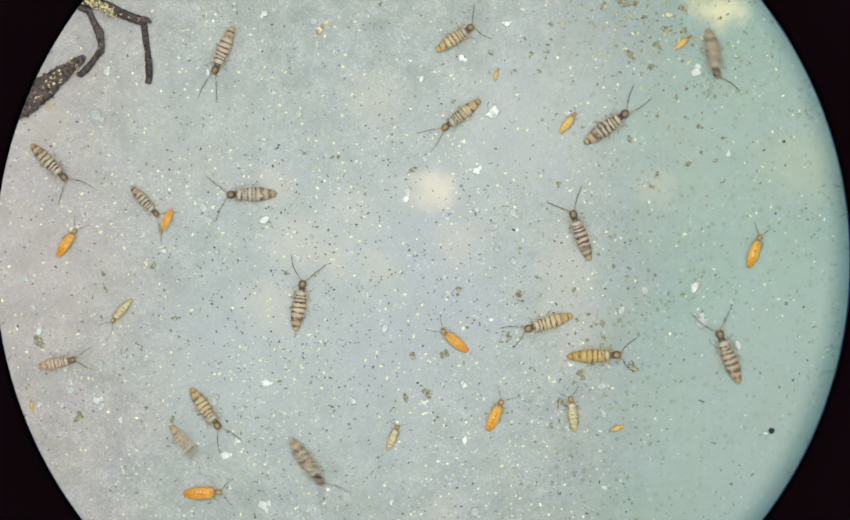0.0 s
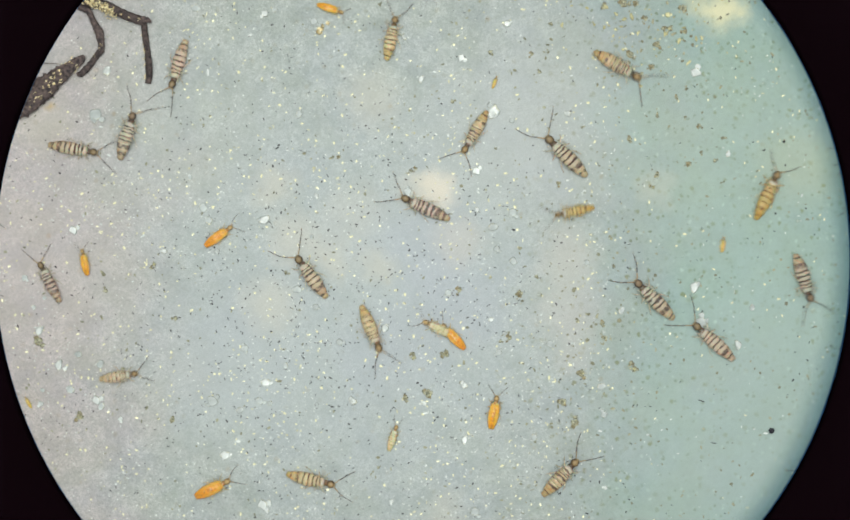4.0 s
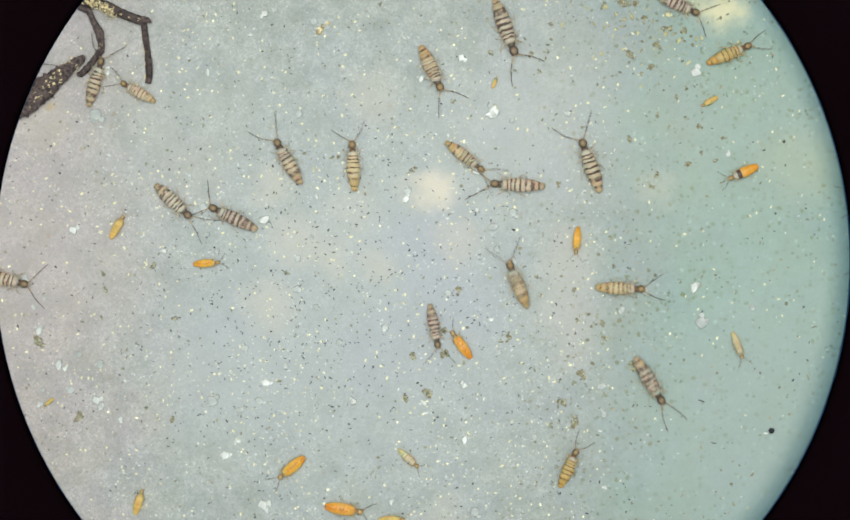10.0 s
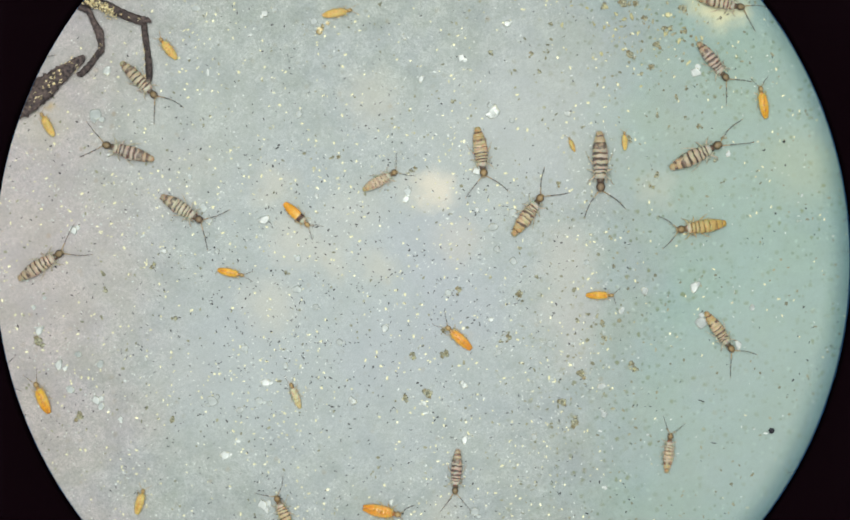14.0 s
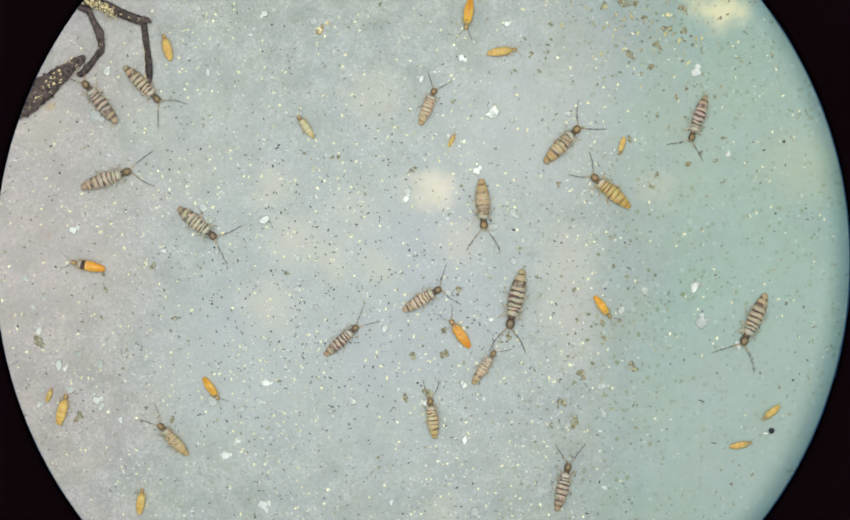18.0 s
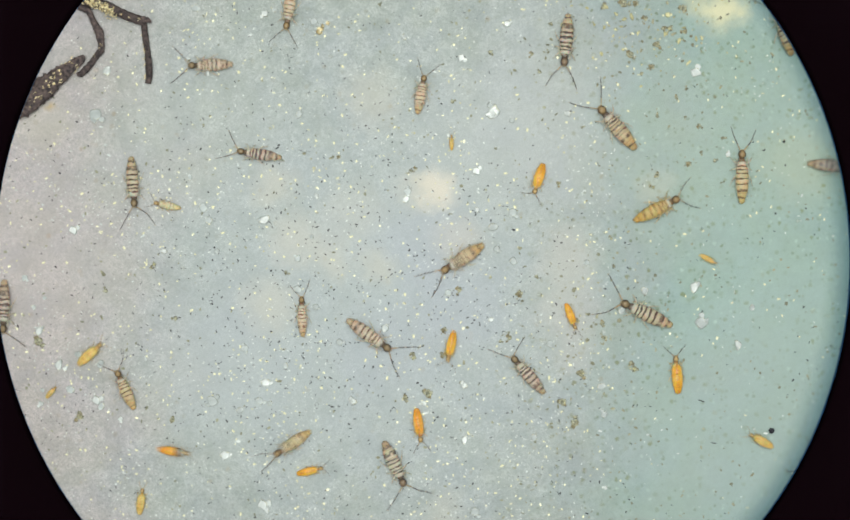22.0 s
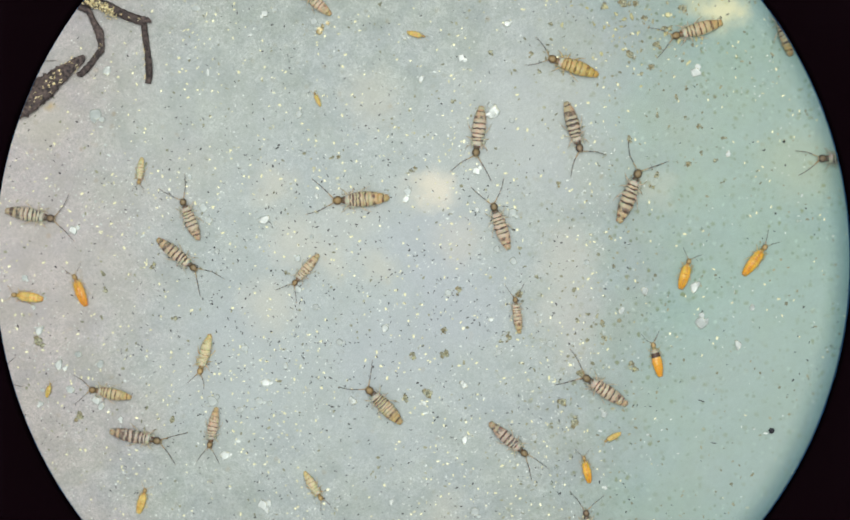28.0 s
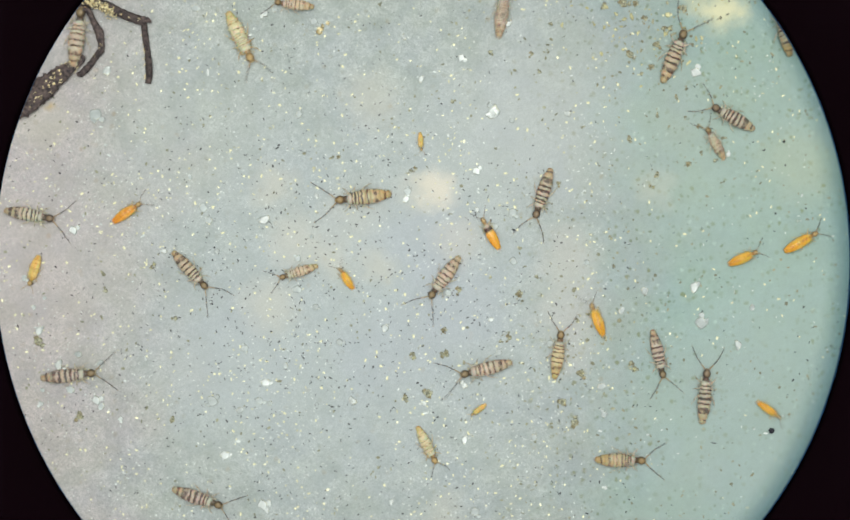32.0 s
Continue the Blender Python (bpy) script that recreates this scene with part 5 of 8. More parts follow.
    travel(banded[6], path((0, 468, 359, -179), (0.5, 421, 364, -173), (1, 413, 370, -167),
        (2, 285, 364, -204), (3, 255, 327, -229), (3.5, 218, 229, -258), (4.17, 242, 268, -296),
        (4.83, 266, 308, -334), (5.5, 290, 347, -372), (6, 294, 352, -400), (7, 298, 352, -399),
        (7.5, 309, 358, -402), (8, 309, 361, -405), (8.5, 317, 368, -404), (11.5, 319, 371, -402),
        (12, 326, 379, -399), (12.5, 325, 380, -398), (13, 330, 383, -398), (13.5, 334, 384, -395),
        (14, 334, 384, -392), (14.5, 341, 388, -392), (16.5, 355, 400, -391), (17, 358, 404, -391),
        (17.5, 363, 410, -395), (18, 362, 410, -399), (18.5, 362, 414, -401), (19, 362, 414, -404),
        (19.1, 384, 438, -407), (19.2, 464, 510, -402), (19.3, 518, 565, -406), (19.4, 580, 612, -397),
        (19.6, 645, 672, -403), (19.7, 628, 694, -445), (19.8, 612, 715, -488), (20, 597, 745, -450),
        (20.5, 589, 806, -449), (21, 592, 809, -448), (21.1, 608, 790, -379), (21.2, 624, 770, -309),
        (21.4, 670, 795, -389), (21.6, 722, 826, -391), (22, 726, 852, -425), (22.3, 742, 862, -430),
        (22.5, 758, 930, -437), (22.75, 758, 1063, -450), (32, 758, 1063, -450)))
    travel(banded[7], path((0, 1072, 438, 110), (0.5, 1066, 434, 130), (1, 1052, 435, 150),
        (1.5, 1022, 413, 160), (2, 858, 385, 170), (2.5, 830, 377, 150), (3, 822, 365, 129),
        (4, 788, 386, 155), (5, 754, 407, 182), (6, 721, 428, 208), (6.5, 563, 428, 207), (7, 520, 428, 205),
        (7.5, 511, 430, 179), (8, 468, 412, 153), (8.5, 461, 409, 157), (9, 456, 412, 160),
        (9.5, 452, 413, 157), (10, 434, 404, 154), (10.5, 432, 402, 154), (11, 428, 399, 153),
        (11.9, 426, 399, 156), (12, 425, 399, 157), (12.3, 398, 392, 150), (12.7, 372, 358, 127),
        (12.9, 332, 305, 127), (13, 330, 307, 155), (13.5, 277, 291, 159), (14, 241, 282, 163),
        (14.5, 241, 282, 157), (16.5, 224, 254, 131), (17, 218, 240, 125), (17.5, 200, 204, 127),
        (18, 188, 192, 129), (18.5, 181, 192, 184), (19, 155, 241, 239), (19.5, 76, 297, 222),
        (20, 62, 302, 204), (20.5, 56, 401, 230), (21, 52, 458, 255), (21.5, 25, 508, 262), (22, 9, 562, 269),
        (22.5, 7, 563, 269), (23, 9, 570, 269), (23.5, 9, 574, 282), (24, 22, 648, 295), (24.5, 27, 667, 288),
        (25, 46, 696, 280), (28, 248, 804, 349), (28.5, 252, 804, 346), (29, 268, 808, 342),
        (29.5, 306, 863, 319), (30, 312, 875, 297), (30.5, 321, 885, 312), (31, 340, 906, 326),
        (31.5, 351, 912, 334), (32, 362, 916, 341)))
    travel(banded[8], path((0, 552, 567, 81), (1, 551, 570, 75), (2, 552, 568, 73), (3, 552, 562, 74),
        (4, 577, 514, 126), (5, 602, 465, 177), (6, 627, 416, 229), (6.5, 650, 465, 199), (7, 638, 458, 170),
        (8, 638, 458, 164), (9, 638, 458, 162), (10, 534, 302, 120), (11, 404, 282, 180),
        (11.5, 350, 299, 166), (12, 308, 306, 151), (12.1, 205, 258, 155), (12.3, 131, 249, 173),
        (12.37, 133, 247, 229), (12.43, 135, 244, 286), (12.5, 137, 242, 342), (13, 91, 225, 342),
        (13.1, 91, 225, 342), (13.17, 47, 209, 369), (13.29, 8, 195, 444), (13.42, -31, 180, 520),
        (32, -31, 180, 520)))
    travel(banded[9], path((0, 1344, 661, 112), (0.5, 1296, 592, 131), (1, 1244, 571, 151),
        (2, 1160, 406, 152), (3, 1032, 278, 150), (3.5, 1034, 280, 143), (5.5, 1100, 335, 115),
        (6, 1102, 330, 108), (7, 1102, 331, 108), (7.5, 1102, 326, 108), (8, 1101, 330, 107),
        (8.5, 1103, 327, 103), (9, 1098, 320, 99), (9.5, 1089, 310, 104), (10, 1090, 310, 110),
        (10.1, 1105, 312, 50), (10.2, 1120, 315, -9), (10.5, 1245, 305, 10), (10.8, 1265, 286, 66),
        (11, 1270, 280, 66), (11.5, 1266, 287, 67), (12, 1269, 285, 67), (12.5, 1275, 286, 47),
        (13, 1279, 290, 26), (14, 1279, 290, 26), (14.4, 1296, 280, 26), (16.5, 1380, 392, -50),
        (16.8, 1384, 412, -58), (17, 1396, 465, -69), (17.5, 1400, 555, -92), (18, 1391, 586, -115),
        (18.5, 1330, 626, -149), (19, 1282, 628, -183), (19.5, 1276, 627, -182), (20, 1278, 628, -181),
        (20.5, 1218, 593, -189), (21, 1201, 590, -198), (21.5, 1192, 586, -202), (22, 1195, 581, -205),
        (22.5, 1195, 580, -224), (23, 1114, 428, -242), (23.5, 1113, 427, -243), (24, 1114, 421, -244),
        (24.5, 1115, 420, -243), (25, 1110, 414, -242), (27.5, 1158, 366, -283), (28, 1158, 366, -291),
        (29, 1164, 362, -294), (30, 1166, 358, -297), (30.5, 1166, 356, -287), (30.8, 1172, 354, -292),
        (30.9, 1176, 322, -282), (31, 1188, 192, -277), (31.5, 1235, 122, -285), (32, 1240, 109, -293)))
    travel(banded[10], path((0, 564, 848, -55), (0.33, 699, 873, -26), (0.67, 834, 898, 3), (1, 969, 922, 32),
        (1.5, 1029, 880, 39), (2, 1138, 808, 45), (2.5, 1262, 652, 74), (3, 1200, 592, 103),
        (5.5, 1225, 542, 170), (6, 1222, 542, 183), (7, 1222, 542, 183), (7.5, 1188, 551, 179),
        (8, 1192, 546, 176), (8.5, 1192, 546, 203), (9, 1176, 600, 230), (9.5, 1178, 608, 265),
        (10, 1195, 699, 301), (10.5, 1235, 791, 268), (11, 1218, 868, 236), (11.5, 1196, 878, 206),
        (12, 1151, 885, 176), (12.5, 1132, 882, 176), (13, 1124, 882, 177), (13.5, 1118, 884, 177),
        (13.7, 1106, 912, 247), (13.95, 1106, 1073, 270), (32, 1106, 1073, 270)))
    travel(banded[11], path((0, 1118, -121, -90), (0.05, 1118, -121, -90), (0.32, 1118, 113, -74),
        (0.5, 1118, 112, -74), (1, 1120, 144, -74), (1.5, 1119, 138, -74), (2, 1120, 144, -74),
        (2.5, 1126, 145, -64), (3, 1134, 152, -54), (3.5, 1135, 165, -54), (3.6, 1135, 165, -54),
        (4.4, 1135, 22, 18), (5.2, 1135, -121, 90), (32, 1135, -121, 90)))
    travel(banded[12], path((0, -64, 629, 10), (1.67, -64, 629, 10), (1.92, 24, 614, 69), (2, 24, 614, 69),
        (2.5, 68, 524, 78), (3, 68, 518, 87), (3.5, 66, 513, 102), (5.5, 248, 594, 162), (6, 228, 600, 177),
        (6.5, 228, 601, 182), (7, 225, 602, 186), (7.5, 226, 600, 185), (8, 218, 602, 184),
        (8.3, 204, 606, 190), (8.4, 241, 661, 247), (8.5, 278, 716, 304), (8.7, 354, 800, 312),
        (8.9, 531, 750, 376), (9.1, 649, 662, 397), (9.3, 800, 520, 403), (9.4, 810, 526, 334),
        (9.5, 820, 531, 265), (9.7, 801, 560, 270), (10, 800, 599, 281), (11, 820, 748, 292),
        (11.5, 828, 771, 292), (12.5, 828, 773, 293), (13, 831, 776, 295), (13.5, 834, 787, 280),
        (14, 842, 867, 266), (14.83, 769, 788, 305), (15.67, 696, 709, 344), (16.5, 623, 630, 384),
        (17, 626, 630, 407), (18, 628, 630, 402), (18.5, 632, 623, 404), (19, 635, 622, 407),
        (19.25, 637, 605, 400), (19.4, 717, 590, 371), (19.6, 801, 514, 402), (19.75, 872, 425, 411),
        (20, 888, 404, 428), (20.5, 887, 372, 468), (20.6, 840, 330, 498), (20.8, 690, 352, 548),
        (21, 575, 305, 508), (21.5, 484, 286, 520), (22, 482, 286, 531), (22.5, 408, 222, 494),
        (23, 380, 106, 457), (23.5, 387, 57, 432), (24, 414, 25, 406), (24.1, 414, 25, 406),
        (24.35, 414, -106, 450), (32, 414, -106, 450)))
    travel(banded[13], path((0, 920, 1065, 90), (1.67, 920, 1065, 90), (1.92, 920, 928, 46), (2, 920, 928, 46),
        (3, 990, 880, 19), (3.5, 1032, 876, 30), (6, 1016, 941, 83), (6.5, 1040, 913, 73), (7, 1040, 918, 62),
        (7.5, 1060, 898, 54), (8, 1088, 876, 46), (8.5, 1110, 821, 63), (9, 1106, 818, 80),
        (9.5, 1106, 808, 96), (10, 956, 528, 112), (11, 942, 422, 74), (12, 944, 420, 74),
        (12.5, 963, 405, 65), (13, 971, 400, 57), (14, 971, 400, 54), (14.5, 970, 400, 61),
        (16.5, 970, 352, 93), (17, 970, 347, 101), (17.5, 985, 340, 73), (18, 1034, 270, 46),
        (18.5, 1055, 261, 35), (19, 1066, 260, 24), (19.5, 1224, 186, 17), (20, 1255, 176, 10),
        (20.5, 1301, 147, 22), (21, 1435, 110, 34), (21.4, 1445, 66, 95), (21.6, 1446, 62, 107),
        (32, 1446, 63, 103)))
    travel(banded[14], path((0, 1626, 683, 167), (2.29, 1626, 683, 167), (2.62, 1366, 621, 165),
        (2.7, 1366, 621, 165), (3, 1341, 621, 165), (3.5, 1346, 622, 153), (6, 1078, 708, 93),
        (6.5, 1085, 648, 76), (7, 1092, 632, 58), (7.5, 1061, 549, 88), (8, 989, 412, 117),
        (8.5, 987, 400, 113), (9, 978, 366, 108), (9.5, 927, 338, 143), (10, 958, 342, 177),
        (10.33, 956, 288, 151), (10.67, 954, 232, 126), (11, 952, 178, 100), (11.5, 960, 117, 93),
        (12, 952, 34, 85), (12.1, 952, 34, 85), (12.35, 952, -123, 90), (32, 952, -123, 90)))
    travel(banded[15], path((0, 256, -98, -90), (4.84, 256, -98, -90), (5.35, 256, 34, -68),
        (5.92, 256, 34, -68), (6.1, 256, 34, -68), (6.17, 256, -8, -42), (6.29, 256, -53, 24),
        (6.42, 256, -98, 90), (32, 256, -98, 90)))
    travel(banded[16], path((0, 222, 1066, 90), (4.97, 222, 1066, 90), (5.16, 222, 1016, 134),
        (5.35, 222, 966, 179), (5.88, 222, 966, 179), (6, 222, 915, 205), (6.33, 205, 889, 174),
        (6.67, 188, 863, 142), (7, 170, 838, 111), (7.5, 144, 809, 130), (8, 135, 806, 150),
        (8.33, 164, 832, 178), (8.67, 193, 858, 205), (9, 222, 884, 233), (9.1, 222, 884, 233),
        (9.35, 79, 987, 216), (32, 79, 987, 216)))
    travel(banded[17], path((0, 1227, -112, -90), (8.17, 1227, -112, -90), (8.42, 1227, 0, -30),
        (8.5, 1227, 0, -30), (9, 1234, 2, -30), (9.5, 1261, 20, -27), (10, 1245, 8, -24),
        (10.5, 1254, 13, -20), (11, 1260, 14, -15), (11.5, 1263, 15, -27), (12, 1266, 19, -38),
        (12.5, 1269, 21, -38), (13, 1273, 21, -39), (13.5, 1289, 87, -45), (14, 1312, 112, -52),
        (14.5, 1316, 114, -63), (16.5, 1294, 209, -105), (17, 1288, 214, -116), (18, 1288, 216, -109),
        (19, 1286, 220, -113), (19.5, 1292, 222, -104), (20, 1289, 236, -95), (20.5, 1299, 220, -68),
        (21, 1324, 242, -42), (21.4, 1338, 264, -30), (21.6, 1385, 290, -29), (21.8, 1490, 300, -5),
        (22, 1530, 306, -5), (22.25, 1619, 285, 13), (32, 1619, 285, 13)))
    travel(banded[18], path((0, 930, -133, -90), (9.67, 930, -133, -90), (9.92, 930, 48, -70),
        (10, 930, 48, -70), (10.3, 986, 152, -62), (10.5, 1007, 185, -58), (10.7, 1012, 190, -60),
        (10.9, 1045, 180, -30), (11, 1086, 212, -47), (11.5, 1104, 269, -64), (12, 1108, 272, -81),
        (13, 1106, 272, -80), (13.5, 1104, 295, -84), (14, 1106, 295, -89), (14.5, 1101, 318, -94),
        (17, 916, 604, -118), (18, 952, 548, -103), (18.5, 955, 540, -108), (19, 940, 562, -113),
        (20, 682, 833, -112), (20.5, 677, 842, -93), (21, 694, 880, -74), (21.1, 708, 898, -74),
        (21.2, 722, 936, -74), (21.45, 722, 1083, -90), (32, 722, 1083, -90)))
    travel(banded[19], path((0, 794, -115, -90), (9.62, 794, -115, -90), (9.92, 794, 124, -65),
        (10, 794, 124, -65), (10.5, 839, 186, -54), (11, 852, 206, -42), (11.5, 872, 228, -56),
        (12, 888, 265, -69), (12.5, 889, 267, -75), (13, 888, 269, -80), (13.5, 886, 273, -81),
        (14, 886, 278, -82), (14.5, 887, 285, -80), (16.5, 887, 287, -72), (17, 891, 284, -70),
        (17.5, 890, 294, -78), (18, 890, 374, -87), (18.5, 889, 423, -79), (19, 894, 432, -71),
        (19.5, 927, 528, -76), (20, 932, 596, -82), (20.5, 937, 615, -69), (21, 954, 626, -56),
        (21.07, 946, 611, -1), (21.13, 938, 597, 55), (21.2, 930, 582, 110), (21.3, 985, 480, 62),
        (21.4, 1012, 455, 43), (21.5, 974, 436, 98), (21.6, 936, 417, 153), (21.8, 880, 447, 208),
        (22, 856, 475, 213), (22.3, 797, 545, 230), (22.5, 795, 586, 265), (22.7, 735, 657, 230),
        (23, 727, 666, 248), (23.5, 701, 690, 231), (24, 688, 696, 215), (24.5, 684, 693, 198),
        (25, 622, 698, 182), (25.5, 526, 696, 174), (28, 711, 750, 134), (28.5, 705, 749, 145),
        (29, 695, 749, 156), (29.5, 683, 743, 111), (29.6, 697, 742, 92), (29.7, 705, 646, 82),
        (29.8, 748, 548, 68), (30, 759, 550, 66), (31, 798, 544, -8), (31.1, 802, 542, -8),
        (31.2, 815, 548, -12), (31.3, 842, 607, -58), (31.4, 881, 686, -54), (31.5, 909, 774, -48),
        (31.6, 1010, 836, -12), (31.7, 1063, 843, -3), (31.8, 1103, 843, -1), (32, 1140, 848, -1)))
    travel(banded[20], path((0, -87, 518, 2), (9.67, -87, 518, 2), (9.92, 4, 514, -13), (10, 4, 514, -13),
        (10.5, 11, 516, -14), (11, 9, 516, -16), (11.5, 34, 498, 6), (12, 42, 504, 27), (12.5, 61, 499, 23),
        (13, 65, 499, 20), (13.5, 73, 494, 26), (14, 74, 492, 32), (16.5, 106, 454, 65), (17, 106, 449, 71),
        (17.5, 167, 343, 45), (18, 194, 332, 19), (18.5, 267, 308, 13), (19, 308, 297, 6),
        (19.05, 310, 304, -35), (19.1, 312, 312, -75), (19.2, 334, 345, -56), (19.3, 372, 354, -13),
        (19.5, 450, 362, -22), (20, 465, 362, 0), (20.9, 497, 456, -51), (21, 503, 463, -50),
        (21.1, 565, 531, -48), (21.25, 594, 542, -21), (21.6, 622, 575, -50), (22, 678, 616, -35),
        (22.5, 736, 663, -74), (22.7, 801, 757, -55), (22.85, 865, 775, -16), (23, 902, 774, 10),
        (23.5, 910, 765, 26), (24, 912, 759, 43), (25, 1074, 747, 34), (25.83, 1090, 740, 66),
        (26.67, 1106, 734, 97), (27.5, 1122, 727, 128), (28, 1118, 722, 147), (28.5, 1117, 724, 150),
        (29, 1111, 721, 152), (29.5, 1103, 720, 158), (30, 1094, 716, 164), (30.5, 1087, 711, 157),
        (31, 1038, 668, 150), (31.1, 1035, 664, 155), (31.2, 1030, 660, 165), (31.3, 1024, 666, 166),
        (31.4, 985, 666, 178), (31.5, 943, 670, 192), (31.6, 926, 681, 205), (31.8, 916, 678, 198),
        (32, 900, 679, 194)))
    travel(banded[21], path((0, -13, 156, -22), (10.47, -13, 156, -22), (10.6, 75, 192, 20),
        (10.72, 162, 228, 63), (10.8, 162, 228, 63), (11, 142, 254, 63), (11.15, 151, 258, 132),
        (11.3, 160, 262, 200), (11.5, 56, 390, 231), (11.75, -70, 374, 173), (32, -70, 374, 173)))
    travel(banded[22], path((0, 1325, -112, -90), (13.67, 1325, -112, -90), (13.92, 1325, 6, -12),
        (14.1, 1325, 6, -12), (14.52, 1325, -53, 39), (14.94, 1325, -112, 90), (32, 1325, -112, 90)))
    travel(banded[23], path((0, 734, 1055, 90), (14.92, 734, 1055, 90), (16.35, 734, 684, 78),
        (16.92, 734, 684, 78), (17, 734, 684, 78), (17.5, 752, 585, 55), (18, 776, 554, 31),
        (18.5, 787, 553, 12), (19, 809, 556, -6), (19.1, 822, 512, 74), (19.3, 843, 497, 40),
        (19.35, 820, 494, 106), (19.4, 797, 490, 171), (19.6, 702, 347, 138), (20, 648, 276, 138),
        (20.5, 620, 257, 138), (21, 492, 136, 139), (21.5, 434, 116, 160), (22, 392, 121, 182),
        (22.5, 300, 165, 188), (23, 216, 192, 194), (23.5, 199, 196, 193), (24.5, 199, 195, 196),
        (25, 194, 202, 199), (25.5, 192, 203, 184), (27.5, 354, 415, 126), (28, 353, 408, 112),
        (28.5, 248, 333, 147), (29, 192, 326, 182), (29.5, 84, 312, 164), (30, 51, 296, 146),
        (30.1, 51, 296, 146), (30.35, -50, 270, 166), (32, -50, 270, 166)))
    travel(banded[24], path((0, 1075, 1064, 90), (15.57, 1075, 1064, 90), (15.96, 1075, 962, 162),
        (16.35, 1075, 860, 234), (16.92, 1075, 860, 234), (17, 1075, 860, 234), (17.33, 1062, 874, 182),
        (17.67, 1050, 887, 129), (18, 1037, 901, 76), (18.5, 1040, 888, 90), (19, 1035, 868, 104),
        (19.5, 1032, 862, 107), (20, 1025, 845, 111), (20.5, 1005, 794, 107), (21, 1002, 759, 103),
        (21.5, 996, 708, 117), (22, 976, 694, 131), (23, 976, 695, 129), (23.5, 978, 695, 133),
        (24, 979, 691, 137), (25, 980, 689, 136), (26, 965, 728, 77), (27, 950, 768, 18), (28, 935, 808, -41),
        (28.5, 935, 806, -36), (29, 939, 808, -31), (29.5, 939, 800, 50), (29.6, 911, 726, 85),
        (29.7, 865, 532, 86), (29.8, 869, 487, 85), (29.9, 867, 490, 78), (30, 886, 521, 37),
        (30.5, 911, 508, 38), (30.7, 928, 504, 25), (30.8, 995, 494, 12), (30.9, 1030, 494, 6),
        (30.95, 1108, 497, 2), (31, 1118, 498, 2), (31.05, 1124, 500, -2), (31.1, 1147, 506, -12),
        (31.2, 1147, 511, -22), (31.3, 1149, 514, -25), (31.4, 1164, 548, -60), (31.5, 1189, 602, -60),
        (31.6, 1196, 607, -50), (31.8, 1198, 606, -45), (31.9, 1198, 612, -52), (31.94, 1211, 648, -76),
        (32, 1212, 650, -77)))
    travel(banded[25], path((0, 1642, 356, -172), (18.59, 1642, 356, -172), (18.92, 1382, 394, -201),
        (19, 1382, 394, -201), (19.5, 1333, 366, -204), (20, 1305, 350, -207), (20.5, 1298, 349, -205),
        (21, 1292, 348, -202), (21.5, 1199, 304, -216), (22, 1140, 240, -229), (22.5, 1132, 226, -212),
        (23, 1011, 189, -195), (23.5, 873, 232, -174), (24, 862, 242, -152), (24.5, 846, 260, -123),
        (25, 834, 310, -95), (27.5, 666, 368, -163), (28, 670, 368, -177), (28.5, 669, 366, -175),
        (29, 672, 365, -174), (32, 674, 364, -173)))
    travel(banded[26], path((0, 1031, -119, -90), (19.27, 1031, -119, -90), (19.52, 1031, 6, -84),
        (19.6, 1031, 6, -84), (20, 1048, 48, -84), (20.5, 1044, 52, -91), (21, 1044, 50, -98),
        (21.5, 1046, 64, -96), (22, 1044, 72, -95), (22.5, 1042, 86, -98), (23, 1039, 94, -102),
        (23.5, 1018, 136, -100), (24, 1028, 138, -99), (24.5, 1059, 245, -91), (25, 1059, 248, -82),
        (25.5, 1054, 224, -81), (27.5, 1057, 233, -75), (28, 1056, 232, -74), (28.5, 1058, 237, -77),
        (29, 1055, 242, -81), (29.5, 1050, 260, -97), (30, 1040, 269, -113), (30.5, 1022, 300, -117),
        (31, 1004, 329, -122), (31.5, 1001, 346, -115), (32, 1002, 354, -108)))
    travel(banded[27], path((0, 1042, 1063, 90), (23.37, 1042, 1063, 90), (23.62, 1042, 938, 47),
        (23.7, 1042, 938, 47), (24, 1120, 822, 47), (24.5, 1165, 675, 68), (25, 1142, 554, 90),
        (25.5, 1142, 439, 93), (27.5, 925, 419, 106), (28, 924, 421, 109), (28.5, 922, 422, 114),
        (29, 919, 416, 119), (29.5, 917, 413, 99), (30, 940, 300, 80), (31, 916, 238, 128),
        (31.5, 893, 170, 105), (32, 925, 29, 83)))
    travel(banded[28], path((0, 1554, 886, 152), (23.47, 1554, 886, 152), (23.72, 1441, 827, 175),
        (23.8, 1441, 827, 175), (24, 1429, 824, 175), (24.5, 1344, 833, 167), (25, 1282, 820, 159),
        (25.3, 1245, 795, 159), (25.5, 1222, 822, 200), (26.96, 1222, 1078, 270), (32, 1222, 1078, 270)))
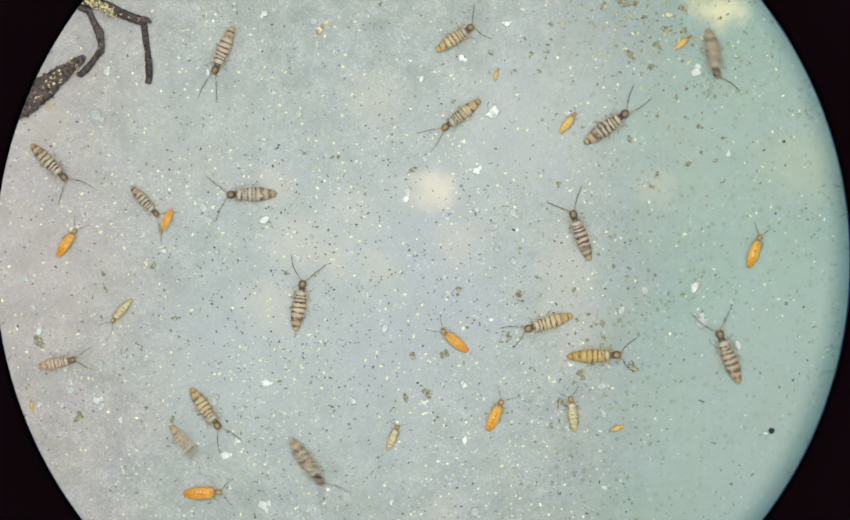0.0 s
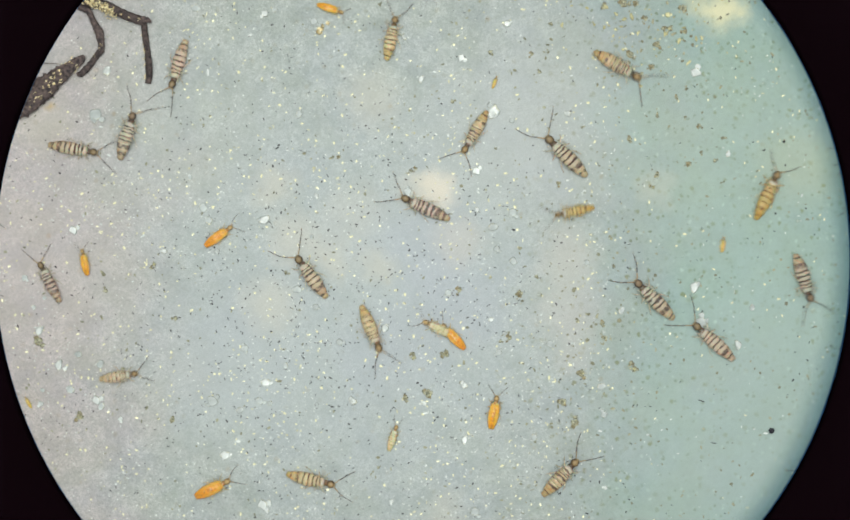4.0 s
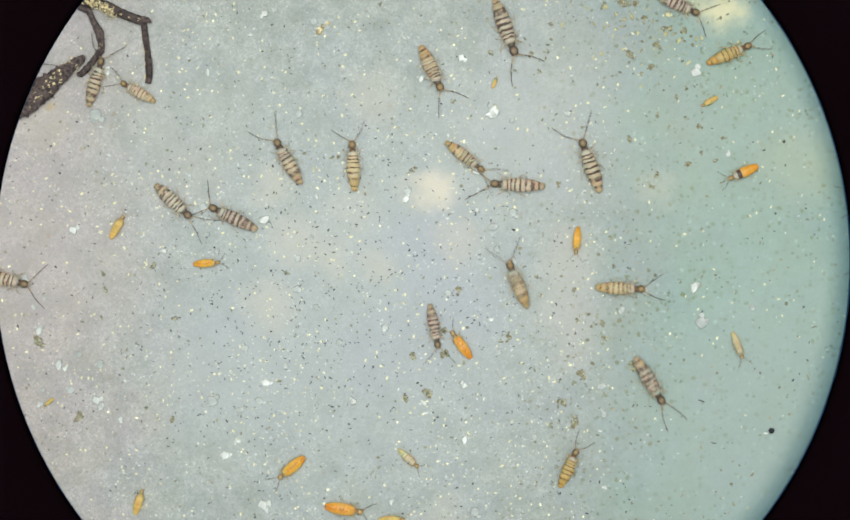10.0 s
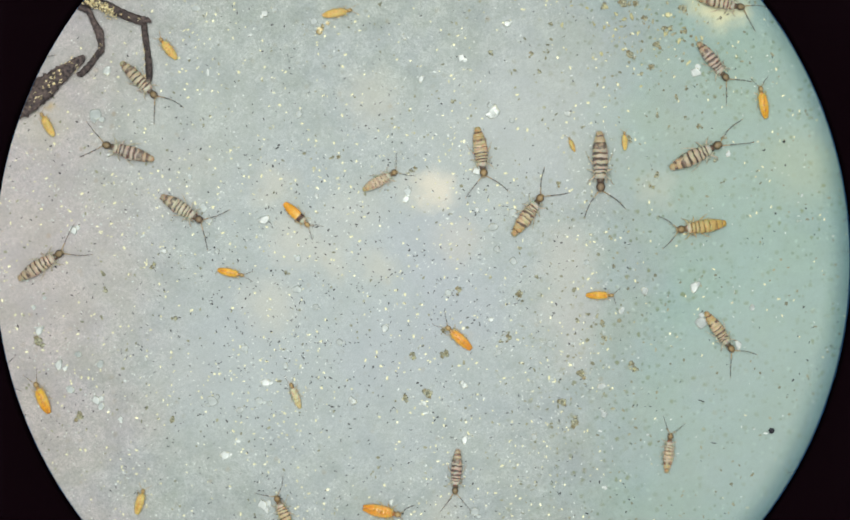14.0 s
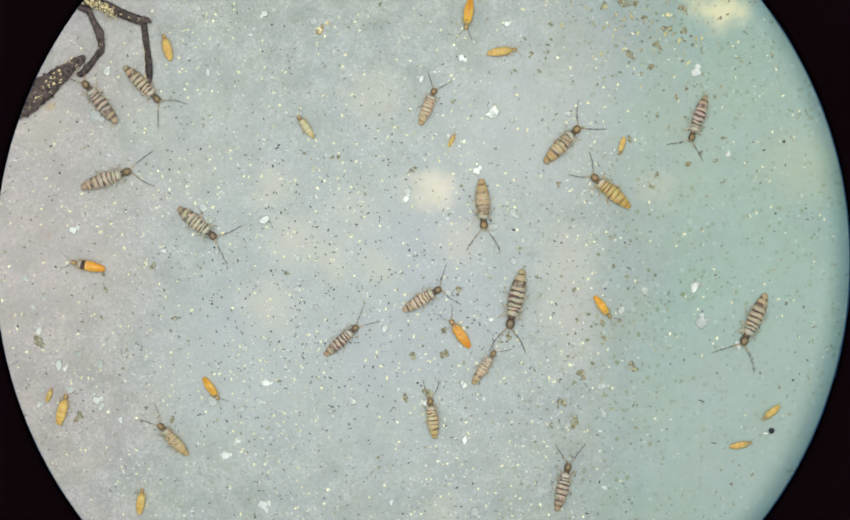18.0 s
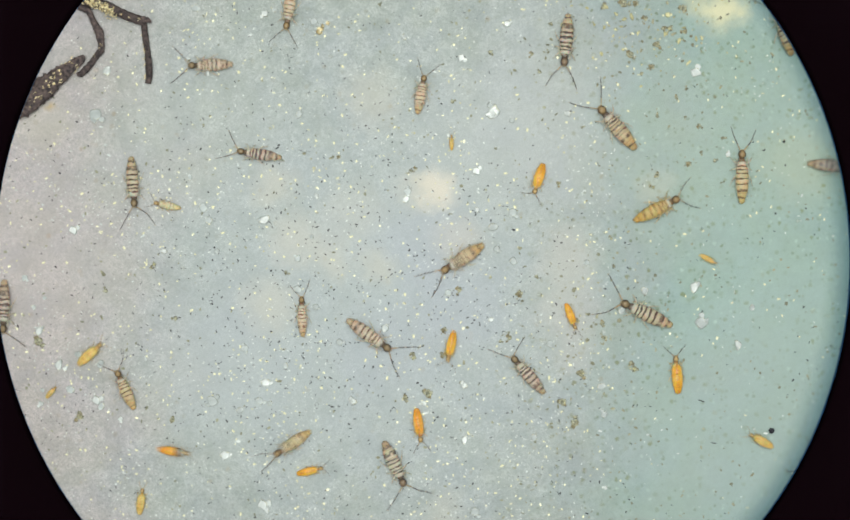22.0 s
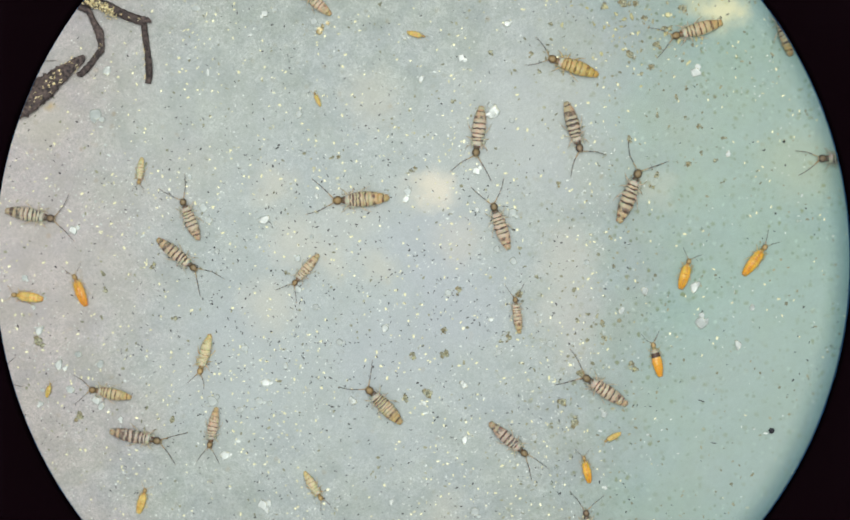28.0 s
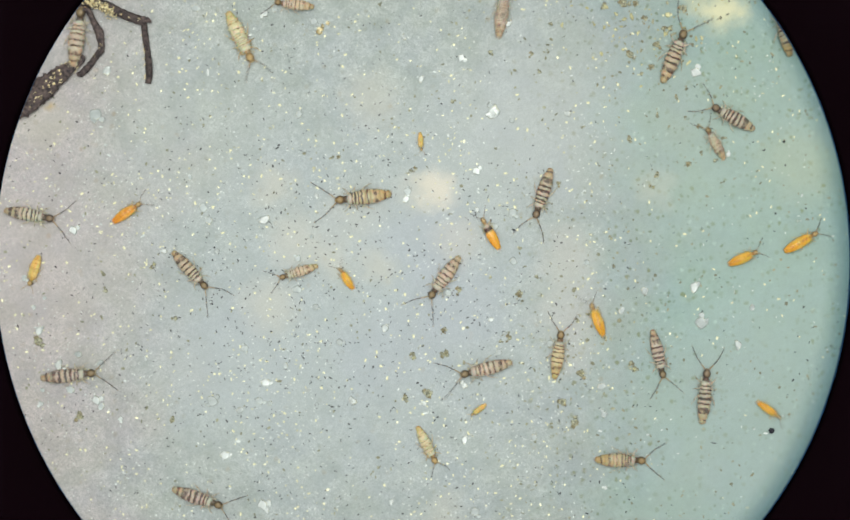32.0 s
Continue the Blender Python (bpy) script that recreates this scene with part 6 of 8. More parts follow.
    travel(banded[29], path((0, 949, -117, -90), (24.62, 949, -117, -90), (24.92, 949, 121, -118),
        (25, 949, 121, -118), (25.5, 931, 140, -115), (27.5, 901, 183, -100), (28, 883, 240, -97),
        (28.5, 882, 245, -92), (29, 885, 270, -87), (29.5, 870, 290, -94), (30, 836, 368, -101),
        (30.5, 827, 378, -104), (30.8, 842, 396, -90), (30.9, 863, 434, -98), (31, 860, 474, -107),
        (31.5, 844, 489, -117), (32, 822, 509, -126)))
    travel(banded[30], path((0, -78, 380, -7), (26.84, -78, 380, -7), (27.35, 54, 396, -10),
        (28, 54, 396, -10), (32, 52, 396, -10)))
    travel(banded[31], path((0, 1176, 1050, 90), (24.67, 1176, 1050, 90), (24.92, 1176, 924, 38),
        (25, 1176, 924, 38), (27.5, 1082, 986, 86), (28, 1084, 980, 96), (29, 1084, 980, 96),
        (29.5, 970, 985, 104), (30, 970, 985, 113), (30.5, 969, 970, 117), (31, 972, 955, 120),
        (31.5, 972, 944, 120), (31.6, 972, 944, 120), (31.73, 972, 997, 195), (31.85, 972, 1050, 270),
        (32, 972, 1050, 270)))
    travel(banded[32], path((0, 1617, 277, -166), (27.11, 1617, 277, -166), (27.35, 1555, 292, -178),
        (27.92, 1555, 292, -178), (28, 1555, 292, -178), (28.5, 1490, 288, -187), (29, 1424, 275, -196),
        (29.5, 1393, 260, -208), (30, 1388, 255, -220), (30.5, 1371, 246, -215), (31, 1365, 241, -211),
        (31.5, 1357, 234, -210), (32, 1354, 220, -209)))
    travel(banded[33], path((0, -7, 97, -26), (30.67, -7, 97, -26), (30.92, 106, 152, 36), (31, 106, 152, 36),
        (32, 144, 75, 82)))
    travel(banded[34], path((0, -59, 713, 15), (30.67, -59, 713, 15), (30.92, 60, 680, 14), (31, 60, 680, 14),
        (32, 124, 693, 6)))
    travel(banded[35], path((0, 1201, 1074, 90), (30.9, 1201, 1074, 90), (31, 1201, 930, 105),
        (31.1, 1201, 880, 112), (31.2, 1184, 835, 128), (31.3, 1180, 828, 138), (31.4, 1176, 823, 142),
        (31.5, 1168, 850, 120), (31.6, 1185, 850, 100), (31.7, 1203, 838, 90), (31.8, 1225, 823, 85),
        (31.9, 1255, 806, 85), (31.94, 1297, 737, 85), (32, 1298, 735, 85)))
    travel(buff[0], path((0, 837, 73, 34), (1, 839, 74, 32), (2, 834, 78, 29), (3, 830, 80, 28),
        (4, 721, 75, 78), (5, 611, 71, 129), (6, 502, 67, 179), (6.3, 505, 62, 120), (6.4, 535, 50, 71),
        (6.5, 565, 38, 22), (6.75, 565, -105, 90), (32, 565, -105, 90)))
    travel(buff[1], path((0, 1014, 594, -163), (0.5, 1006, 600, -161), (1, 999, 600, -160),
        (2, 860, 558, -182), (3, 766, 584, -120), (3.5, 699, 670, -94), (4.33, 681, 530, -50),
        (5.17, 664, 391, -7), (6, 646, 252, 36), (6.5, 663, 257, 15), (7, 682, 265, -6), (7.5, 711, 268, -1),
        (8, 710, 265, 4), (8.5, 727, 270, 4), (9, 780, 258, 3), (9.33, 737, 275, 33), (9.67, 695, 292, 63),
        (10, 652, 310, 93), (10.3, 615, 194, 108), (10.5, 582, 105, 110), (10.7, 569, 46, 102),
        (10.95, 569, -115, 90), (32, 569, -115, 90)))
    travel(buff[2], path((0, 1092, 656, 2), (0.5, 1090, 654, 11), (1, 1092, 652, 20), (1.5, 1173, 611, 33),
        (2, 1238, 556, 47), (2.5, 1242, 536, 72), (3, 1282, 395, 97), (3.1, 1282, 389, 97),
        (3.2, 1282, 389, 97), (4.16, 1457, 356, 54), (5.12, 1633, 324, 10), (32, 1633, 324, 10)))
    travel(buff[3], path((0, 104, 670, 11), (0.5, 120, 666, -3), (1, 136, 674, -17), (1.5, 158, 690, -39),
        (2, 165, 712, -60), (2.5, 168, 716, -55), (3, 187, 739, -49), (3.5, 187, 740, -21),
        (4.33, 251, 644, 27), (5.17, 315, 547, 74), (6, 380, 450, 122), (7, 378, 445, 99), (8, 454, 236, 93),
        (8.5, 306, 197, 124), (9, 302, 194, 155), (9.5, 270, 177, 152), (10, 258, 172, 150),
        (10.5, 243, 162, 194), (11, 231, 184, 238), (11.3, 202, 285, 254), (11.4, 202, 286, 212),
        (11.5, 203, 288, 170), (11.6, 208, 288, 130), (11.7, 212, 288, 90), (11.8, 237, 277, 50),
        (11.9, 262, 266, 10), (12, 333, 258, -13), (12.5, 499, 277, -6), (13, 520, 285, 0), (14, 699, 335, 29),
        (14.5, 753, 265, 32), (16.5, 782, 228, 43), (17, 782, 224, 46), (17.5, 784, 217, 57),
        (18, 788, 200, 68), (18.5, 788, 196, 75), (19, 774, 219, 81), (19.5, 778, 206, 69), (20, 780, 204, 56),
        (20.5, 776, 201, 69), (21, 774, 195, 81), (21.5, 773, 185, 80), (22, 776, 178, 80),
        (22.5, 778, 187, 66), (23, 780, 194, 52), (23.5, 738, 194, 77), (24, 694, 92, 102),
        (24.5, 687, 76, 112), (25, 674, 51, 122), (25.5, 652, 25, 125), (27.5, 586, 7, 138), (30, 584, 8, 142),
        (30.5, 578, 12, 156), (31, 550, 12, 169), (31.5, 552, 9, 171), (32, 546, 10, 173)))
    travel(buff[4], path((0, 378, 751, -54), (0.5, 396, 786, -59), (1, 400, 795, -63), (1.5, 408, 800, -68),
        (2, 410, 820, -72), (2.5, 437, 809, -45), (3, 556, 878, -18), (3.5, 570, 883, -15),
        (5.5, 591, 890, -3), (6, 709, 893, 0), (6.5, 819, 866, 21), (7, 834, 852, 42), (7.5, 935, 750, 58),
        (8, 935, 744, 75), (8.5, 971, 633, 70), (9, 1000, 560, 65), (10, 1140, 532, -2), (10.3, 1205, 523, 8),
        (10.5, 1298, 518, 3), (10.7, 1403, 518, 0), (10.9, 1513, 506, 6), (11, 1545, 500, 5),
        (11.5, 1551, 500, 5), (11.6, 1551, 500, 5), (11.85, 1643, 502, -1), (32, 1643, 502, -1)))
    travel(buff[5], path((0, 336, 810, -51), (0.1, 297, 862, -127), (0.3, 225, 970, -124),
        (0.55, 225, 1045, -90), (32, 225, 1045, -90)))
    travel(buff[6], path((0, 44, 66, -29), (0.67, 44, 66, -29), (0.92, 122, 110, 24), (1, 122, 110, 24),
        (1.33, 117, 115, 80), (1.67, 111, 120, 137), (2, 105, 125, 194), (2.1, 105, 125, 194),
        (2.35, 33, 87, 152), (32, 33, 87, 152)))
    travel(buff[7], path((0, 1623, 597, 172), (1.67, 1623, 597, 172), (1.92, 1426, 570, 118),
        (2, 1426, 570, 118), (2.5, 1219, 451, 163), (3, 1102, 460, 208), (3.5, 1062, 466, 208),
        (3.6, 1062, 466, 208), (4.47, 1062, 184, 149), (5.35, 1062, -98, 90), (32, 1062, -98, 90)))
    travel(buff[8], path((0, 1092, -111, -90), (7.67, 1092, -111, -90), (7.79, 1092, -48, -32),
        (7.92, 1092, 14, 26), (8, 1092, 14, 26), (8.5, 1158, 30, 0), (9, 1199, 74, -27), (9.5, 1271, 100, -2),
        (10, 1341, 102, 23), (10.2, 1370, 85, 30), (10.45, 1494, 1, 34), (32, 1494, 1, 34)))
    travel(buff[9], path((0, 793, 1051, 90), (8.37, 793, 1051, 90), (8.62, 793, 959, 44), (8.7, 793, 959, 44),
        (9, 801, 945, 44), (9.5, 918, 914, 55), (10, 1047, 866, 66), (10.5, 1048, 867, 61),
        (11, 1061, 846, 57), (11.5, 1142, 769, 19), (12, 1146, 774, -18), (12.5, 1189, 767, 18),
        (13, 1288, 656, 54), (13.03, 1279, 667, 114), (13.07, 1271, 679, 173), (13.1, 1262, 690, 233),
        (13.3, 1281, 784, 281), (13.5, 1374, 902, 308), (13.75, 1477, 975, 325), (32, 1477, 975, 325)))
    travel(buff[10], path((0, 808, 1032, 90), (8.55, 808, 1032, 90), (8.82, 808, 817, 130),
        (9.3, 807, 817, 130), (9.35, 807, 826, 200), (9.4, 807, 835, 269), (9.6, 800, 900, 264),
        (9.8, 792, 985, 265), (10.05, 792, 1032, 270), (32, 792, 1032, 270)))
    travel(buff[11], path((0, 535, 1052, 90), (12.25, 535, 1052, 90), (12.5, 535, 972, 102),
        (13, 528, 962, 109), (13.5, 523, 956, 111), (14, 526, 952, 113), (14.5, 523, 937, 116),
        (17, 442, 905, 127), (17.5, 418, 871, 130), (18, 322, 812, 133), (19, 254, 754, 155),
        (20, 233, 721, 116), (23, 236, 722, 113), (23.5, 240, 721, 111), (24, 241, 724, 108),
        (24.5, 237, 724, 112), (25, 234, 722, 116), (25.5, 232, 722, 125), (28, 207, 726, 169),
        (28.5, 201, 719, 173), (29, 191, 716, 177), (29.5, 188, 720, 187), (30, 181, 720, 198),
        (30.3, 180, 712, 205), (30.5, 164, 775, 256), (30.7, 150, 877, 262), (30.95, 56, 936, 212),
        (32, 56, 936, 212)))
    travel(buff[12], path((0, 1357, 1048, 90), (12.07, 1357, 1048, 90), (12.32, 1357, 945, 162),
        (12.4, 1357, 945, 162), (12.5, 1351, 948, 162), (13, 1325, 939, 162), (13.33, 1294, 905, 136),
        (13.67, 1263, 871, 110), (14, 1232, 838, 84), (16.5, 884, 738, 136), (17, 882, 738, 147),
        (17.5, 876, 700, 101), (18, 891, 680, 56), (18.5, 900, 660, 62), (19, 898, 665, 67),
        (19.13, 893, 683, 10), (19.27, 889, 700, -48), (19.4, 884, 718, -105), (19.6, 870, 735, -129),
        (19.8, 822, 742, -172), (20, 798, 741, -221), (20.5, 749, 691, -216), (21, 683, 670, -210),
        (21.5, 559, 605, -239), (22, 558, 587, -268), (22.5, 553, 566, -270), (23, 552, 566, -272),
        (23.5, 549, 554, -268), (24, 548, 516, -264), (24.5, 533, 442, -257), (25, 532, 442, -249),
        (25.5, 532, 442, -229), (26.17, 547, 459, -203), (26.83, 562, 475, -176), (27.5, 577, 491, -149),
        (28, 566, 496, -130), (28.5, 562, 505, -135), (29, 558, 502, -140), (30, 556, 502, -143),
        (30.5, 557, 499, -152), (31, 550, 502, -161), (32, 554, 501, -162)))
    travel(buff[13], path((0, 1624, 298, -168), (12.17, 1624, 298, -168), (12.42, 1503, 324, -148),
        (12.5, 1503, 324, -148), (13, 1390, 396, -148), (13.5, 1382, 399, -160), (14, 1296, 418, -172),
        (14.5, 1289, 422, -179), (16.5, 1138, 366, -207), (17, 1136, 364, -214), (17.5, 1130, 358, -217),
        (18.5, 1128, 354, -224), (19, 1128, 348, -227), (19.5, 1082, 345, -204), (20, 1072, 355, -180),
        (20.5, 1066, 356, -178), (21, 1060, 360, -177), (21.17, 1047, 390, -203), (21.33, 1034, 421, -229),
        (21.5, 1021, 452, -255), (21.67, 1083, 431, -281), (21.83, 1146, 409, -307), (22, 1208, 388, -333),
        (22.5, 1227, 367, -300), (23, 1222, 214, -267), (23.5, 1198, 139, -266), (24, 1184, 26, -265),
        (24.1, 1184, 26, -265), (24.35, 1184, -115, -270), (32, 1184, -115, -270)))
    travel(buff[14], path((0, 878, 1056, 90), (12.27, 878, 1056, 90), (12.52, 878, 923, 133),
        (13, 879, 925, 133), (13.5, 870, 911, 133), (13.7, 870, 910, 133), (13.77, 870, 959, 160),
        (13.89, 870, 1008, 215), (14.02, 870, 1056, 270), (32, 870, 1056, 270)))
    travel(buff[15], path((0, 798, 1049, 90), (15.29, 798, 1049, 90), (16.35, 798, 774, 100),
        (16.92, 798, 774, 100), (18, 798, 774, 97), (18.5, 797, 770, 106), (19, 792, 762, 115),
        (19.4, 788, 752, 115), (19.5, 756, 808, 178), (19.6, 725, 864, 241), (19.7, 708, 923, 254),
        (19.95, 708, 1049, 270), (32, 708, 1049, 270)))
    travel(buff[16], path((0, 357, -103, -90), (18.63, 357, -103, -90), (18.75, 357, -52, -160),
        (18.88, 357, 0, -229), (19, 357, 47, -256), (19.03, 374, 96, -314), (19.07, 392, 145, -372),
        (19.1, 409, 194, -431), (19.25, 497, 360, -422), (19.4, 577, 502, -421), (19.5, 593, 530, -439),
        (20, 595, 540, -439), (20.5, 612, 559, -402), (20.6, 653, 600, -405), (20.8, 695, 605, -367),
        (21, 710, 604, -364), (21.2, 801, 596, -355), (21.4, 790, 606, -390), (21.5, 772, 612, -456),
        (21.6, 754, 618, -522), (21.8, 666, 738, -486), (22, 542, 816, -506), (23, 465, 872, -492),
        (23.4, 457, 876, -492), (23.6, 455, 898, -470), (23.8, 462, 925, -435), (24.05, 462, 1053, -450),
        (32, 462, 1053, -450)))
    travel(buff[17], path((0, 318, -102, -90), (18.88, 318, -102, -90), (19.18, 318, 140, -65),
        (19.3, 331, 153, -45), (19.6, 350, 156, -5), (20, 366, 156, -2), (20.2, 390, 155, 0),
        (20.4, 447, 139, 16), (20.6, 497, 110, 30), (20.8, 512, 92, 40), (20.9, 544, 50, 53),
        (21.15, 544, -102, 90), (32, 544, -102, 90)))
    travel(buff[18], path((0, 1572, 183, -159), (20.63, 1572, 183, -159), (20.88, 1518, 203, -229),
        (21, 1480, 218, -256), (21.4, 1484, 205, -265), (21.65, 1568, 172, -339), (32, 1568, 172, -339)))
    travel(buff[19], path((0, 1648, 482, -180), (20.62, 1648, 482, -180), (20.77, 1528, 482, -224),
        (20.92, 1408, 482, -267), (21, 1408, 482, -267), (21.5, 1369, 350, -268), (22, 1367, 330, -270),
        (22.5, 1368, 321, -257), (23, 1339, 250, -245), (23.5, 1325, 233, -248), (24, 1298, 170, -251),
        (24.5, 1290, 148, -249), (25, 1289, 145, -247), (25.5, 1291, 143, -233), (27.5, 1277, 111, -178),
        (28, 1288, 55, -164), (28.5, 1279, 54, -167), (29, 1276, 54, -169), (29.5, 1255, 58, -170),
        (30, 1246, 60, -170), (30.5, 1237, 64, -173), (31, 1232, 65, -176), (31.1, 1232, 65, -176),
        (31.17, 1232, 5, -203), (31.42, 1232, -120, -270), (32, 1232, -120, -270)))
    travel(buff[20], path((0, 535, -106, -90), (21.57, 535, -106, -90), (21.82, 535, 11, -99),
        (22, 535, 12, -99), (22.5, 517, 59, -117), (23, 514, 60, -134), (23.5, 498, 65, -151),
        (24, 494, 60, -168), (25, 470, 45, -200), (25.1, 470, 45, -200), (26.09, 470, -106, -270),
        (32, 470, -106, -270)))
    travel(buff[21], path((0, 1060, -120, -90), (26.41, 1060, -120, -90), (26.88, 1060, 2, -144),
        (27.35, 1060, 125, -199), (27.92, 1060, 125, -199), (29, 1058, 129, -198), (29.5, 1054, 128, -194),
        (30, 1048, 126, -190), (30.5, 1048, 126, -198), (31, 1042, 122, -205), (31.5, 977, 79, -205),
        (31.7, 931, 24, -230), (31.95, 931, -120, -270), (32, 931, -120, -270)))
    travel(buff[22], path((0, 954, 1043, 90), (25.65, 954, 1043, 90), (27.35, 954, 584, 97),
        (27.92, 954, 584, 97), (29, 954, 581, 97), (29.5, 952, 583, 55), (29.6, 950, 570, 60),
        (29.8, 952, 496, 22), (29.9, 1021, 485, 14), (30, 1052, 481, 13), (30.2, 1085, 472, 16),
        (30.4, 1168, 443, 19), (30.5, 1175, 442, 22), (30.7, 1187, 439, 16), (30.8, 1222, 422, 32),
        (30.9, 1350, 347, 28), (31, 1485, 300, 16), (31.1, 1521, 288, 15), (31.2, 1523, 287, 15),
        (31.45, 1605, 262, 15), (32, 1605, 262, 15)))
    travel(buff[23], path((0, 1002, 1042, 90), (29.56, 1002, 1042, 90), (29.92, 1002, 754, 87),
        (30, 1002, 754, 87), (30.1, 1003, 740, 95), (30.3, 1012, 650, 84), (30.5, 1016, 615, 60),
        (30.6, 1036, 612, 27), (30.7, 1042, 592, 50), (30.8, 1088, 473, 75), (30.9, 1133, 434, 45),
        (31, 1242, 398, 25), (31.1, 1311, 360, 35), (31.2, 1330, 338, 60), (31.3, 1340, 333, 50),
        (31.6, 1343, 332, 46), (31.7, 1338, 318, 82), (31.85, 1328, 292, 105), (32, 1320, 268, 119)))
    travel(buff[24], path((0, 1086, 1062, 90), (29.65, 1086, 1062, 90), (29.92, 1086, 844, 115),
        (30, 1086, 844, 115), (30.5, 1084, 833, 114), (31, 1079, 818, 113), (31.2, 1039, 779, 135),
        (31.3, 1039, 777, 140), (31.4, 1039, 779, 140), (31.5, 997, 720, 100), (31.6, 1019, 669, 82),
        (31.7, 1022, 669, 82), (31.8, 1029, 659, 82), (32, 1028, 658, 82)))
    travel(saddled[0], path((0, 1591, 257, -165), (9.64, 1591, 257, -165), (9.92, 1372, 318, -156),
        (10, 1372, 318, -156), (10.5, 1341, 302, -173), (11, 1128, 78, -189), (11.5, 987, 7, -189),
        (11.6, 939, -1, -189), (11.7, 939, -1, -189), (11.82, 939, -44, -230), (11.95, 939, -86, -270),
        (32, 939, -86, -270)))
    travel(saddled[1], path((0, 694, -89, -90), (11.67, 694, -89, -90), (11.79, 694, 10, -130),
        (11.92, 694, 110, -170), (12, 694, 110, -170), (12.5, 585, 131, -138), (13, 496, 211, -105),
        (13.5, 497, 341, -74), (14, 546, 395, -43), (14.5, 557, 412, -65), (15.17, 502, 446, -95),
        (15.83, 447, 480, -125), (16.5, 391, 514, -155), (17, 208, 492, -177), (17.5, 173, 493, -184),
        (18, 166, 491, -192), (18.5, 168, 490, -177), (19, 98, 496, -163), (19.5, 88, 502, -158),
        (20, 84, 504, -154), (20.5, 48, 545, -154), (20.6, 48, 545, -154), (20.85, -61, 554, -175),
        (32, -61, 554, -175)))
    travel(saddled[2], path((0, 29, 855, 26), (21.37, 29, 855, 26), (21.62, 138, 801, -8),
        (21.7, 138, 801, -8), (22, 319, 832, -8), (22.3, 413, 881, -28), (22.45, 452, 935, -54),
        (22.7, 452, 1032, -90), (32, 452, 1032, -90)))
    travel(saddled[3], path((0, 1198, 1040, 90), (24.49, 1198, 1040, 90), (24.92, 1198, 696, 148),
        (25, 1198, 696, 148), (27.5, 1214, 680, 110), (28, 1211, 666, 103), (29, 1212, 662, 99),
        (30.5, 1210, 659, 103), (31, 1210, 654, 104), (31.2, 1211, 656, 104), (31.3, 1159, 597, 150),
        (31.4, 1026, 543, 152), (31.5, 1019, 543, 125), (31.6, 980, 504, 130), (31.7, 936, 457, 140),
        (31.8, 936, 452, 135), (31.9, 918, 447, 125), (32, 906, 434, 119)))
    travel(orange[0], path((0, 308, 407, -117), (0.5, 314, 592, -117), (1, 264, 670, -118),
        (1.5, 243, 684, -185), (2, 215, 591, -252), (2.5, 162, 524, -232), (3, 138, 508, -212),
        (3.5, 138, 506, -235), (4.17, 168, 478, -265), (4.83, 198, 450, -295), (5.5, 227, 422, -325),
        (6, 282, 427, -347), (8, 286, 426, -345), (8.5, 289, 430, -364), (9, 314, 445, -383),
        (9.5, 350, 467, -369), (10, 380, 486, -356), (12, 384, 485, -352), (12.5, 401, 493, -361),
        (13, 419, 502, -369), (14, 424, 503, -372), (14.5, 424, 503, -386), (16.5, 377, 640, -444),
        (17, 375, 651, -458), (17.5, 379, 702, -437), (18, 389, 715, -415), (18.5, 426, 757, -423),
        (19, 432, 781, -430), (19.5, 452, 836, -425), (20, 458, 841, -419), (20.5, 497, 872, -388),
        (21, 542, 878, -356), (21.5, 564, 870, -351), (22, 570, 869, -347), (22.5, 570, 869, -348),
        (23, 584, 869, -349), (23.5, 602, 863, -320), (24, 618, 842, -290), (24.5, 627, 813, -290),
        (25, 646, 788, -291), (25.5, 640, 768, -285), (25.99, 640, 854, -340), (26.48, 640, 940, -395),
        (26.97, 640, 1026, -450), (32, 640, 1026, -450)))
    travel(orange[1], path((0, 123, 450, 56), (0.5, 123, 445, 57), (1, 136, 442, 58), (1.5, 139, 440, 15),
        (2, 172, 486, -29), (2.5, 348, 473, 2), (3, 366, 465, 32), (3.5, 377, 454, 35), (5.5, 502, 397, 45),
        (6, 520, 382, 47), (6.5, 522, 198, 35), (7, 568, 111, 23), (7.5, 704, 183, -8), (8, 714, 191, -38),
        (8.5, 754, 208, 34), (9, 676, 50, 106), (9.1, 655, 18, 106), (9.2, 655, 18, 106), (9.45, 655, -88, 90),
        (32, 655, -88, 90)))
    travel(orange[2], path((0, 1390, 466, 70), (1, 1391, 466, 67), (1.5, 1454, 410, 65), (2, 1460, 396, 63),
        (2.5, 1462, 386, 55), (2.7, 1540, 340, 31), (2.95, 1610, 327, 11), (32, 1610, 327, 11)))
